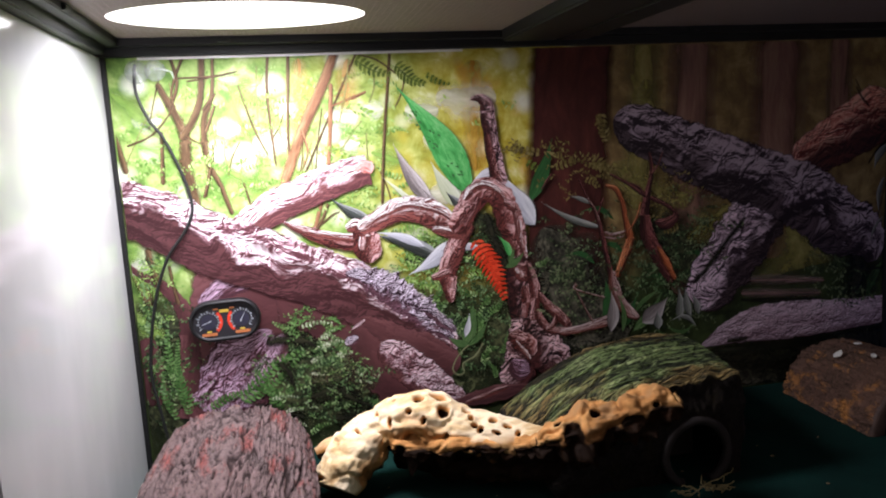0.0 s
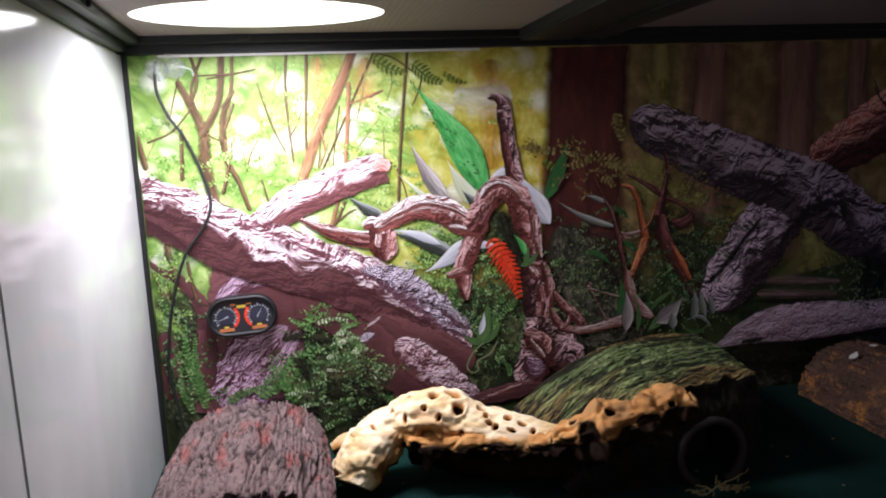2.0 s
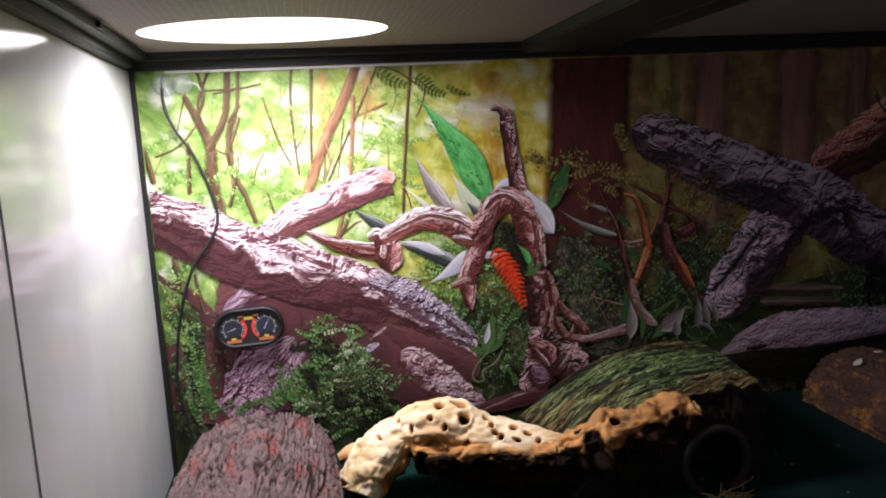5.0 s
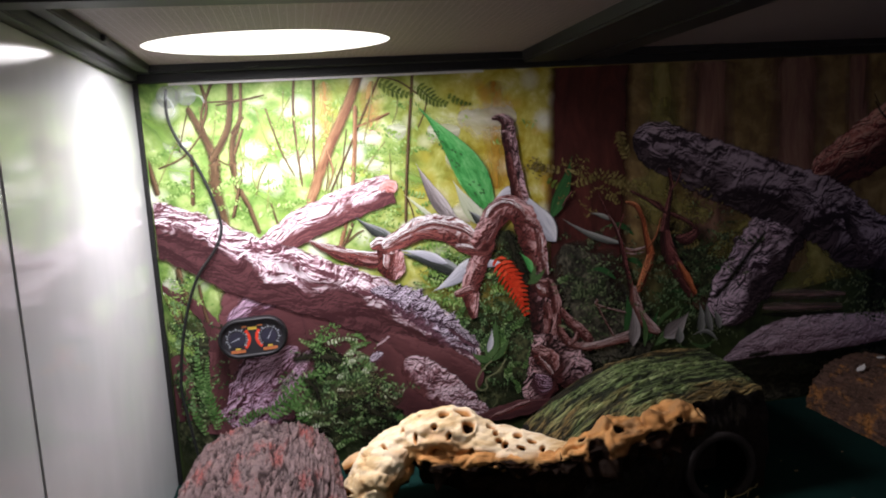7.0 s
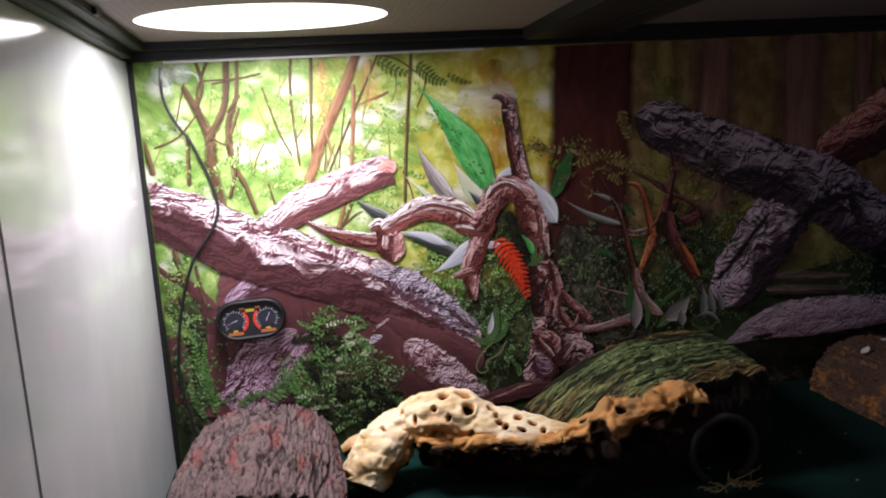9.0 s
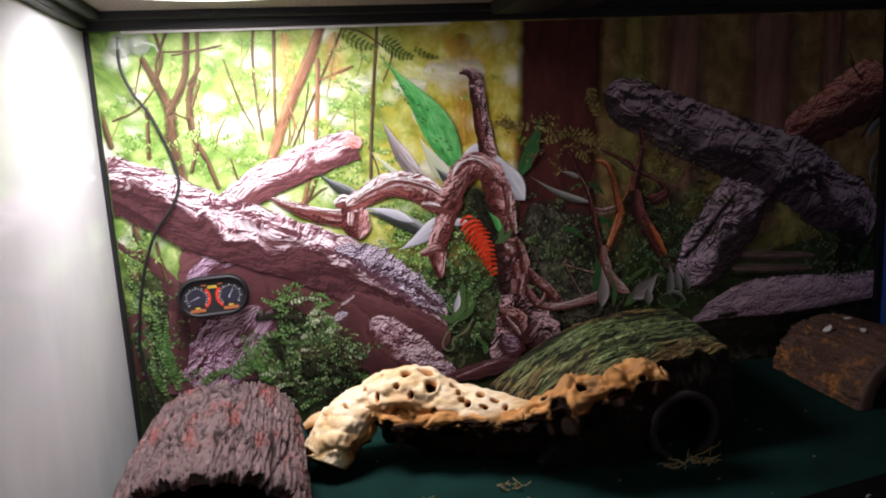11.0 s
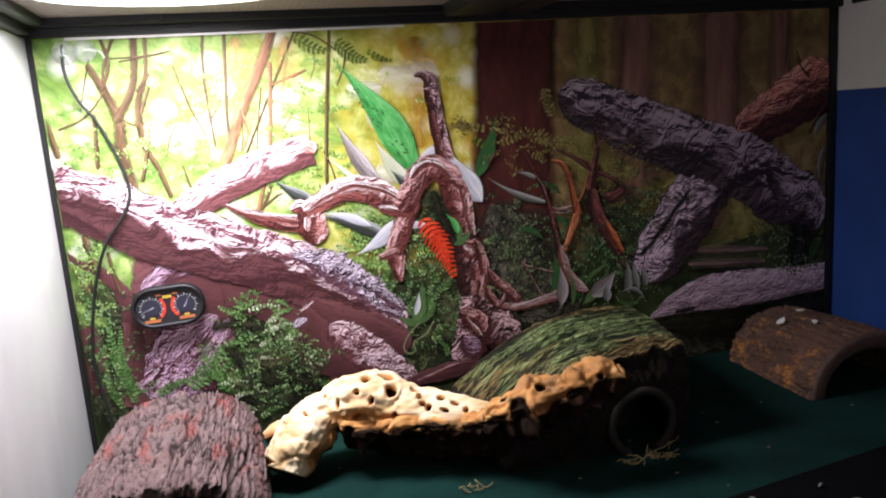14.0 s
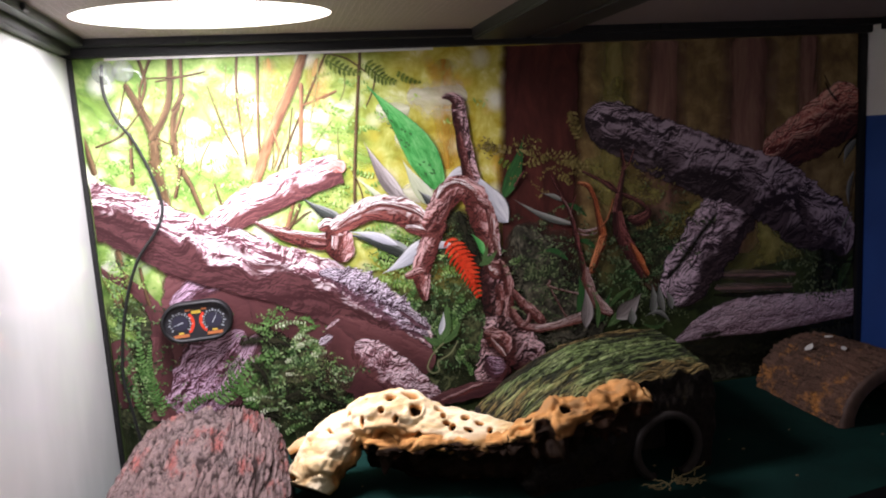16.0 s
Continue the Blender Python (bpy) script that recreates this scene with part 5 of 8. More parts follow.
frond('fern', 'p_fern_green', (-0.012, 0.096), (0.000, 0.097), 0.0084, 8, -0.0896445)
frond('fern', 'p_green', (-0.006, 0.090), (0.001, 0.101), 0.0094, 8, 0.0317772)
frond('fern', 'p_fern_green', (-0.002, 0.113), (0.012, 0.122), 0.0084, 8, -0.0548775)
frond('fern', 'p_green', (0.025, 0.113), (0.024, 0.128), 0.0112, 8, 0.1409)
frond('fern', 'p_green', (-0.003, 0.109), (0.013, 0.117), 0.0090, 8, -0.149675)
frond('fern', 'p_fern_green', (0.018, 0.109), (0.029, 0.120), 0.0091, 8, -0.0668866)
frond('fern', 'p_green', (0.007, 0.068), (0.001, 0.088), 0.0102, 8, 0.0926523)
frond('fern', 'p_fern_green', (0.021, 0.134), (0.033, 0.137), 0.0102, 8, -0.107084)
frond('fern', 'p_green', (0.375, 0.154), (0.357, 0.161), 0.0149, 8, -0.0655657)
frond('fern', 'p_fern_green', (0.407, 0.144), (0.425, 0.156), 0.0161, 8, 0.036931)
frond('fern', 'p_green2', (0.366, 0.152), (0.341, 0.160), 0.0139, 8, 0.0939787)
frond('fern', 'p_green2', (0.402, 0.106), (0.411, 0.123), 0.0132, 8, 0.0610041)
frond('fern', 'p_green2', (0.276, 0.072), (0.303, 0.084), 0.0131, 8, -0.13166)
frond('fern', 'p_green2', (0.371, 0.088), (0.387, 0.089), 0.0109, 8, -0.0640814)
frond('fern', 'p_green2', (0.408, 0.102), (0.421, 0.123), 0.0127, 8, 0.140588)
frond('fern', 'p_green', (0.429, 0.102), (0.418, 0.113), 0.0149, 8, 0.137073)
frond('fern', 'p_green2', (0.396, 0.148), (0.422, 0.158), 0.0136, 8, -0.00507384)
frond('fern', 'p_fern_green', (0.366, 0.109), (0.355, 0.131), 0.0123, 8, -0.149112)
frond('fern', 'p_green2', (0.337, 0.109), (0.353, 0.129), 0.0138, 8, -0.0340007)
frond('fern', 'p_fern_green', (0.389, 0.080), (0.396, 0.101), 0.0114, 8, -0.119982)
frond('fern', 'p_green', (0.332, 0.062), (0.346, 0.068), 0.0098, 8, -0.026089)
frond('fern', 'p_green2', (0.368, 0.070), (0.376, 0.089), 0.0163, 8, 0.0684106)
frond('fern', 'p_fern_green', (0.323, 0.107), (0.328, 0.130), 0.0122, 8, -0.124673)
frond('fern', 'p_fern_green', (0.377, 0.138), (0.375, 0.151), 0.0136, 8, 0.0310344)
frond('fern', 'p_green2', (0.360, 0.098), (0.370, 0.117), 0.0118, 8, -0.127138)
frond('fern', 'p_green', (0.371, 0.124), (0.373, 0.136), 0.0158, 8, 0.0435544)
frond('fern', 'p_fern_green', (0.375, 0.129), (0.394, 0.147), 0.0158, 8, -0.149524)
frond('fern', 'p_green', (0.347, 0.137), (0.339, 0.153), 0.0135, 8, -0.017657)
frond('fern', 'p_green2', (0.324, 0.070), (0.301, 0.090), 0.0166, 8, 0.03753)
frond('fern', 'p_green', (0.368, 0.122), (0.354, 0.130), 0.0117, 8, -0.0981383)
frond('fern', 'p_green2', (0.434, 0.178), (0.449, 0.187), 0.0130, 8, -0.148314)
frond('fern', 'p_fern_green', (0.438, 0.120), (0.425, 0.129), 0.0173, 8, 0.133509)
frond('fern', 'p_green_dark', (0.525, 0.135), (0.540, 0.147), 0.0166, 8, 0.149718)
frond('fern', 'p_green_dark', (0.479, 0.183), (0.472, 0.196), 0.0147, 8, 0.0798381)
frond('fern', 'p_green_dark', (0.490, 0.155), (0.483, 0.180), 0.0139, 8, -0.134882)
frond('fern', 'p_green_dark', (0.457, 0.156), (0.466, 0.166), 0.0173, 8, 0.0160042)
frond('fern', 'p_green_dark', (0.460, 0.158), (0.489, 0.169), 0.0102, 8, -0.0432692)
frond('fern', 'p_green_dark', (0.479, 0.166), (0.497, 0.177), 0.0097, 8, 0.018699)
frond('fern', 'p_green_dark', (0.540, 0.173), (0.506, 0.188), 0.0179, 8, -0.0172071)
frond('fern', 'p_green_dark', (0.465, 0.163), (0.446, 0.187), 0.0136, 8, -0.134101)
frond('fern', 'p_green_dark', (0.434, 0.137), (0.431, 0.157), 0.0111, 8, -0.0235105)
frond('fern', 'p_green_dark', (0.472, 0.218), (0.493, 0.226), 0.0094, 8, 0.0946964)
frond('fern', 'p_green_dark', (0.491, 0.138), (0.481, 0.152), 0.0179, 8, -0.0849909)
frond('fern', 'p_green_dark', (0.456, 0.155), (0.455, 0.171), 0.0157, 8, 0.0774122)
frond('fern', 'p_green_dark', (0.520, 0.137), (0.495, 0.146), 0.0114, 8, -0.144455)
frond('fern', 'p_green_dark', (0.520, 0.226), (0.526, 0.238), 0.0101, 8, -0.0405515)
frond('fern', 'p_green_dark', (0.598, 0.159), (0.613, 0.165), 0.0166, 8, -0.0381173)
frond('fern', 'p_green_dark', (0.604, 0.169), (0.608, 0.195), 0.0125, 8, -0.118247)
frond('fern', 'p_green', (0.583, 0.146), (0.611, 0.151), 0.0184, 8, -0.0777253)
frond('fern', 'p_green_dark', (0.583, 0.166), (0.589, 0.187), 0.0120, 8, 0.0495086)
frond('fern', 'p_green_dark', (0.605, 0.154), (0.589, 0.167), 0.0170, 8, -0.133182)
frond('fern', 'p_green_dark', (0.594, 0.157), (0.587, 0.174), 0.0149, 8, -0.0181254)
frond('fern', 'p_green', (0.612, 0.147), (0.641, 0.152), 0.0164, 8, 0.131188)
frond('fern', 'p_green_dark', (0.678, 0.169), (0.667, 0.183), 0.0162, 8, -0.133438)
frond('fern', 'p_green', (0.608, 0.122), (0.582, 0.135), 0.0176, 8, -0.108598)
frond('fern', 'p_green', (0.582, 0.135), (0.587, 0.149), 0.0105, 8, 0.0726177)
frond('fern', 'p_green', (0.641, 0.116), (0.633, 0.134), 0.0148, 8, -0.106846)
frond('fern', 'p_green_dark', (0.615, 0.141), (0.592, 0.149), 0.0158, 8, -0.0762851)
frond('fern', 'p_green_dark', (0.805, 0.116), (0.798, 0.143), 0.0170, 8, 0.0196881)
frond('fern', 'p_green_dark', (0.833, 0.160), (0.805, 0.174), 0.0177, 8, 0.0448777)
frond('fern', 'p_green_dark', (0.840, 0.146), (0.833, 0.168), 0.0173, 8, -0.0835436)
frond('fern', 'p_green_dark', (0.823, 0.154), (0.788, 0.167), 0.0116, 8, 0.0647378)
frond('fern', 'p_green_dark', (0.798, 0.133), (0.803, 0.158), 0.0123, 8, 0.0763498)
frond('fern', 'p_green_dark', (0.808, 0.137), (0.769, 0.148), 0.0157, 8, -0.103374)
frond('fern', 'p_green_dark', (0.815, 0.138), (0.840, 0.140), 0.0127, 8, 0.148148)
frond('fern', 'p_green_dark', (0.789, 0.170), (0.791, 0.188), 0.0123, 8, -0.00263829)
frond('fern', 'p_green', (0.206, 0.086), (0.183, 0.092), 0.0135, 11, -0.184745)
frond('fern', 'p_green2', (0.159, 0.075), (0.128, 0.100), 0.0128, 11, -0.15876)
frond('fern', 'p_green', (0.172, 0.105), (0.150, 0.112), 0.0145, 11, -0.168439)
frond('fern', 'p_green', (0.253, 0.021), (0.220, 0.049), 0.0171, 11, -0.165887)
frond('fern', 'p_green2', (0.261, 0.074), (0.302, 0.089), 0.0101, 11, 0.111678)
frond('fern', 'p_fern_green', (0.254, 0.028), (0.235, 0.044), 0.0167, 11, -0.194602)
frond('fern', 'p_green2', (0.148, 0.056), (0.112, 0.075), 0.0160, 11, -0.0699775)
frond('fern', 'p_green2', (0.261, 0.063), (0.295, 0.070), 0.0131, 11, 0.145808)
frond('fern', 'p_green', (0.160, 0.073), (0.126, 0.107), 0.0100, 11, -0.133259)
frond('fern', 'p_green', (0.226, 0.105), (0.265, 0.126), 0.0107, 11, 0.15582)
frond('fern', 'p_green', (0.268, 0.090), (0.233, 0.111), 0.0143, 11, -0.153157)
frond('fern', 'p_fern_green', (0.259, 0.104), (0.290, 0.107), 0.0170, 11, 0.161855)
frond('fern', 'p_green2', (0.194, 0.064), (0.166, 0.076), 0.0118, 11, -0.172205)
frond('fern', 'p_green', (0.189, 0.097), (0.170, 0.113), 0.0132, 11, -0.156417)
frond('fern', 'p_green2', (0.177, 0.054), (0.213, 0.072), 0.0127, 11, 0.105945)
frond('fern', 'p_fern_green', (0.255, 0.078), (0.280, 0.077), 0.0171, 11, 0.171438)
frond('fern', 'p_green2', (0.185, 0.110), (0.154, 0.120), 0.0128, 11, -0.167987)
frond('fern', 'p_fern_green', (0.191, 0.124), (0.217, 0.132), 0.0105, 11, 0.0629882)
frond('fern', 'p_green2', (0.214, 0.051), (0.187, 0.072), 0.0156, 11, -0.10745)
frond('fern', 'p_green', (0.261, 0.098), (0.300, 0.108), 0.0107, 11, 0.0572689)
frond('fern', 'p_green2', (0.217, 0.104), (0.195, 0.123), 0.0112, 11, -0.121045)
frond('fern', 'p_fern_green', (0.220, 0.066), (0.198, 0.081), 0.0119, 11, -0.0599875)
frond('fern', 'p_green', (0.227, 0.061), (0.261, 0.070), 0.0148, 11, 0.169418)
frond('fern', 'p_green2', (0.255, 0.057), (0.279, 0.065), 0.0109, 11, 0.154928)
frond('fern', 'p_green2', (0.204, 0.074), (0.172, 0.092), 0.0163, 11, -0.0846658)
frond('fern', 'p_green2', (0.247, 0.042), (0.289, 0.055), 0.0108, 11, 0.0570366)
frond('fern', 'p_green', (0.198, 0.065), (0.176, 0.083), 0.0104, 11, -0.0544794)
frond('fern', 'p_green2', (0.224, 0.065), (0.246, 0.068), 0.0158, 11, 0.0512856)
frond('fern', 'p_green2', (0.264, 0.053), (0.309, 0.053), 0.0128, 11, 0.0846975)
frond('fern', 'p_green2', (0.247, 0.098), (0.225, 0.105), 0.0169, 11, -0.196429)
frond('fern', 'p_green2', (0.338, 0.078), (0.356, 0.102), 0.0111, 9, 0.15)
frond('fern', 'p_green2', (0.366, 0.127), (0.386, 0.153), 0.0092, 9, 0.15)
frond('fern', 'p_fern_green', (0.329, 0.093), (0.316, 0.120), 0.0094, 9, -0.15)
frond('fern', 'p_fern_green', (0.326, 0.068), (0.313, 0.098), 0.0098, 9, -0.15)
frond('fern', 'p_fern_green', (0.314, 0.140), (0.333, 0.166), 0.0136, 9, 0.15)
frond('fern', 'p_fern_green', (0.383, 0.052), (0.373, 0.071), 0.0108, 9, -0.15)
frond('fern', 'p_fern_green', (0.361, 0.101), (0.382, 0.129), 0.0114, 9, 0.15)
frond('fern', 'p_fern_green', (0.316, 0.128), (0.334, 0.151), 0.0111, 9, 0.15)
frond('fern', 'p_fern_green', (0.325, 0.116), (0.337, 0.132), 0.0118, 9, 0.15)
frond('fern', 'p_green2', (0.322, 0.084), (0.306, 0.118), 0.0108, 9, -0.15)
frond('fern', 'p_fern_green', (0.346, 0.091), (0.360, 0.110), 0.0095, 9, 0.15)
frond('fern', 'p_fern_green', (0.368, 0.107), (0.352, 0.140), 0.0132, 9, -0.15)
specks('foliage_specks', 'p_green', (0.218, 0.084), (0.092, 0.080), 750, 0.0043)
specks('foliage_specks', 'p_green2', (0.203, 0.105), (0.073, 0.054), 120, 0.0036)
specks('foliage_specks', 'p_green', (0.010, 0.106), (0.060, 0.071), 420, 0.0038)
specks('foliage_specks', 'p_green', (0.354, 0.127), (0.071, 0.091), 900, 0.0039)
specks('foliage_specks', 'p_green2', (0.327, 0.182), (0.056, 0.031), 260, 0.0038)
specks('foliage_specks', 'p_green_dark', (0.478, 0.157), (0.075, 0.082), 600, 0.0041)
specks('foliage_specks', 'p_green_dark', (0.593, 0.157), (0.065, 0.079), 500, 0.0043)
specks('foliage_specks', 'p_green2', (0.318, 0.221), (0.037, 0.037), 120, 0.0037)
specks('foliage_specks', 'p_green_dark', (0.818, 0.159), (0.072, 0.048), 200, 0.0048)
specks('foliage_specks', 'p_lime2', (0.026, 0.214), (0.048, 0.026), 160, 0.0037)
specks('foliage_specks', 'p_green2', (0.173, 0.103), (0.066, 0.048), 140, 0.0048)
specks('foliage_specks', 'p_green', (-0.003, 0.155), (0.043, 0.032), 260, 0.0043)
specks('foliage_specks', 'p_green2', (0.016, 0.117), (0.038, 0.049), 120, 0.0044)
specks('foliage_specks', 'p_lime2', (0.314, 0.184), (0.069, 0.031), 260, 0.0044)
specks('foliage_specks', 'p_green2', (0.199, 0.074), (0.055, 0.055), 110, 0.0037)
frond('fern', 'p_fern_olive', (0.516, 0.347), (0.521, 0.312), 0.0222, 6, 0)
frond('fern', 'p_fern_olive', (0.503, 0.294), (0.537, 0.276), 0.0224, 7, 0)
frond('fern', 'p_fern_green', (0.053, 0.062), (0.034, 0.149), 0.0194, 20, 0.1)
frond('fern', 'p_fern_green', (0.100, 0.060), (0.166, 0.111), 0.0234, 14, 0.06)
frond('fern', 'p_fern_green', (0.147, 0.032), (0.128, 0.086), 0.0181, 12, 0.06)
frond('fern', 'p_fern_green', (0.398, 0.180), (0.419, 0.200), 0.0156, 6, 0)
frond('fern', 'p_fern_olive', (0.555, 0.277), (0.533, 0.270), 0.0136, 5, 0.1)
frond('fern', 'p_fern_olive', (0.561, 0.248), (0.582, 0.236), 0.0138, 5, 0.1)
frond('fern', 'p_fern_olive', (0.614, 0.212), (0.592, 0.205), 0.0143, 5, 0.1)
frond('fern', 'p_fern_olive', (0.627, 0.242), (0.604, 0.234), 0.0142, 5, 0.1)
frond('fern', 'p_fern_olive', (0.510, 0.288), (0.530, 0.277), 0.0133, 5, 0.1)
frond('fern', 'p_fern_olive', (0.495, 0.273), (0.515, 0.262), 0.0132, 5, 0.1)
specks('foliage_specks', 'p_green2', (0.030, 0.103), (0.039, 0.044), 160, 0.0028)
specks('foliage_specks', 'p_green', (0.602, 0.176), (0.043, 0.050), 160, 0.0036)
blade('leaf', 'p_leaf_deep', (0.519, 0.155), (0.526, 0.096), 0.0181, 0)
blade('leaf', 'p_leaf_deep', (0.559, 0.133), (0.542, 0.095), 0.0100, 0)
blade('leaf', 'p_leaf_mid', (0.876, 0.085), (0.897, 0.143), 0.0117, 0.1)
frond('fern', 'p_fern_green', (0.417, 0.178), (0.396, 0.154), 0.0145, 6, 0)
stroke('twig', 'p_stem', [(0.871, 0.146, 0.0033), (0.887, 0.196, 0.0033), (0.900, 0.253, 0.0024)], 0.06)
blade('leaf', 'p_leaf_mid', (0.550, 0.093), (0.585, 0.135), 0.0058, 0.15)
stroke('twig', 'p_stem', [(0.850, 0.372, 0.0023), (0.863, 0.350, 0.0031), (0.872, 0.340, 0.0023)], 0.05)
specks('foliage_specks', 'p_green_dark', (0.622, 0.104), (0.037, 0.022), 160, 0.0045)
specks('foliage_specks', 'p_green_dark', (0.872, 0.085), (0.033, 0.033), 140, 0.0050)
blade('leaf', 'p_leaf_mid', (0.622, 0.090), (0.583, 0.088), 0.0052, 0.3)
blade('leaf', 'p_leaf_mid', (0.637, 0.098), (0.598, 0.089), 0.0052, 0.3)
stroke('shade', 'p_brown_shade', [(0.1742, 0.0792, 0.0239), (0.2102, 0.0743, 0.0367), (0.2529, 0.0638, 0.0252)], 0.3)
stroke('shade', 'p_gap', [(0.1311, 0.1226, 0.0115), (0.1605, 0.1233, 0.0235), (0.1833, 0.1129, 0.0143)], 0.3)
stroke('shade', 'p_gap', [(0.1722, 0.0571, 0.0180), (0.1998, 0.0596, 0.0305), (0.2264, 0.0460, 0.0249)], 0.3)
stroke('shade', 'p_gap', [(0.1129, 0.0562, 0.0081), (0.1354, 0.0465, 0.0141), (0.1642, 0.0357, 0.0120)], 0.3)
stroke('shade', 'p_gap', [(0.1973, 0.0307, 0.0184), (0.2310, 0.0256, 0.0251), (0.2562, 0.0251, 0.0127)], 0.3)
frond('fern', 'p_sprig', (0.1675, 0.1355), (0.2034, 0.1362), 0.0083, 9, 0.08)
frond('fern', 'p_sprig', (0.1870, 0.1206), (0.2051, 0.1215), 0.0072, 6, 0.1)
frond('fern', 'p_sprig', (0.1891, 0.1109), (0.2125, 0.1155), 0.0096, 8, 0.1)
frond('fern', 'p_sprig', (0.1757, 0.0949), (0.1894, 0.1007), 0.0072, 6, 0.1)
frond('fern', 'p_sprig', (0.2033, 0.1008), (0.2217, 0.1016), 0.0085, 7, -0.1)
frond('fern', 'p_sprig', (0.2346, 0.0709), (0.2526, 0.0769), 0.0087, 7, 0.1)
frond('fern', 'p_sprig', (0.1308, 0.0599), (0.1604, 0.0588), 0.0065, 9, 0.06)
frond('fern', 'p_sprig', (0.1440, 0.0433), (0.1650, 0.0440), 0.0084, 7, 0.1)
frond('fern', 'p_sprig', (0.1471, 0.0319), (0.1662, 0.0244), 0.0084, 7, 0.1)
frond('fern', 'p_sprig', (0.1745, 0.0824), (0.1893, 0.0791), 0.0060, 6, 0.1)
frond('fern', 'p_green2', (0.2072, 0.0390), (0.2267, 0.0492), 0.0099, 8, 0.1)
frond('fern', 'p_green2', (0.1684, 0.0156), (0.1937, 0.0247), 0.0110, 8, 0.1)
frond('fern', 'p_fern_green', (0.1045, 0.0593), (0.1698, 0.1096), 0.0152, 18, -0.06)
frond('fern', 'p_fern_green', (0.0672, 0.0586), (0.1116, 0.0722), 0.0160, 11, 0.06)
frond('fern', 'p_fern_green', (0.0469, 0.0535), (0.0435, 0.1366), 0.0165, 26, 0.06)
frond('fern', 'p_fern_green', (0.0352, 0.0491), (0.0252, 0.1058), 0.0121, 14, 0.1)
frond('fern', 'p_green', (0.0275, 0.0781), (0.0102, 0.1169), 0.0130, 11, 0.1)
frond('fern', 'p_green2', (0.0291, 0.1623), (0.0093, 0.1763), 0.0107, 8, 0.1)
frond('fern', 'p_green2', (0.0194, 0.1486), (0.0046, 0.1593), 0.0096, 7, 0.1)
specks('foliage_specks', 'p_fern_green', (0.1711, 0.1425), (0.0165, 0.0153), 90, 0.0041)
specks('foliage_specks', 'p_fern_green', (0.2041, 0.1449), (0.0132, 0.0156), 80, 0.0042)
specks('foliage_specks', 'p_sprig', (0.1952, 0.1114), (0.0216, 0.0132), 20, 0.0036)
specks('foliage_specks', 'p_sprig', (0.1524, 0.0375), (0.0143, 0.0119), 22, 0.0036)
specks('foliage_specks', 'p_green2', (0.2083, 0.0519), (0.0430, 0.0307), 90, 0.0037)
stroke('shade', 'p_brown_shade', [(0.2110, 0.0838, 0.0122), (0.2379, 0.0724, 0.0249), (0.2589, 0.0610, 0.0164)], 0.3)
stroke('shade', 'p_gap', [(0.1406, 0.0996, 0.0070), (0.1513, 0.0887, 0.0177), (0.1557, 0.0722, 0.0119)], 0.3)
stroke('shade', 'p_gap', [(0.2201, 0.0826, 0.0061), (0.2088, 0.0583, 0.0147), (0.2382, 0.0377, 0.0100)], 0.3)
stroke('branch_stub', 'p_stub', [(0.1091, 0.2414, 0.0222), (0.1330, 0.2552, 0.0347), (0.1598, 0.2689, 0.0363), (0.1926, 0.2817, 0.0370), (0.2258, 0.2936, 0.0364), (0.2518, 0.2990, 0.0322)], 0.07)
stroke('cut_end', 'p_cut', [(0.2374, 0.2976, 0.0047), (0.2450, 0.3030, 0.0119), (0.2512, 0.2990, 0.0179), (0.2545, 0.2946, 0.0084)], 0.2)
stroke('log', 'p_log', [(-0.0144, 0.2804, 0.0619), (0.0003, 0.2747, 0.0605), (0.0254, 0.2665, 0.0606), (0.0579, 0.2482, 0.0664), (0.0964, 0.2261, 0.0695), (0.1397, 0.2088, 0.0682), (0.1842, 0.1892, 0.0657), (0.2302, 0.1670, 0.0691), (0.2712, 0.1391, 0.0712), (0.3082, 0.1062, 0.0617), (0.3326, 0.0834, 0.0393)], 0.04)
stroke('log', 'p_lichen', [(0.2200, 0.1899, 0.0096), (0.2436, 0.1825, 0.0280), (0.2670, 0.1662, 0.0384), (0.2965, 0.1406, 0.0368), (0.3206, 0.1190, 0.0284), (0.3340, 0.1043, 0.0091)], 0.25)
stroke('log', 'p_lichen', [(0.3030, 0.1431, 0.0064), (0.3200, 0.1282, 0.0142), (0.3378, 0.1130, 0.0065)], 0.25)
stroke('stump', 'p_gloom', [(0.2259, 0.1298, 0.0244), (0.2405, 0.1056, 0.0495), (0.2599, 0.0739, 0.0630), (0.2866, 0.0472, 0.0579)], 0.1)
stroke('shade', 'p_gloom', [(0.2339, 0.1383, 0.0122), (0.2692, 0.1136, 0.0314), (0.3027, 0.0925, 0.0450), (0.3383, 0.0693, 0.0330)], 0.15)
stroke('stump', 'p_stump', [(0.2512, 0.1068, 0.0187), (0.2676, 0.0918, 0.0391), (0.2903, 0.0718, 0.0436), (0.3146, 0.0485, 0.0379), (0.3406, 0.0219, 0.0307)], 0.1)
stroke('knob', 'p_lichen', [(0.2139, 0.1109, 0.0073), (0.2203, 0.1146, 0.0122), (0.2286, 0.1186, 0.0073)], 0.08)
stroke('knob', 'p_stump', [(0.2220, 0.1271, 0.0030), (0.2297, 0.1312, 0.0055), (0.2375, 0.1366, 0.0031)], 0.15)
stroke('shade', 'p_brown_shade', [(0.2124, 0.0996, 0.0146), (0.2262, 0.0817, 0.0284), (0.2410, 0.0570, 0.0250)], 0.3)
specks('foliage_specks', 'p_green', (0.2260, 0.0786), (0.0309, 0.0210), 120, 0.0043)
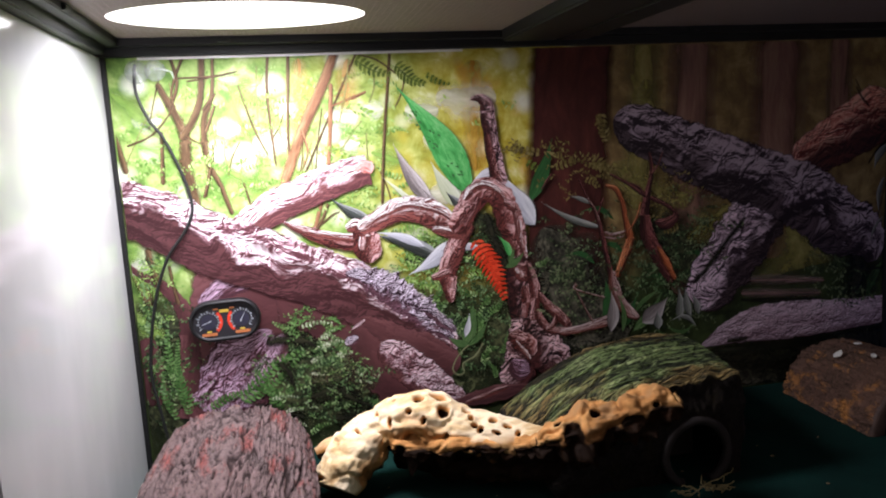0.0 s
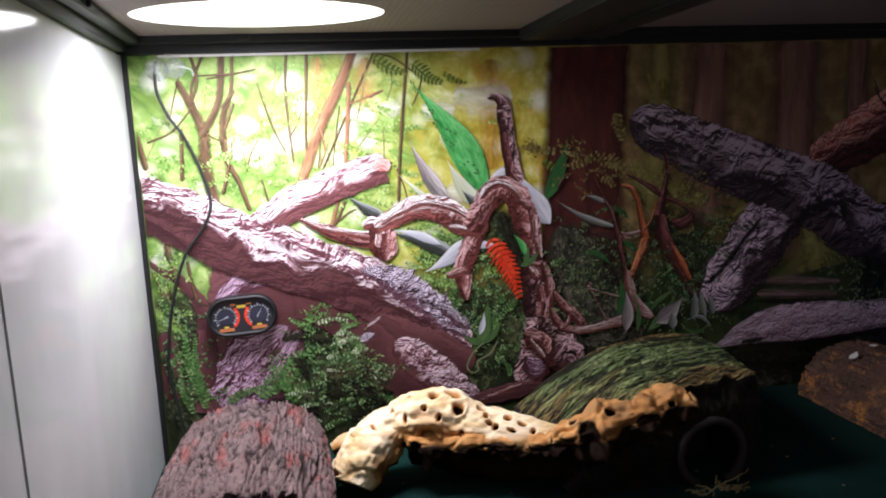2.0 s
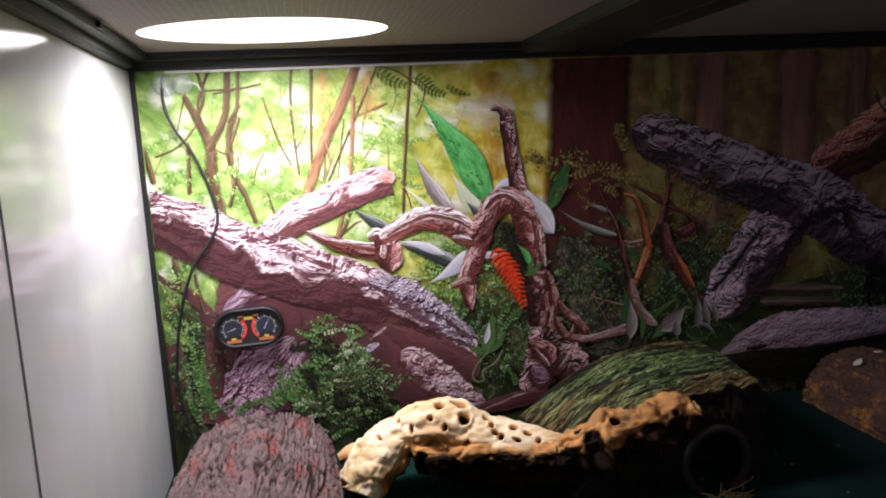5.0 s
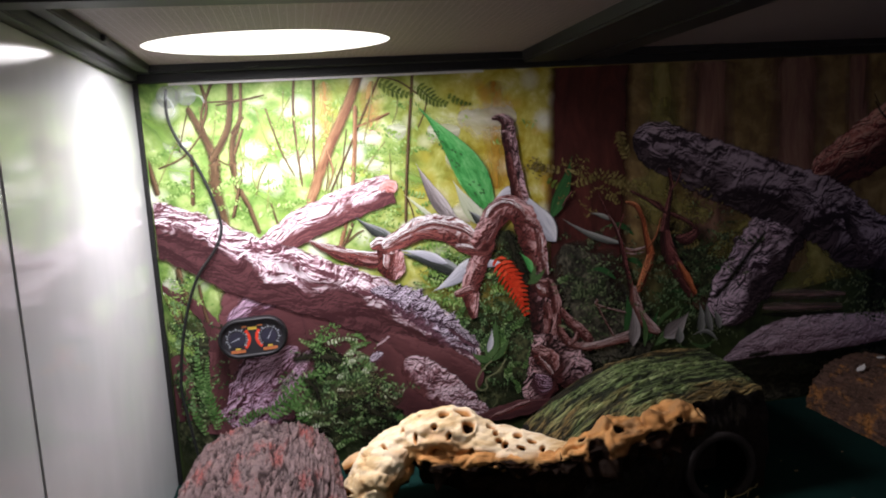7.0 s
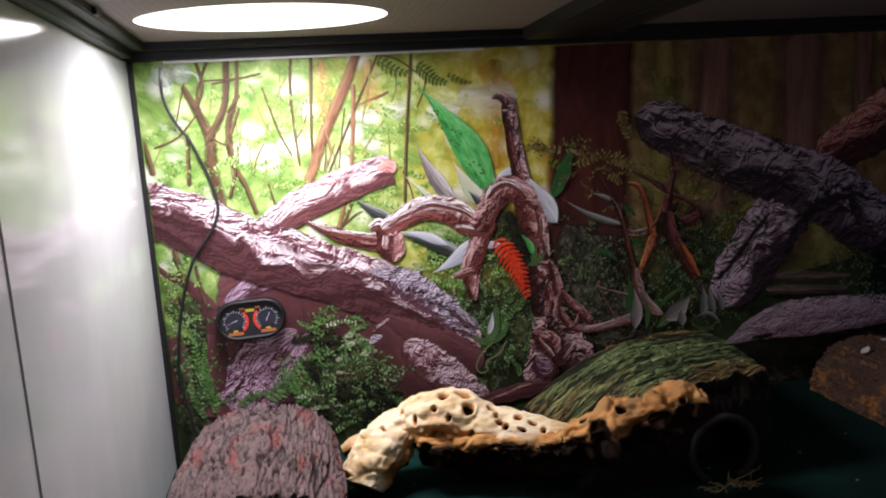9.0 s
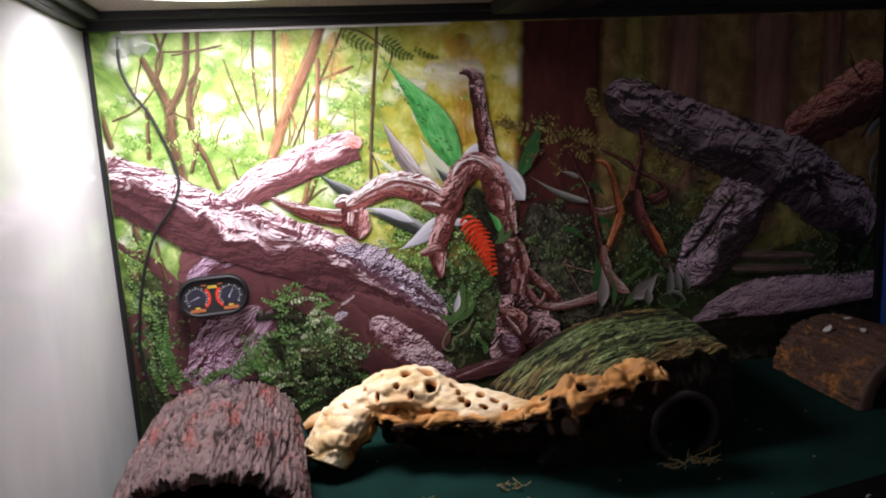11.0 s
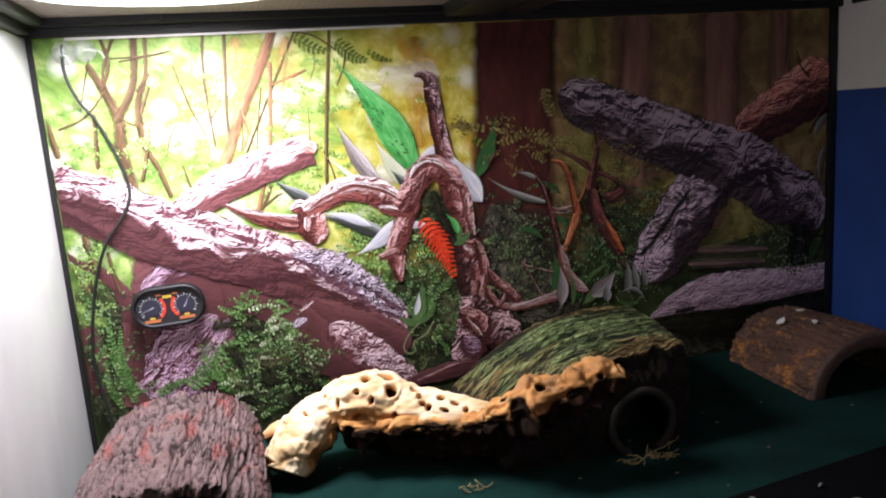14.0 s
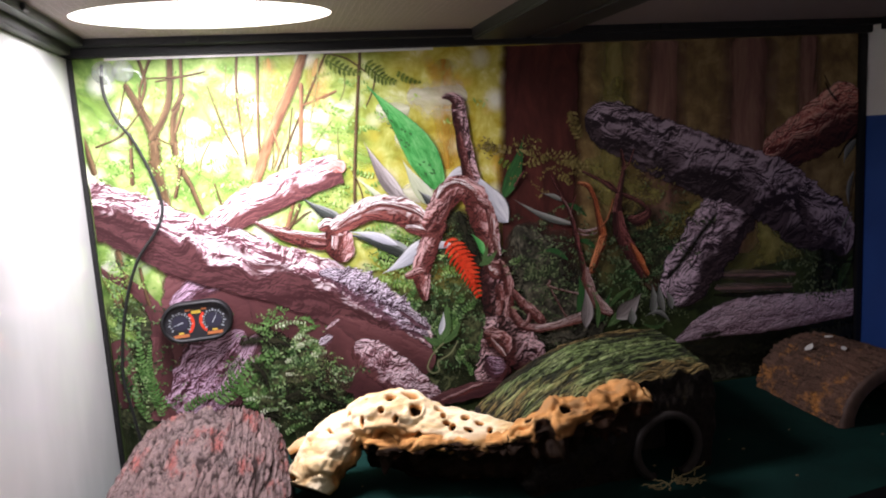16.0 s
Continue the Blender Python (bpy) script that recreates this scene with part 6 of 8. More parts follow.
specks('foliage_specks', 'p_green2', (0.2237, 0.0885), (0.0246, 0.0148), 50, 0.0037)
specks('foliage_specks', 'p_sprig', (0.2346, 0.0709), (0.0186, 0.0099), 14, 0.0037)
stroke('shade', 'p_gap', [(0.3777, 0.2429, 0.0156), (0.3843, 0.2214, 0.0288), (0.3938, 0.1917, 0.0345), (0.3987, 0.1586, 0.0268)], 0.25)
blade('leaf', 'p_leaf_deep', (0.4583, 0.3217), (0.4296, 0.2515), 0.0174, 0.04)
blade('leaf', 'p_leaf_dark', (0.2092, 0.2710), (0.2522, 0.2434), 0.0119, -0.05)
blade('leaf', 'p_leaf_dark', (0.2510, 0.2288), (0.3289, 0.1947), 0.0162, 0.04)
blade('leaf', 'p_leaf_white', (0.2548, 0.2309), (0.3078, 0.2112), 0.0111, 0.05)
blade('leaf', 'p_leaf_white', (0.2881, 0.1817), (0.3386, 0.2160), 0.0190, -0.08)
blade('leaf', 'p_leaf_white', (0.3213, 0.2049), (0.3716, 0.2053), 0.0096, 0.05)
blade('leaf', 'p_leaf_white', (0.3959, 0.2893), (0.4350, 0.2254), 0.0344, -0.06)
blade('leaf', 'p_leaf_white', (0.3574, 0.2708), (0.4035, 0.2850), 0.0194, 0.1)
blade('leaf', 'p_leaf_pale', (0.3192, 0.3030), (0.3548, 0.2486), 0.0176, -0.05)
blade('leaf', 'p_leaf_bright', (0.2860, 0.3833), (0.3632, 0.2610), 0.0371, 0.05)
blade('leaf', 'p_leaf_pale', (0.2644, 0.2909), (0.3045, 0.2538), 0.0055, 0)
blade('leaf', 'p_leaf_grey', (0.2791, 0.3247), (0.3208, 0.2538), 0.0184, -0.04)
blade('leaf', 'p_leaf_grey', (0.3039, 0.2796), (0.3471, 0.2291), 0.0094, 0)
blade('leaf', 'p_leaf_dark', (0.3338, 0.2695), (0.3547, 0.2473), 0.0102, 0)
blade('spot', 'p_leaf_deep', (0.3074, 0.3384), (0.3107, 0.3373), 0.0024, 0.1)
blade('spot', 'p_leaf_deep', (0.3031, 0.3540), (0.3077, 0.3518), 0.0024, 0.1)
blade('spot', 'p_leaf_deep', (0.3358, 0.2973), (0.3396, 0.2959), 0.0025, 0.1)
blade('spot', 'p_leaf_deep', (0.3047, 0.3436), (0.3075, 0.3412), 0.0024, 0.1)
blade('spot', 'p_leaf_deep', (0.3457, 0.2960), (0.3501, 0.2947), 0.0025, 0.1)
blade('spot', 'p_leaf_deep', (0.3179, 0.3366), (0.3220, 0.3342), 0.0025, 0.1)
blade('spot', 'p_leaf_deep', (0.3410, 0.2876), (0.3449, 0.2855), 0.0025, 0.1)
blade('spot', 'p_leaf_deep', (0.3213, 0.3173), (0.3249, 0.3163), 0.0025, 0.1)
blade('spot', 'p_leaf_deep', (0.3509, 0.2872), (0.3547, 0.2858), 0.0025, 0.1)
blade('spot', 'p_leaf_deep', (0.3471, 0.2879), (0.3517, 0.2854), 0.0025, 0.1)
blade('spot', 'p_leaf_deep', (0.3248, 0.3191), (0.3287, 0.3175), 0.0025, 0.1)
blade('spot', 'p_leaf_deep', (0.3065, 0.3459), (0.3109, 0.3450), 0.0024, 0.1)
blade('spot', 'p_leaf_deep', (0.3043, 0.3568), (0.3073, 0.3552), 0.0024, 0.1)
blade('spot', 'p_leaf_deep', (0.3219, 0.3215), (0.3268, 0.3202), 0.0025, 0.1)
blade('spot', 'p_leaf_deep', (0.3170, 0.3249), (0.3209, 0.3236), 0.0025, 0.1)
blade('spot', 'p_leaf_deep', (0.3219, 0.3340), (0.3250, 0.3322), 0.0025, 0.1)
blade('spot', 'p_leaf_deep', (0.3426, 0.2858), (0.3452, 0.2846), 0.0025, 0.1)
blade('spot', 'p_leaf_deep', (0.3405, 0.3000), (0.3435, 0.2986), 0.0025, 0.1)
blade('spot', 'p_leaf_deep', (0.3091, 0.3456), (0.3115, 0.3437), 0.0024, 0.1)
blade('spot', 'p_leaf_deep', (0.3500, 0.2910), (0.3543, 0.2884), 0.0025, 0.1)
blade('spot', 'p_leaf_deep', (0.2999, 0.3572), (0.3045, 0.3550), 0.0024, 0.1)
blade('spot', 'p_leaf_deep', (0.3275, 0.3313), (0.3314, 0.3290), 0.0025, 0.1)
stroke('root', 'p_sinew_red', [(0.1740, 0.2428, 0.0092), (0.1883, 0.2344, 0.0140), (0.2140, 0.2248, 0.0178), (0.2466, 0.2194, 0.0169)], 0.12)
stroke('root', 'p_sinew', [(0.1596, 0.2488, 0.0034), (0.1772, 0.2401, 0.0092), (0.2028, 0.2319, 0.0094), (0.2380, 0.2250, 0.0108)], 0.12)
stroke('root', 'p_sinew_red', [(0.2333, 0.2407, 0.0155), (0.2426, 0.2295, 0.0289), (0.2461, 0.2132, 0.0315), (0.2473, 0.1983, 0.0207)], 0.1)
stroke('root', 'p_sinew', [(0.2239, 0.2361, 0.0095), (0.2350, 0.2400, 0.0155), (0.2426, 0.2295, 0.0132), (0.2400, 0.2126, 0.0109)], 0.15)
stroke('root', 'p_sinew', [(0.2370, 0.2349, 0.0156), (0.2595, 0.2446, 0.0230), (0.2828, 0.2531, 0.0282), (0.3105, 0.2496, 0.0312), (0.3334, 0.2340, 0.0305), (0.3518, 0.2224, 0.0219)], 0.08)
stroke('strand', 'p_sinew', [(0.2433, 0.2380, 0.0048), (0.2673, 0.2507, 0.0073), (0.2937, 0.2584, 0.0080), (0.3206, 0.2513, 0.0075), (0.3400, 0.2385, 0.0051)], 0.15)
stroke('root', 'p_sinew_red', [(0.3495, 0.2264, 0.0231), (0.3418, 0.2055, 0.0244), (0.3326, 0.1835, 0.0231), (0.3326, 0.1630, 0.0180), (0.3341, 0.1461, 0.0091)], 0.1)
stroke('root', 'p_sinew_red', [(0.3337, 0.1809, 0.0090), (0.3233, 0.1781, 0.0102), (0.3129, 0.1753, 0.0064)], 0.12)
stroke('root', 'p_sinew', [(0.3166, 0.2292, 0.0063), (0.3310, 0.2267, 0.0127), (0.3500, 0.2244, 0.0193), (0.3615, 0.2329, 0.0155)], 0.14)
stroke('root', 'p_sinew_dark', [(0.3665, 0.3668, 0.0025), (0.3761, 0.3676, 0.0101), (0.3839, 0.3612, 0.0159), (0.3850, 0.3460, 0.0172), (0.3877, 0.3275, 0.0180), (0.3894, 0.3108, 0.0187), (0.3922, 0.2920, 0.0201), (0.3962, 0.2705, 0.0235)], 0.08)
stroke('strand', 'p_sinew_red', [(0.3840, 0.3295, 0.0051), (0.3868, 0.3109, 0.0077), (0.3907, 0.2896, 0.0084), (0.3961, 0.2680, 0.0091)], 0.15)
stroke('root', 'p_sinew_red', [(0.3416, 0.2233, 0.0217), (0.3530, 0.2412, 0.0269), (0.3658, 0.2608, 0.0308), (0.3804, 0.2679, 0.0311), (0.3968, 0.2578, 0.0301), (0.4048, 0.2356, 0.0330), (0.4097, 0.2147, 0.0293), (0.4132, 0.1924, 0.0201)], 0.09)
stroke('strand', 'p_sinew', [(0.3541, 0.2586, 0.0077), (0.3624, 0.2692, 0.0128), (0.3769, 0.2744, 0.0103), (0.3921, 0.2670, 0.0078), (0.4018, 0.2537, 0.0053)], 0.2)
stroke('strand', 'p_sinew_red', [(0.3536, 0.2304, 0.0064), (0.3650, 0.2477, 0.0103), (0.3710, 0.2611, 0.0090)], 0.2)
stroke('strand', 'p_sinew', [(0.4084, 0.2531, 0.0053), (0.4139, 0.2323, 0.0080), (0.4168, 0.2115, 0.0094), (0.4224, 0.1876, 0.0081)], 0.18)
stroke('knot', 'p_sinew_red', [(0.3992, 0.2539, 0.0066), (0.4082, 0.2494, 0.0119), (0.4145, 0.2438, 0.0053)], 0.15)
stroke('root', 'p_sinew_dark', [(0.4145, 0.1923, 0.0201), (0.4147, 0.1701, 0.0337), (0.4174, 0.1434, 0.0366), (0.4188, 0.1167, 0.0369), (0.4161, 0.0901, 0.0412), (0.4091, 0.0605, 0.0440), (0.4038, 0.0373, 0.0414)], 0.08)
stroke('knot', 'p_sinew_red', [(0.4065, 0.1800, 0.0094), (0.4176, 0.1737, 0.0229), (0.4295, 0.1672, 0.0163)], 0.15)
stroke('knot', 'p_sinew', [(0.4084, 0.1772, 0.0040), (0.4134, 0.1715, 0.0101), (0.4186, 0.1657, 0.0054)], 0.2)
stroke('strand', 'p_sinew_red', [(0.4234, 0.1823, 0.0095), (0.4305, 0.1605, 0.0136), (0.4320, 0.1352, 0.0123), (0.4283, 0.1155, 0.0082)], 0.15)
stroke('strand', 'p_sinew_red', [(0.4194, 0.1564, 0.0081), (0.4211, 0.1364, 0.0123), (0.4189, 0.1193, 0.0082)], 0.15)
stroke('root', 'p_sinew_dark', [(0.4270, 0.1157, 0.0275), (0.4361, 0.0910, 0.0430), (0.4490, 0.0689, 0.0491), (0.4551, 0.0474, 0.0283)], 0.1)
stroke('root', 'p_sinew_red', [(0.4367, 0.1466, 0.0069), (0.4483, 0.1293, 0.0118), (0.4616, 0.1171, 0.0133), (0.4736, 0.1021, 0.0099)], 0.1)
stroke('root', 'p_sinew_red', [(0.4344, 0.1282, 0.0082), (0.4392, 0.1129, 0.0111), (0.4505, 0.1021, 0.0105), (0.4748, 0.0978, 0.0099)], 0.1)
stroke('strand', 'p_sinew_red', [(0.4561, 0.1177, 0.0056), (0.4529, 0.1086, 0.0070), (0.4443, 0.1029, 0.0056)], 0.15)
stroke('root', 'p_twig_pink', [(0.4608, 0.0982, 0.0070), (0.4855, 0.0993, 0.0100), (0.5092, 0.1033, 0.0130), (0.5281, 0.1080, 0.0160)], 0.08)
stroke('knot', 'p_sinew_red', [(0.3990, 0.1023, 0.0136), (0.4096, 0.0963, 0.0232), (0.4227, 0.0859, 0.0207), (0.4263, 0.0739, 0.0097)], 0.14)
stroke('knot', 'p_bole', [(0.4015, 0.0717, 0.0123), (0.4091, 0.0605, 0.0275), (0.4226, 0.0553, 0.0222)], 0.14)
stroke('strand', 'p_sinew', [(0.4067, 0.0940, 0.0034), (0.4143, 0.0822, 0.0069), (0.4234, 0.0702, 0.0055)], 0.2)
stroke('root', 'p_gloom', [(0.3289, 0.0263, 0.0106), (0.3613, 0.0324, 0.0202), (0.3955, 0.0357, 0.0192), (0.4231, 0.0373, 0.0098)], 0.14)
stroke('strand', 'p_sinew_red', [(0.3443, 0.0281, 0.0040), (0.3716, 0.0350, 0.0068), (0.3958, 0.0412, 0.0055)], 0.2)
frond('fern', 'p_red', (0.3630, 0.2150), (0.3958, 0.1418), 0.0395, 14, 0.06)
frond('fern', 'p_red', (0.3666, 0.2096), (0.3924, 0.1540), 0.0198, 10, 0.05)
blade('leaf', 'p_leaf_bright', (0.3906, 0.2164), (0.4051, 0.1906), 0.0086, 0.1)
blade('leaf', 'p_leaf_mid', (0.4215, 0.1968), (0.3978, 0.1796), 0.0080, 0.1)
blade('leaf', 'p_leaf_mid', (0.4097, 0.2031), (0.4032, 0.1804), 0.0060, 0)
blade('leaf', 'p_leaf_mid', (0.3587, 0.1433), (0.3466, 0.0961), 0.0158, 0.06)
blade('leaf', 'p_leaf_white', (0.3540, 0.1321), (0.3478, 0.1052), 0.0079, 0.04)
blade('leaf', 'p_leaf_mid', (0.3277, 0.1077), (0.3531, 0.0953), 0.0092, -0.1)
blade('leaf', 'p_leaf_mid', (0.3746, 0.1218), (0.3504, 0.0943), 0.0080, 0.1)
stroke('vine', 'p_vine', [(0.3684, 0.0961, 0.0016), (0.3590, 0.0826, 0.0016), (0.3439, 0.0746, 0.0016), (0.3446, 0.0644, 0.0016), (0.3365, 0.0622, 0.0016), (0.3318, 0.0708, 0.0016), (0.3393, 0.0851, 0.0016), (0.3518, 0.0955, 0.0016)], 0.02)
stroke('far_light', 'p_olive_blur', [(0.7587, 0.2028, 0.0242), (0.7710, 0.1734, 0.0978), (0.7754, 0.1442, 0.1232)], 0.2)
stroke('path', 'p_step', [(0.7008, 0.1367, 0.0111), (0.7470, 0.1334, 0.0162), (0.8127, 0.1267, 0.0084)], 0.1)
stroke('path', 'p_step', [(0.6961, 0.1215, 0.0111), (0.7471, 0.1168, 0.0163), (0.8088, 0.1117, 0.0101)], 0.1)
stroke('shade', 'p_gap', [(0.6952, 0.1131, 0.0040), (0.7391, 0.1083, 0.0073), (0.8131, 0.1024, 0.0042)], 0.1)
stroke('shade', 'p_gap', [(0.8452, 0.1775, 0.0169), (0.8613, 0.1394, 0.0601), (0.8555, 0.0993, 0.0604)], 0.3)
stroke('log', 'p_red_log', [(0.7661, 0.2740, 0.0462), (0.8100, 0.2920, 0.0618), (0.8546, 0.3145, 0.0729), (0.9082, 0.3383, 0.0813)], 0.05)
stroke('twig', 'p_gap', [(0.8509, 0.3635, 0.0033), (0.8595, 0.3495, 0.0041), (0.8705, 0.3386, 0.0033)], 0.05)
stroke('log', 'p_dusk_limb', [(0.7449, 0.2458, 0.0761), (0.7213, 0.2199, 0.0819), (0.6916, 0.1806, 0.0828), (0.6619, 0.1435, 0.0759), (0.6415, 0.1062, 0.0510)], 0.08)
stroke('shade', 'p_gap', [(0.7010, 0.2146, 0.0062), (0.6746, 0.1856, 0.0101), (0.6466, 0.1535, 0.0092), (0.6312, 0.1397, 0.0046)], 0.3)
stroke('log', 'p_dusk_log', [(0.5326, 0.3385, 0.0278), (0.5534, 0.3304, 0.0549), (0.5921, 0.3128, 0.0635), (0.6357, 0.2931, 0.0712), (0.6843, 0.2726, 0.0764), (0.7385, 0.2532, 0.0773), (0.7882, 0.2279, 0.0846), (0.8324, 0.1931, 0.0837), (0.8557, 0.1605, 0.0597)], 0.07)
stroke('log', 'p_dusk_log', [(0.8110, 0.2304, 0.0247), (0.8447, 0.2028, 0.0589), (0.8724, 0.1751, 0.0600), (0.8843, 0.1446, 0.0260)], 0.2)
stroke('ledge', 'p_gap', [(0.6477, 0.0482, 0.0110), (0.6990, 0.0387, 0.0403), (0.7723, 0.0367, 0.0620), (0.8568, 0.0442, 0.0785), (0.9181, 0.0428, 0.0899)], 0.05)
stroke('ledge', 'p_slab', [(0.6424, 0.0604, 0.0047), (0.6714, 0.0712, 0.0269), (0.7110, 0.0803, 0.0451), (0.7637, 0.0807, 0.0512), (0.8304, 0.0797, 0.0444), (0.9124, 0.0817, 0.0356)], 0.05)
stroke('shade', 'p_gap', [(0.6769, 0.0633, 0.0079), (0.6911, 0.0630, 0.0112), (0.7054, 0.0642, 0.0064)], 0.3)
blade('leaf', 'p_leaf_dim', (0.8802, 0.2610), (0.8979, 0.2911), 0.0136, 0.1)
blade('leaf', 'p_leaf_dim', (0.8903, 0.2042), (0.8957, 0.2514), 0.0086, 0.1)
blade('leaf', 'p_leaf_dim', (0.8777, 0.1673), (0.8956, 0.2008), 0.0043, 0.1)
stroke('twig', 'p_gap', [(0.8715, 0.2686, 0.0034), (0.8845, 0.2855, 0.0042), (0.9010, 0.2980, 0.0034)], 0.05)
specks('foliage_specks', 'p_green_dark', (0.8294, 0.1279), (0.0339, 0.0339), 160, 0.0059)
specks('foliage_specks', 'p_green_dark', (0.6383, 0.2163), (0.0377, 0.0452), 160, 0.0053)
specks('foliage_specks', 'p_fern_olive', (0.5872, 0.2539), (0.0437, 0.0364), 160, 0.0044)
frond('fern', 'p_frond_gold', (0.5262, 0.3127), (0.5121, 0.3452), 0.0207, 8, 0)
frond('fern', 'p_frond_gold', (0.5379, 0.2823), (0.5103, 0.2944), 0.0112, 6, 0.12)
frond('fern', 'p_frond_gold', (0.5170, 0.2863), (0.4864, 0.2985), 0.0097, 6, 0.12)
specks('foliage_specks', 'p_frond_gold', (0.5001, 0.2976), (0.0275, 0.0096), 40, 0.0055)
specks('foliage_specks', 'p_frond_gold', (0.4596, 0.3065), (0.0242, 0.0094), 34, 0.0054)
specks('foliage_specks', 'p_frond_gold', (0.4177, 0.3041), (0.0171, 0.0157), 34, 0.0046)
specks('foliage_specks', 'p_fern_olive', (0.4820, 0.2745), (0.0411, 0.0205), 60, 0.0048)
frond('fern', 'p_frond_gold', (0.5342, 0.2774), (0.5131, 0.2762), 0.0140, 6, 0.1)
blade('leaf', 'p_leaf_dim', (0.4417, 0.2518), (0.5174, 0.2157), 0.0090, -0.06)
blade('leaf', 'p_leaf_dim', (0.4757, 0.2550), (0.5016, 0.2446), 0.0062, 0.05)
stroke('twig', 'p_twig_maroon', [(0.4875, 0.2754, 0.0021), (0.4990, 0.2507, 0.0028), (0.5101, 0.2282, 0.0049), (0.5168, 0.1999, 0.0071), (0.5217, 0.1760, 0.0071), (0.5267, 0.1553, 0.0086)], 0.1)
stroke('twig', 'p_twig_maroon', [(0.4436, 0.2645, 0.0020), (0.4515, 0.2754, 0.0027), (0.4565, 0.2814, 0.0020)], 0.1)
stroke('twig', 'p_twig_orange', [(0.5204, 0.2640, 0.0035), (0.5329, 0.2592, 0.0064), (0.5409, 0.2429, 0.0064), (0.5459, 0.2186, 0.0079), (0.5496, 0.1983, 0.0123), (0.5418, 0.1775, 0.0108), (0.5325, 0.1567, 0.0101)], 0.12)
stroke('twig', 'p_twig_pink', [(0.5271, 0.1654, 0.0065), (0.5287, 0.1476, 0.0137), (0.5360, 0.1277, 0.0145), (0.5486, 0.1125, 0.0147), (0.5602, 0.1057, 0.0059)], 0.08)
stroke('twig', 'p_twig_pink', [(0.5186, 0.2103, 0.0028), (0.5284, 0.2068, 0.0043), (0.5442, 0.2094, 0.0036)], 0.1)
stroke('twig', 'p_twig_pink', [(0.5184, 0.2051, 0.0021), (0.5297, 0.2027, 0.0029), (0.5426, 0.2042, 0.0022)], 0.1)
stroke('twig', 'p_twig_maroon', [(0.5264, 0.2766, 0.0028), (0.5480, 0.2647, 0.0043), (0.5690, 0.2500, 0.0058), (0.5927, 0.2388, 0.0051), (0.6072, 0.2283, 0.0037)], 0.1)
stroke('twig', 'p_twig_maroon', [(0.5753, 0.2994, 0.0036), (0.5783, 0.2770, 0.0058), (0.5727, 0.2510, 0.0087), (0.5692, 0.2274, 0.0130), (0.5729, 0.2016, 0.0183), (0.5869, 0.1731, 0.0192), (0.6027, 0.1440, 0.0098)], 0.1)
stroke('twig', 'p_twig_maroon', [(0.5820, 0.2183, 0.0059), (0.5952, 0.2145, 0.0147), (0.6071, 0.2202, 0.0119), (0.6087, 0.2282, 0.0052)], 0.12)
stroke('twig', 'p_twig_orange', [(0.5843, 0.1884, 0.0037), (0.5957, 0.1689, 0.0104), (0.6072, 0.1463, 0.0060)], 0.15)
stroke('twig', 'p_twig_pink', [(0.4783, 0.1482, 0.0028), (0.4942, 0.1418, 0.0021), (0.5174, 0.1339, 0.0022)], 0.06)
stroke('twig', 'p_twig_pink', [(0.4823, 0.1444, 0.0021), (0.4928, 0.1230, 0.0021), (0.5021, 0.1055, 0.0029)], 0.06)
blade('leaf', 'p_leaf_grey', (0.5249, 0.1419), (0.5247, 0.0918), 0.0174, 0.05)
blade('leaf', 'p_leaf_mid', (0.5333, 0.1362), (0.5392, 0.0901), 0.0066, 0.1)
blade('leaf', 'p_leaf_mid', (0.5905, 0.1342), (0.5524, 0.0899), 0.0126, 0.08)
blade('leaf', 'p_leaf_grey', (0.5978, 0.1265), (0.5644, 0.0982), 0.0254, 0.05)
blade('leaf', 'p_leaf_dim', (0.5841, 0.1113), (0.5850, 0.0888), 0.0135, 0)
blade('leaf', 'p_leaf_dim', (0.6115, 0.1376), (0.6123, 0.0968), 0.0137, 0.05)
blade('leaf', 'p_leaf_dim', (0.6206, 0.1380), (0.6276, 0.0993), 0.0114, -0.05)
blade('leaf', 'p_leaf_dim', (0.5987, 0.0956), (0.6351, 0.0871), 0.0069, 0.25)
blade('leaf', 'p_leaf_dim', (0.6295, 0.1273), (0.6383, 0.1016), 0.0107, 0.05)
stroke('twig', 'p_twig_maroon', [(0.5101, 0.2282, 0.0021), (0.5140, 0.2397, 0.0021), (0.5178, 0.2499, 0.0014)], 0.1)
stroke('twig', 'p_twig_maroon', [(0.5711, 0.2472, 0.0036), (0.5614, 0.2598, 0.0029), (0.5487, 0.2659, 0.0014)], 0.1)
stroke('twig', 'p_twig_orange', [(0.5471, 0.2092, 0.0036), (0.5575, 0.2217, 0.0029), (0.5645, 0.2424, 0.0022)], 0.1)
stroke('twig', 'p_twig_maroon', [(0.5783, 0.2744, 0.0029), (0.5864, 0.2837, 0.0022), (0.5926, 0.2984, 0.0014)], 0.1)
stroke('twig', 'p_twig_pink', [(0.4983, 0.2507, 0.0014), (0.5069, 0.2390, 0.0021), (0.5120, 0.2241, 0.0028)], 0.1)
stroke('strand', 'p_twig_pink', [(0.4783, 0.1482, 0.0035), (0.4812, 0.1513, 0.0035), (0.4800, 0.1547, 0.0021)], 0.1)
specks('foliage_specks', 'p_green_dark', (0.5488, 0.1700), (0.0363, 0.0290), 120, 0.0044)
specks('foliage_specks', 'p_green', (0.5699, 0.1406), (0.0369, 0.0177), 80, 0.0044)
specks('foliage_specks', 'p_green_dark', (0.4709, 0.1710), (0.0347, 0.0417), 120, 0.0042)


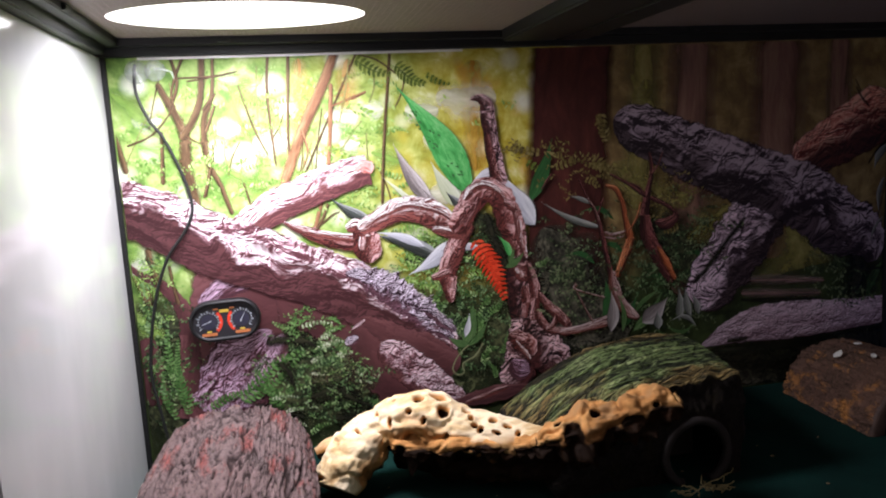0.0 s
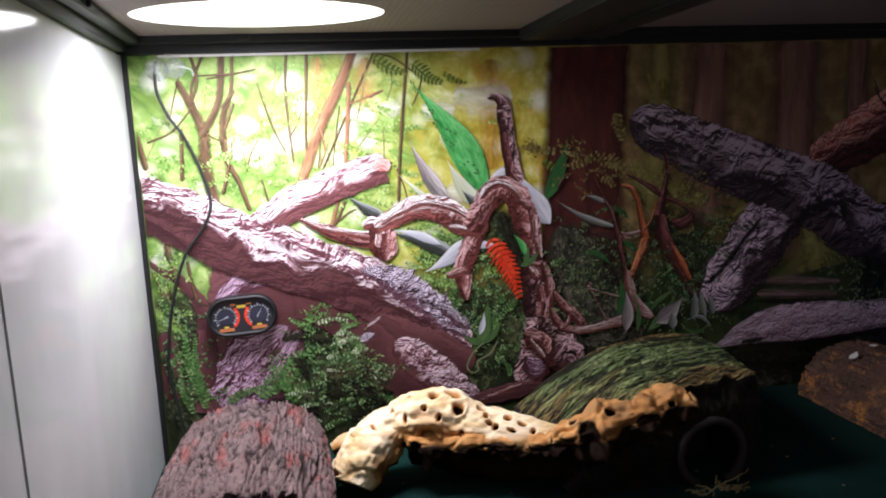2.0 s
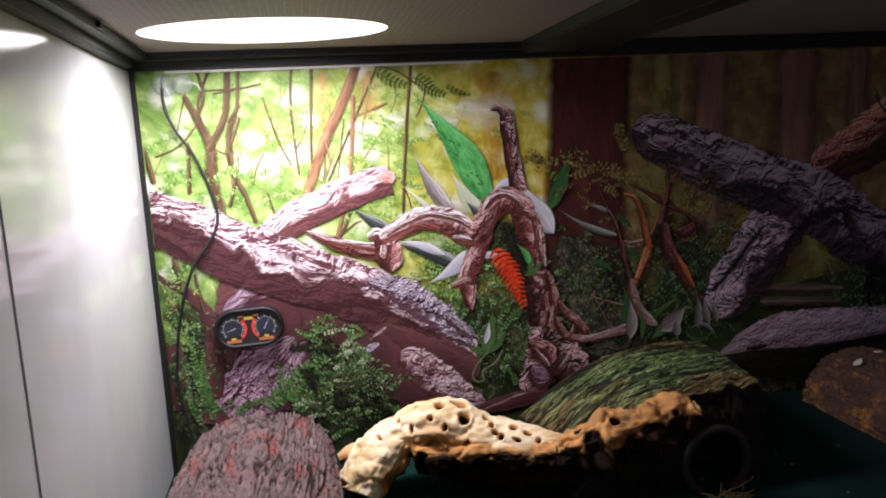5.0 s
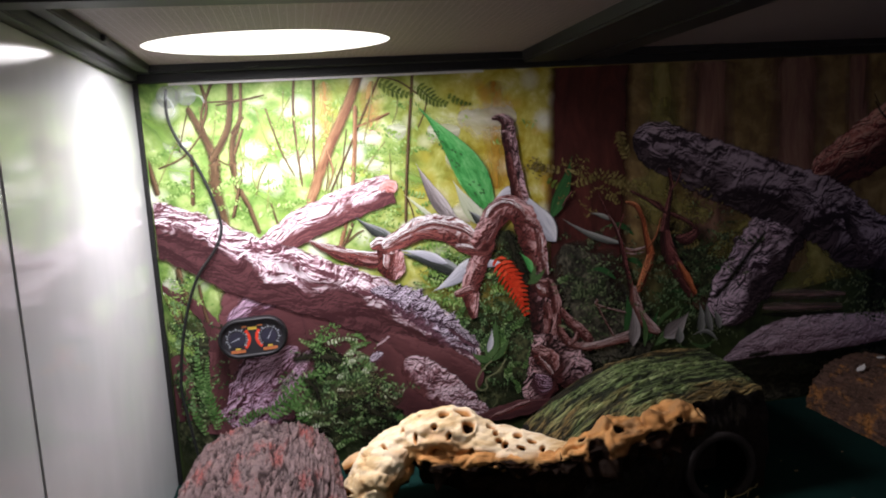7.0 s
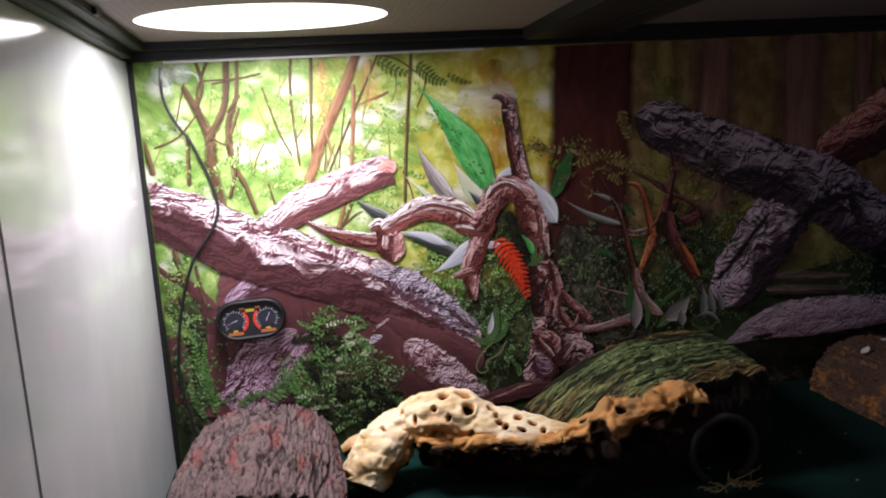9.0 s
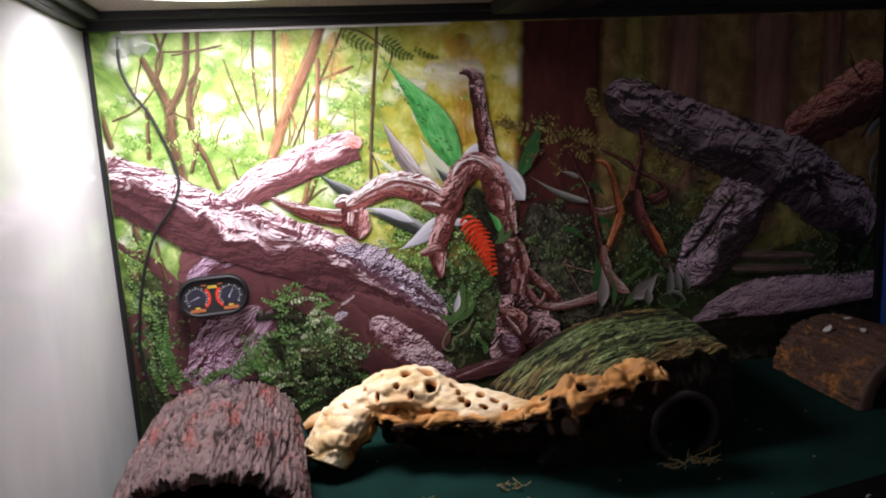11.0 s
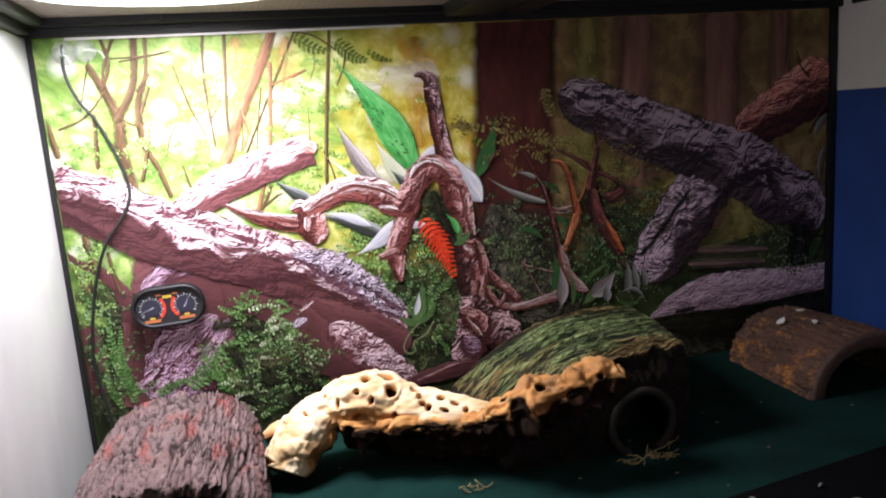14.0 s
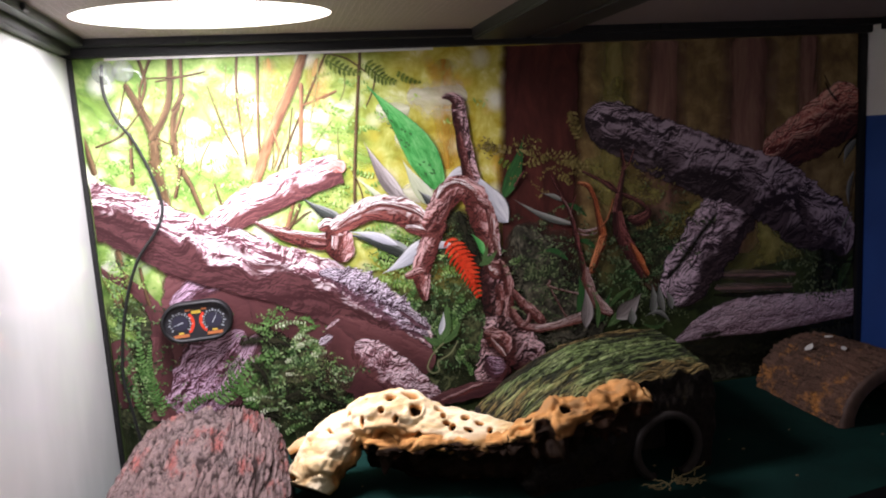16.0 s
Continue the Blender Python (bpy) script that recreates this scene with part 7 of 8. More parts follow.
# ---- the gauge ----
def stadium(bm, w, h, y, z0=0.0, seg=14):
    r = h / 2
    vs = []
    for s in (1, -1):
        for k in range(seg + 1):
            a = -math.pi / 2 + math.pi * k / seg
            vs.append(bm.verts.new((s * ((w / 2 - r) + r * math.cos(a)), y, z0 + r * math.sin(a) * s)))
    return vs


def loft(rings):
    """Joins rings of vertices (already in one bmesh)."""
    def go(bm):
        for a, b in zip(rings, rings[1:]):
            n = len(a)
            for k in range(n):
                bm.faces.new((a[k], a[(k + 1) % n], b[(k + 1) % n], b[k]))
    return go


def disc(cx, cz, r, y, seg=28, inner=0.0, a0=0.0, a1=math.tau):
    bm = bmesh.new()
    full = abs(a1 - a0 - math.tau) < 1e-6
    n = seg if full else seg + 1
    ang = [a0 + (a1 - a0) * k / seg for k in range(n)]
    if not inner:
        bm.faces.new([bm.verts.new((cx + r * math.cos(a), y, cz + r * math.sin(a))) for a in ang][::1])
    else:
        o = [bm.verts.new((cx + r * math.cos(a), y, cz + r * math.sin(a))) for a in ang]
        i = [bm.verts.new((cx + inner * math.cos(a), y, cz + inner * math.sin(a))) for a in ang]
        for k in range(n if full else n - 1):
            bm.faces.new((o[k], o[(k + 1) % n], i[(k + 1) % n], i[k]))
    return bm


def gauge():
    g = empty("gauge")
    W, Hh = 0.0715, 0.0425
    bm = bmesh.new()
    rings = [stadium(bm, W - 0.002, Hh - 0.002, 0.0), stadium(bm, W, Hh, -0.003), stadium(bm, W, Hh, -0.010), stadium(bm, W - 0.002, Hh - 0.002, -0.0125),
             stadium(bm, W - 0.007, Hh - 0.007, -0.0128), stadium(bm, W - 0.009, Hh - 0.009, -0.0095)]
    loft(rings)(bm)
    bm.faces.new(rings[0])
    bmesh.ops.recalc_face_normals(bm, faces=bm.faces[:])
    part("housing", bm, "black_plastic", g, "black plastic housing", True)
    bm = bmesh.new()
    bm.faces.new(stadium(bm, W - 0.0088, Hh - 0.0088, -0.0097))
    face = part("face", bm, "gauge_face", g, "black printed dial face")
    for cx, red in ((-0.0165, (-0.9, 0.75)), (0.0165, (2.4, 4.05))):
        d = part("dial", disc(cx, 0.0, 0.0080, -0.0101), "gauge_hub", g, "dark dial hub")
        part("red_zone", disc(cx, 0.0, 0.0142, -0.0100, 16, 0.0112, *red), "gauge_red", d)
        for k in range(17):
            a = math.radians(-40 + 260 * k / 16)
            bm = bmesh.new()
            r0, r1, h = 0.0092, 0.0106 if k % 2 else 0.0120, 0.00050
            c, s = math.cos(a), math.sin(a)
            bm.faces.new([bm.verts.new((cx + c * r + s * o, -0.0102, s * r - c * o)) for r, o in ((r0, -h), (r1, -h), (r1, h), (r0, h))])
            part("tick", bm, "gauge_marks", d)
        a = math.radians(200 if cx < 0 else 60)
        bm = bmesh.new()
        bm.faces.new([bm.verts.new((cx + math.cos(a) * r - math.sin(a) * o, -0.0106, math.sin(a) * r + math.cos(a) * o)) for r, o in ((-0.003, -0.0006), (0.010, 0), (-0.003, 0.0006))])
        part("pointer", bm, "gauge_marks", d)
        part("label_bar", box(cx - 0.0075, -0.0103, -0.0148, cx + 0.0075, -0.0098, -0.0118), "gauge_orange", g, "orange label bar")
        part("label_bar", box(cx - 0.0024, -0.0103, -0.0113, cx + 0.0024, -0.0098, -0.0095), "gauge_yellow", g)
    part("label_bar", box(-0.0045, -0.0103, 0.0088, 0.0045, -0.0098, 0.0118), "gauge_yellow", g, "yellow label bar")
    part("label_bar", box(-0.0105, -0.0103, 0.0118, -0.0055, -0.0098, 0.0136), "gauge_orange", g)
    part("label_bar", box(0.0055, -0.0103, 0.0118, 0.0105, -0.0098, 0.0136), "gauge_orange", g)
    g.matrix_world = pose(0.0925, -0.0036, 0.1535, 0, -1.5, 0)
    return tagged(g, "black twin dial thermometer and hygrometer stuck on backdrop", "gauge")


gauge()

# ---- the cable and its suction cups ----
CORD = [(0.0315, 0.413), (0.0300, 0.398), (0.0315, 0.3803), (0.0395, 0.359), (0.0512, 0.3398), (0.0636, 0.3068), (0.070, 0.2817), (0.0701, 0.2652),
        (0.0613, 0.2467), (0.0437, 0.2236), (0.0321, 0.1969), (0.0239, 0.1695), (0.0173, 0.1359), (0.0140, 0.1014), (0.0183, 0.0708), (0.0225, 0.0429), (0.026, 0.0242), (0.030, 0.003)]
cord_line = [(x, -0.006 - 0.003 * math.sin(i * 0.9), z) for i, (x, z) in enumerate(CORD)]
tagged(part("cable", tube(spline(cord_line, 8), 0.0016), "cable_rubber", smooth=True), "thin black probe cable hanging down the backdrop", "cable")


def suction_cup(at, r, turn):
    s = empty("suction_cup")
    bm = bmesh.new()
    prof = [(r, 0), (r * 0.97, -0.002), (r * 0.6, -0.0045), (r * 0.36, -0.006), (r * 0.33, -0.010), (r * 0.42, -0.0115), (r * 0.40, -0.014), (0.001, -0.0145)]
    rings = [[bm.verts.new((q * math.cos(k * math.tau / 20), y, q * math.sin(k * math.tau / 20))) for k in range(20)] for q, y in prof]
    loft(rings)(bm)
    bm.faces.new(rings[0][::-1])
    bmesh.ops.recalc_face_normals(bm, faces=bm.faces[:])
    part("cup", bm, "clear_plastic", s, "clear plastic cup", True)
    part("hook", tube([(0, -0.012, 0), (0.006, -0.014, -0.004), (0.012, -0.014, -0.012), (0.010, -0.012, -0.018)], 0.0011, 6), "clear_plastic", s, smooth=True)
    s.matrix_world = pose(*at, 0, turn, 0)
    return tagged(s, "clear plastic suction cup holding the cable", "suction cup", group="suction cups")


suction_cup((0.032, -0.0025, 0.406), 0.0115, 20)
suction_cup((0.049, -0.0025, 0.407), 0.0105, -35)


# ---- half-log hides ----
def half_log(name, rx, rz, length, thick, mat, amp, seed, ridge, square=1.0, jag=1.0, splits=1.0):
    """An arched bark shell open at its front; the axis runs along y, the front at y = 0."""
    h = empty(name)
    bm = bmesh.new()
    crack = bm.verts.layers.float.new("crack")
    na, nl = 260, 170
    outer, inner = [], []
    for j in range(nl + 1):
        y = length * j / nl
        shut = 1.0 - 0.05 * (j / nl) ** 3
        ro, ri = [], []
        for k in range(na + 1):
            a = math.pi * k / na
            c, s = math.cos(a), math.sin(a)
            box_c, box_s = math.copysign(abs(c) ** square, c), s ** square
            w = 0.35 * fuzz(a * 4, y * 22, seed + 40, 1.0)
            g = fuzz(a * ridge + w, y * 11, seed, 1.0) + 0.5 * fuzz(a * ridge * 2.6, y * 30, seed + 5, 1.0) + 0.2 * fuzz(a * ridge * 6, y * 90, seed + 9, 1.0)
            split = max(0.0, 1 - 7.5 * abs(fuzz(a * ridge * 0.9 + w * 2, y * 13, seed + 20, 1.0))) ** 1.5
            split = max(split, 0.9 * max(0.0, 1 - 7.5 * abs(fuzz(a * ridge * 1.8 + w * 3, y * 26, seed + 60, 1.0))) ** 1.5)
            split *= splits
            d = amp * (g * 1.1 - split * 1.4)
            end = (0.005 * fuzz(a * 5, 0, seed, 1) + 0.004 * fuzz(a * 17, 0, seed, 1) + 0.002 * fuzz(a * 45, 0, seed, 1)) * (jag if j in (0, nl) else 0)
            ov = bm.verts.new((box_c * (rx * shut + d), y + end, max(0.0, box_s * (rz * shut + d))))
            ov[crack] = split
            ro.append(ov)
            ri.append(bm.verts.new((box_c * (rx * shut - thick), y + end, max(0.0, box_s * (rz * shut - thick)))))
        outer.append(ro)
        inner.append(ri)
    for j in range(nl):
        for k in range(na):
            bm.faces.new((outer[j][k], outer[j][k + 1], outer[j + 1][k + 1], outer[j + 1][k]))
            bm.faces.new((inner[j][k], inner[j + 1][k], inner[j + 1][k + 1], inner[j][k + 1]))
    for j in (0, nl):
        for k in range(na):
            bm.faces.new((outer[j][k], inner[j][k], inner[j][k + 1], outer[j][k + 1]))
    for j in range(nl):
        for k in (0, na):
            bm.faces.new((outer[j][k], outer[j + 1][k], inner[j + 1][k], inner[j][k]))
    bmesh.ops.recalc_face_normals(bm, faces=bm.faces[:])
    part("shell", bm, mat, h, smooth=True)
    bm = bmesh.new()
    # added dark sheet near the far end, for the shade inside
    rim = [bm.verts.new((math.copysign(abs(math.cos(math.pi * k / 32)) ** square, math.cos(math.pi * k / 32)) * (rx * 0.9 - thick), length * 0.96, max(0, math.sin(math.pi * k / 32)) ** square * (rz * 0.9 - thick))) for k in range(33)]
    bm.faces.new(rim)
    part("back", bm, "hollow_shade", h, "dark sheet for the shade inside the hollow")
    return h


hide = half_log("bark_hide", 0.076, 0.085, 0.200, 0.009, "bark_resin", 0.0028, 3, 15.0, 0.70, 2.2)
hide.matrix_world = pose(0.095, -0.275, 0.0, 0, 0, -1)
tagged(hide, "reddish brown half-log bark hide open at the front", "hide")

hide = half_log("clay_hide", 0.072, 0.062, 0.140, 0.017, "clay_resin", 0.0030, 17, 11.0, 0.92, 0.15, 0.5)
hide.matrix_world = pose(0.803, -0.172, 0.0, 0, 0, 0)
bm = bmesh.new()
arcs = []
for y, grow in ((0.002, 0.0), (-0.0015, 0.0), (-0.003, -0.003), (-0.003, -0.014), (-0.001, -0.0165), (0.010, -0.0165)):
    arcs.append([bm.verts.new(((0.0722 + grow) * math.cos(math.pi * k / 40), y, max(0.0004, (0.0625 + grow) * math.sin(math.pi * k / 40)))) for k in range(41)])
for a, b in zip(arcs, arcs[1:]):
    for k in range(40):
        bm.faces.new((a[k], a[k + 1], b[k + 1], b[k]))
bmesh.ops.recalc_face_normals(bm, faces=bm.faces[:])
part("rim", bm, "clay_rim", hide, "smooth brown clay rim", True)
tagged(hide, "brown half-log hide with orange patches and white flecks", "hide")
for x, y, z, s, a in ((0.765, -0.085, 0.058, 0.007, 20), (0.80, -0.075, 0.064, 0.0045, -30), (0.785, -0.115, 0.0625, 0.005, 60)):
    bm = bmesh.new()
    bm.faces.new([bm.verts.new((s * (1 + 1.1 * fuzz(k * 1.7, x * 50, 0, 1)) * math.cos(k * math.tau / 7), 0.6 * s * math.sin(k * math.tau / 7), 0)) for k in range(7)])
    r = bmesh.ops.extrude_face_region(bm, geom=bm.faces[:])
    for v in r["geom"]:
        if isinstance(v, bmesh.types.BMVert):
            v.co.z += 0.0012
    bmesh.ops.recalc_face_normals(bm, faces=bm.faces[:])
    fl = part("flake", bm, "white_flake")
    fl.matrix_world = pose(x, y, z + 0.001, 0, math.degrees(math.asin(max(-0.9, min(0.9, (x - 0.803) / 0.07)))) * 0.8, a)
    tagged(fl, "small white flake lying on the brown hide", "flake", group="white flakes")


# ---- the mossy cave ----
def cave():
    """A low resin cave: mossy bark top that falls away on one side, bark front coloured dark for shade, with a round
    doorway.
    """
    c = empty("cave_hide")
    x0, x1, y0, y1 = 0.380, 0.562, -0.198, -0.022
    n, m = 170, 300

    def height(u, v):
        h = 0.028 + 0.074 * (1 - max(0.0, 1 - u) ** 2.9)
        h -= 0.010 * u * v
        h -= 0.005 * (1 - v) ** 4 + 0.014 * max(0, v - 0.6) ** 1.5 + 0.002 * max(0.0, (u - 0.84) / 0.16) ** 2
        h += 0.006 * fuzz(u * 14, v * 14, 77, 1) * max((1 - v) ** 6, (1 - u) ** 6)
        return max(h, 0.012)

    def surface(u, v):
        h = height(u, v)
        x, y = x0 + (x1 - x0) * u + 0.040 * u * v, y0 + (y1 - y0) * v
        w = 0.9 * fuzz(x * 16, y * 20, 12, 1)
        calm = 1 - 0.8 * u ** 10
        q = y + 0.06 * x
        h += calm * 0.0026 * fuzz(x * 9 + w, q * 120 + 1.0 * w, 1, 1) + 0.0014 * fuzz(x * 40, q * 300 + 1.4 * w, 4, 1) - calm * 0.0048 * groove(x, y)
        return Vector((x, y, h))

    def groove(x, y):
        w = 0.9 * fuzz(x * 16, y * 20, 12, 1)
        q = y + 0.06 * x
        return max(max(0.0, 1 - 4.5 * abs(fuzz(x * 9 + 0.4 * w, q * 95 + 0.9 * w, 8, 1))), max(0.0, 1 - 4.5 * abs(fuzz(x * 14, q * 170 + 0.9 * w, 18, 1))))
    bm = bmesh.new()
    dark = bm.verts.layers.float.new("groove")
    bare = bm.verts.layers.float.new("bare")
    top = [[bm.verts.new(surface(i / n, j / m)) for i in range(n + 1)] for j in range(m + 1)]
    for j, row in enumerate(top):
        for i, v in enumerate(row):
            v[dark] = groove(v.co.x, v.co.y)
            v[bare] = max((1 - j / m) ** 4, (j / m) ** 9, (1 - i / n) ** 4, 0.30 * (i / n) ** 2)
    for j in range(m):
        for i in range(n):
            bm.faces.new((top[j][i], top[j][i + 1], top[j + 1][i + 1], top[j + 1][i]))
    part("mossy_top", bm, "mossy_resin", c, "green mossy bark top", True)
    # sides go down from the rim of the top
    ring = [top_co for top_co in ([surface(i / n, 0) for i in range(n + 1)] + [surface(1, j / m) for j in range(1, m + 1)]
                                  + [surface(1 - i / n, 1) for i in range(1, n + 1)] + [surface(0, 1 - j / m) for j in range(1, m)])]
    cx, cz, rr = 0.513, 0.028, 0.028
    bm = bmesh.new()
    rows, k = [], 26
    for q in range(k + 1):
        row = []
        for p in ring:
            f = q / k
            bulge = 0.006 * math.sin(math.pi * min(1, f * 1.1)) + 0.0035 * fuzz(p.x * 60 + p.y * 60, p.z * 0 + f * 6, 2, 1) * (1 if 0 < q else 0) + 0.002 * fuzz((p.x + p.y) * 190, f * 14, 6, 1) * (1 if q else 0)
            out = Vector((0, 0, 0))
            if abs(p.y - y0) < 1e-6:
                out.y = -bulge
            elif abs(p.x - x1 - 0.040 * (p.y - y0) / (y1 - y0)) < 1e-6:
                out.x = bulge
            elif abs(p.y - y1) < 1e-6:
                out.y = bulge * 0.3
            else:
                out.x = -bulge
            row.append(bm.verts.new((p.x + out.x, p.y + out.y, p.z * (1 - f))))
        rows.append(row)
    ln = len(ring)
    for a, b in zip(rows, rows[1:]):
        for i in range(ln):
            q = [a[i], a[(i + 1) % ln], b[(i + 1) % ln], b[i]]
            mid = sum((v.co for v in q), Vector()) / 4
            if mid.y < y0 + 0.004 and (mid.x - cx) ** 2 + (mid.z - cz) ** 2 < rr ** 2 and mid.x < x1 - 0.004:
                continue
            bm.faces.new(q)
    bmesh.ops.recalc_face_normals(bm, faces=bm.faces[:])
    part("bark_side", bm, "shaded_resin", c, "bark sides, coloured near black for shade", True)
    ringpts = [(cx + (rr + 0.0035) * math.cos(a), y0 - 0.006, cz + (rr + 0.0035) * math.sin(a)) for a in [math.radians(-64 + 308 * i / 40) for i in range(41)]]
    ringpts = [(x, y, max(z, 0.001)) for x, y, z in ringpts]
    part("doorway_rim", tube(ringpts, 0.0043, 8), "shaded_rim", c, "rounded brown doorway rim, coloured darker for shade", True)
    # added dark sheet behind the doorway, for the shade inside
    part("hollow", box(cx - rr - 0.002, y0 + 0.05, 0.0005, cx + rr + 0.002, y0 + 0.052, 0.066), "hollow_shade", c)
    return tagged(c, "mossy green resin cave hide with a round doorway", "hide")


cave()


# ---- the driftwood ----
def gnarl(name, path, parent, label, seed, lump=1.0, torn=1.0, bias=0.0, pits=(), flat=0.9):
    """One limb of weathered root wood: lumpy above, torn below, with deep worm holes at (share of length, angle, size)."""
    line = spline(path, 20)
    na, total = 110, len(line) - 1
    bm = bmesh.new()
    shaded_heart = bm.verts.layers.float.new("heart_shade")
    rings = []
    for i, (x, y, z, r) in enumerate(line):
        d = (Vector(line[min(i + 1, total)][:3]) - Vector(line[max(i - 1, 0)][:3])).normalized()
        side = d.cross(Vector((0, 0, 1))).normalized()
        up = side.cross(d)
        t = i / total
        ring = []
        for k in range(na):
            a = k * math.tau / na
            c, s = math.cos(a), math.sin(a)
            P = Vector((x, y, z)) + (side * c + up * s) * r
            q = lump * (0.25 * fuzz(P.x, P.y, P.z + seed, 34) + 0.14 * fuzz(P.x, P.y, P.z + seed, 80) + 0.06 * fuzz(P.x, P.y, P.z + seed, 190) - 0.10 * max(0.0, 1 - 5 * abs(fuzz(P.x * 0.6, P.y, P.z + seed + 2, 60))))
            q += 0.05 * fuzz(t * 5, a * 5, seed, 1) + 0.03 * fuzz(t * 9, a * 13, seed, 1)
            rag = max(0.0, 0.25 - s)
            q += torn * rag * (0.35 * fuzz(P.x * 60, a * 1.5, seed + 7, 1) + 0.30 * fuzz(P.x * 150, a * 2.5, seed + 9, 1) - 0.10)
            hole = 0.0
            for pt, pa, ps in pits:
                da = (a - pa + math.pi) % math.tau - math.pi
                wob = 1 + 0.35 * fuzz(a * 5, t * 40, pt * 30, 1)
                asp = 0.6 + 0.9 * ((pt * 7.3 + pa * 3.1) % 1)
                g = ((t - pt) / (0.0165 * ps * asp)) ** 2 + ((da + (t - pt) * 3 * (asp - 1)) / (0.125 * ps / asp)) ** 2
                hole = max(hole, math.exp(-(g * wob) ** 2 * 0.8)) if g < 5 else hole
                if 1.0 < g < 4.0:
                    q += 0.035 * math.sin((g - 1) / 3 * math.pi)
            q -= 0.48 * hole
            v = bm.verts.new(Vector((x, y, z)) + side * c * r * (1 + q) * 1.05 + up * s * r * (1 + q) * flat)
            v.co.z = max(v.co.z, 0.0008 + 0.0006 * (k % 3))
            # low value is orange wood; high value paints shade on undersides and in holes
            v[shaded_heart] = min(1.0, max(0.0, max(0.42 - s * 0.62 + 0.35 * fuzz(P.x, P.y, P.z + seed + 3, 55), hole * 1.5) + bias))
            ring.append(v)
        rings.append(ring)
    for a, b in zip(rings, rings[1:]):
        for k in range(na):
            bm.faces.new((a[k], a[(k + 1) % na], b[(k + 1) % na], b[k]))
    for ring, flip in ((rings[0], True), (rings[-1], False)):
        mid = bm.verts.new(sum((v.co for v in ring), Vector()) / na)
        mid[shaded_heart] = 0.8
        for k in range(na):
            f = (ring[k], ring[(k + 1) % na], mid)
            bm.faces.new(f[::-1] if flip else f)
    bmesh.ops.recalc_face_normals(bm, faces=bm.faces[:])
    return part(name, bm, "mopani_wood", parent, label, True)


def driftwood():
    w = empty("driftwood")
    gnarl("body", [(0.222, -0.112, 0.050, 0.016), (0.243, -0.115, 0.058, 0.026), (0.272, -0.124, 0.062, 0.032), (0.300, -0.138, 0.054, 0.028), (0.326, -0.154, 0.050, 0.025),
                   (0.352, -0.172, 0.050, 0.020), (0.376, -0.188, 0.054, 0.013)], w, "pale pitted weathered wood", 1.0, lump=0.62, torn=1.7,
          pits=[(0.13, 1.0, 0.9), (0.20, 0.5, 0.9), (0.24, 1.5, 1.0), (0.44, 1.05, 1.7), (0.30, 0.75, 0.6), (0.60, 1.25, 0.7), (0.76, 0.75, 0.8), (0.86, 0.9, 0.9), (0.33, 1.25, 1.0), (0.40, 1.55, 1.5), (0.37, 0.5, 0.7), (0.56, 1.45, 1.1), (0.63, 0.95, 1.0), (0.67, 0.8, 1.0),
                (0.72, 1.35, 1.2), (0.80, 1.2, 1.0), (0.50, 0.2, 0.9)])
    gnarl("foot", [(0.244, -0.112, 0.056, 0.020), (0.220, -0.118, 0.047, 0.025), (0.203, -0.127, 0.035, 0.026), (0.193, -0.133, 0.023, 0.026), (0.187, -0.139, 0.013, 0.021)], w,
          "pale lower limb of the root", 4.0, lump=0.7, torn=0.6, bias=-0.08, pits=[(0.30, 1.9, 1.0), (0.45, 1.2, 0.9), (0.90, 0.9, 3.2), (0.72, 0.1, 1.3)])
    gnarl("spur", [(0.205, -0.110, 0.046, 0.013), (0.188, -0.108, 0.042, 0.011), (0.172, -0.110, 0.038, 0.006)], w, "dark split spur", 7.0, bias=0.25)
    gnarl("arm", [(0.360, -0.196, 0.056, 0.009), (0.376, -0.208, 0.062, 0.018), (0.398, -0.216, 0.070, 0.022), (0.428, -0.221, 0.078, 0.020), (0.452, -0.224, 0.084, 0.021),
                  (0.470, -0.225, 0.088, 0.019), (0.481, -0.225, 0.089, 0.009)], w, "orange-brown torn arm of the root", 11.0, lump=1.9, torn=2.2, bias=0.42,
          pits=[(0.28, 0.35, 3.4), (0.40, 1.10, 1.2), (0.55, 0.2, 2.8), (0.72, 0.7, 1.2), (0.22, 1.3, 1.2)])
    # bias 1 colours this limb near black for the shade beneath the root
    gnarl("underside", [(0.250, -0.106, 0.020, 0.010), (0.270, -0.116, 0.026, 0.020), (0.302, -0.130, 0.024, 0.023), (0.338, -0.150, 0.024, 0.023), (0.374, -0.172, 0.029, 0.022), (0.412, -0.184, 0.038, 0.020), (0.442, -0.190, 0.046, 0.011)], w, "torn underside, its deep shade put into a near-black colour", 15.0, lump=1.3, torn=0.55, bias=1.0)
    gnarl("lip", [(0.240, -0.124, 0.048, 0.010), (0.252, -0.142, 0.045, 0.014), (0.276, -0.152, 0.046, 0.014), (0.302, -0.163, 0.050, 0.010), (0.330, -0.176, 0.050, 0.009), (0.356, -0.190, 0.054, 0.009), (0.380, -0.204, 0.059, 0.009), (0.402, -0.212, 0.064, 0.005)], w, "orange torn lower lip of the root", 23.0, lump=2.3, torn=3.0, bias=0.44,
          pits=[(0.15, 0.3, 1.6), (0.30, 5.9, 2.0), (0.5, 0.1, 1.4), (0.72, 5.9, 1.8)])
    return tagged(w, "pale pitted driftwood root, its torn underside coloured dark for shade", "driftwood")


driftwood()


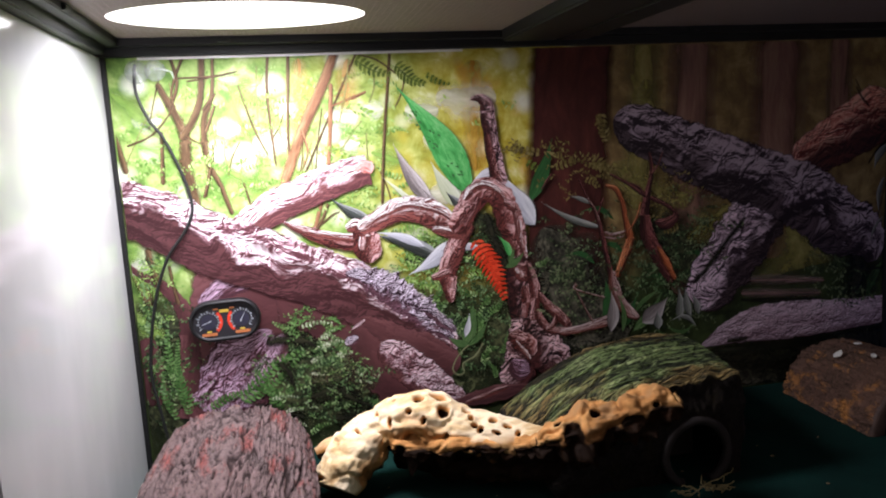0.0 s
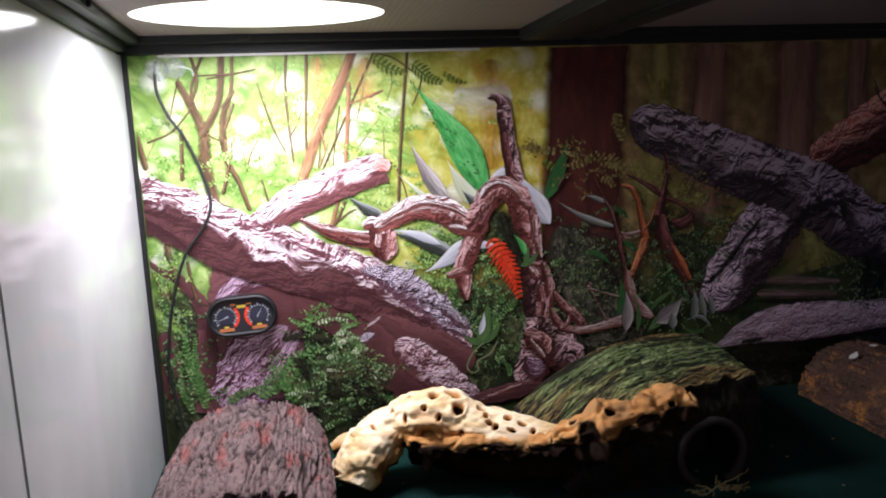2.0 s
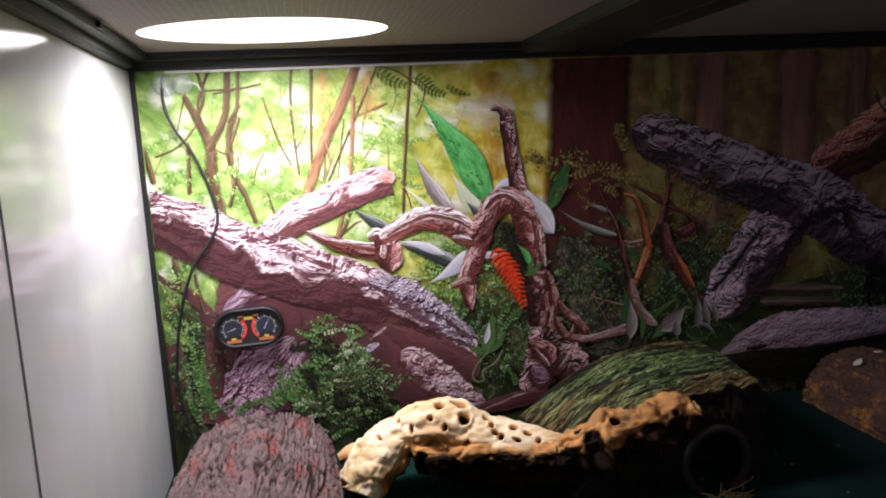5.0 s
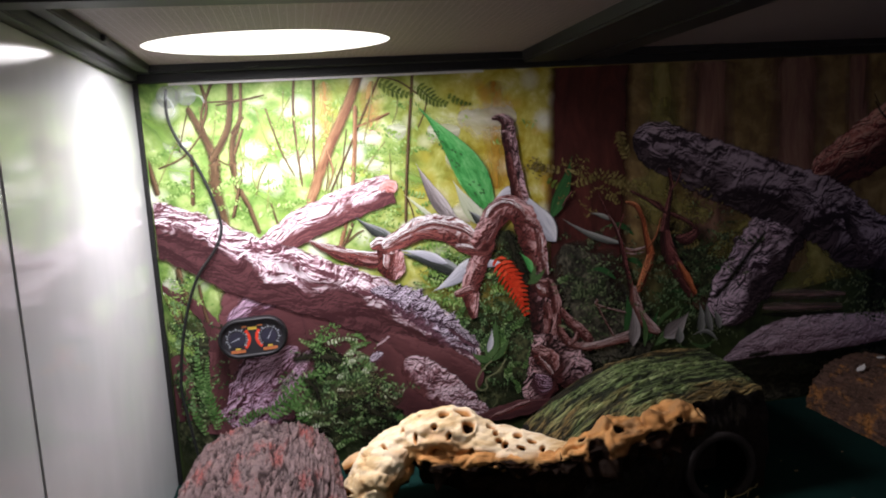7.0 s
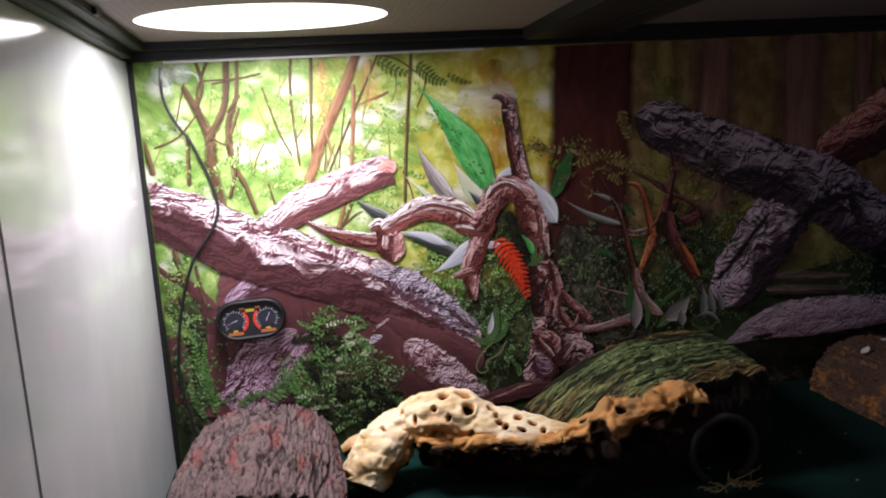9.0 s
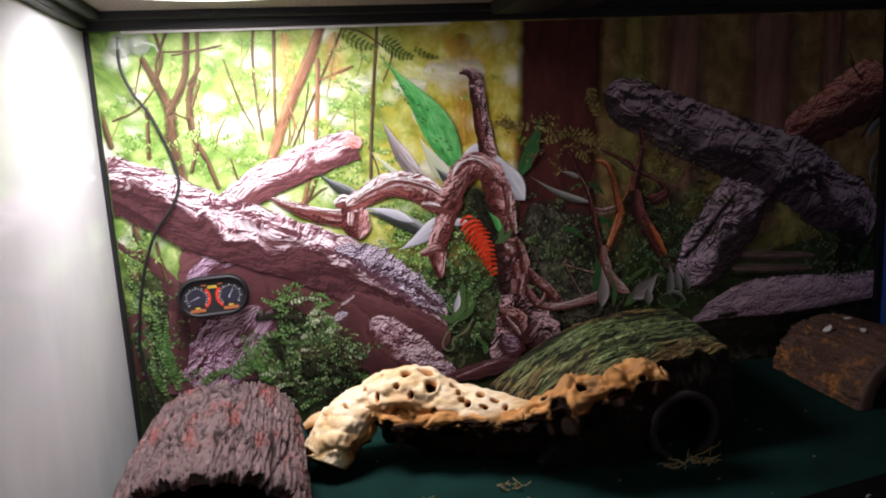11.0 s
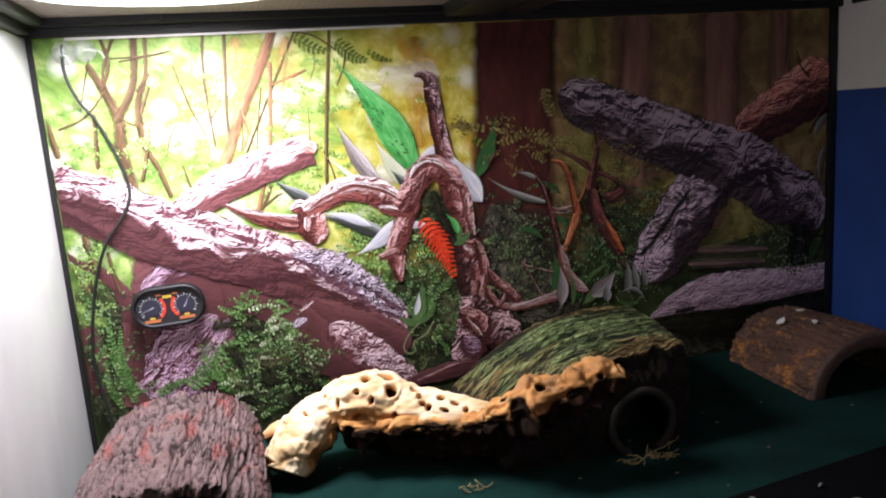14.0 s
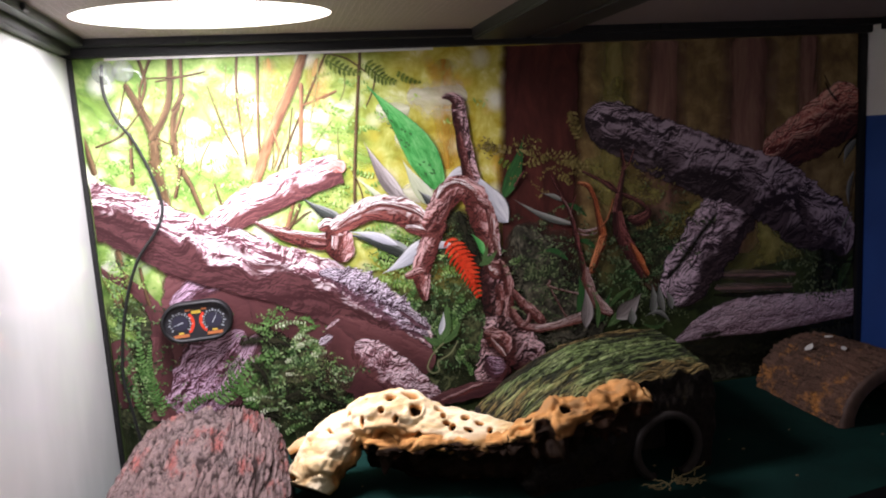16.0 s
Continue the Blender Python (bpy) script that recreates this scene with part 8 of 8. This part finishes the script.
# ---- moss tufts and crumbs ----
def tuft(at, n, reach):
    bm = bmesh.new()
    for i in range(n):
        a = random.uniform(0, math.tau)
        p = Vector((random.uniform(-1, 1) * reach * 0.5, random.uniform(-1, 1) * reach * 0.35, 0.001))
        pts = [p]
        for k in range(5):
            a += random.uniform(-0.9, 0.9)
            p = p + Vector((math.cos(a), math.sin(a) * 0.7, random.uniform(-0.4, 0.8))) * reach * 0.16
            p.z = max(p.z, 0.0008)
            pts.append(p)
        one = tube(pts, 0.00055, 5)
        me = bpy.data.meshes.new("strand")
        one.to_mesh(me)
        one.free()
        bm.from_mesh(me)
        bpy.data.meshes.remove(me)
    ob = part("moss_tuft", bm, "straw")
    ob.location = at
    return tagged(ob, "dry yellowish moss strands lying on the carpet", "moss", group="moss tufts")


tuft((0.522, -0.222, 0), 16, 0.026)
tuft((0.497, -0.222, 0), 8, 0.018)
tuft((0.345, -0.215, 0), 8, 0.016)
tuft((0.272, -0.215, 0), 5, 0.012)
tuft((0.315, -0.245, 0), 4, 0.010)

bm = bmesh.new()
for i in range(26):
    x, y = random.uniform(0.2, 0.86), random.uniform(-0.29, -0.05)
    r = random.uniform(0.0006, 0.0017)
    m = bmesh.ops.create_icosphere(bm, subdivisions=1, radius=r)
    for v in m["verts"]:
        v.co = Vector((x + v.co.x * 1.5, y + v.co.y, r * 0.5 + v.co.z * 0.6))
tagged(part("crumbs", bm, "crumb"), "scattered bits of substrate on the green carpet", "crumbs", kind="stuff")


# ---- pale scraps on the front strip ----
def scrap(at, size, turn):
    """A small curled shaving."""
    bm = bmesh.new()
    n, rows = 8, []
    for i in range(n + 1):
        t = i / n - 0.5
        lift = size * (0.30 - 0.9 * t * t) + 0.001
        rows.append([bm.verts.new((t * size, w * size * (0.16 + 0.05 * fuzz(i, w, size * 999, 1)) , max(0.0002, lift))) for w in (-1, 1)])
    for a, b in zip(rows, rows[1:]):
        bm.faces.new((a[0], b[0], b[1], a[1]))
    r = bmesh.ops.extrude_face_region(bm, geom=bm.faces[:])
    for v in r["geom"]:
        if isinstance(v, bmesh.types.BMVert):
            v.co.z += 0.0006
    bmesh.ops.recalc_face_normals(bm, faces=bm.faces[:])
    ob = part("shaving", bm, "dull_shaving", smooth=True)
    ob.matrix_world = pose(*at, 0, 0, turn)
    return tagged(ob, "small pale curled shaving on the black front strip", "shaving", group="pale shavings")


scrap((0.540, -0.325, 0.0045), 0.010, 75)
scrap((0.609, -0.358, 0.0045), 0.014, -30)
scrap((0.604, -0.325, 0.0045), 0.006, 20)
scrap((0.563, -0.345, 0.0045), 0.006, 50)
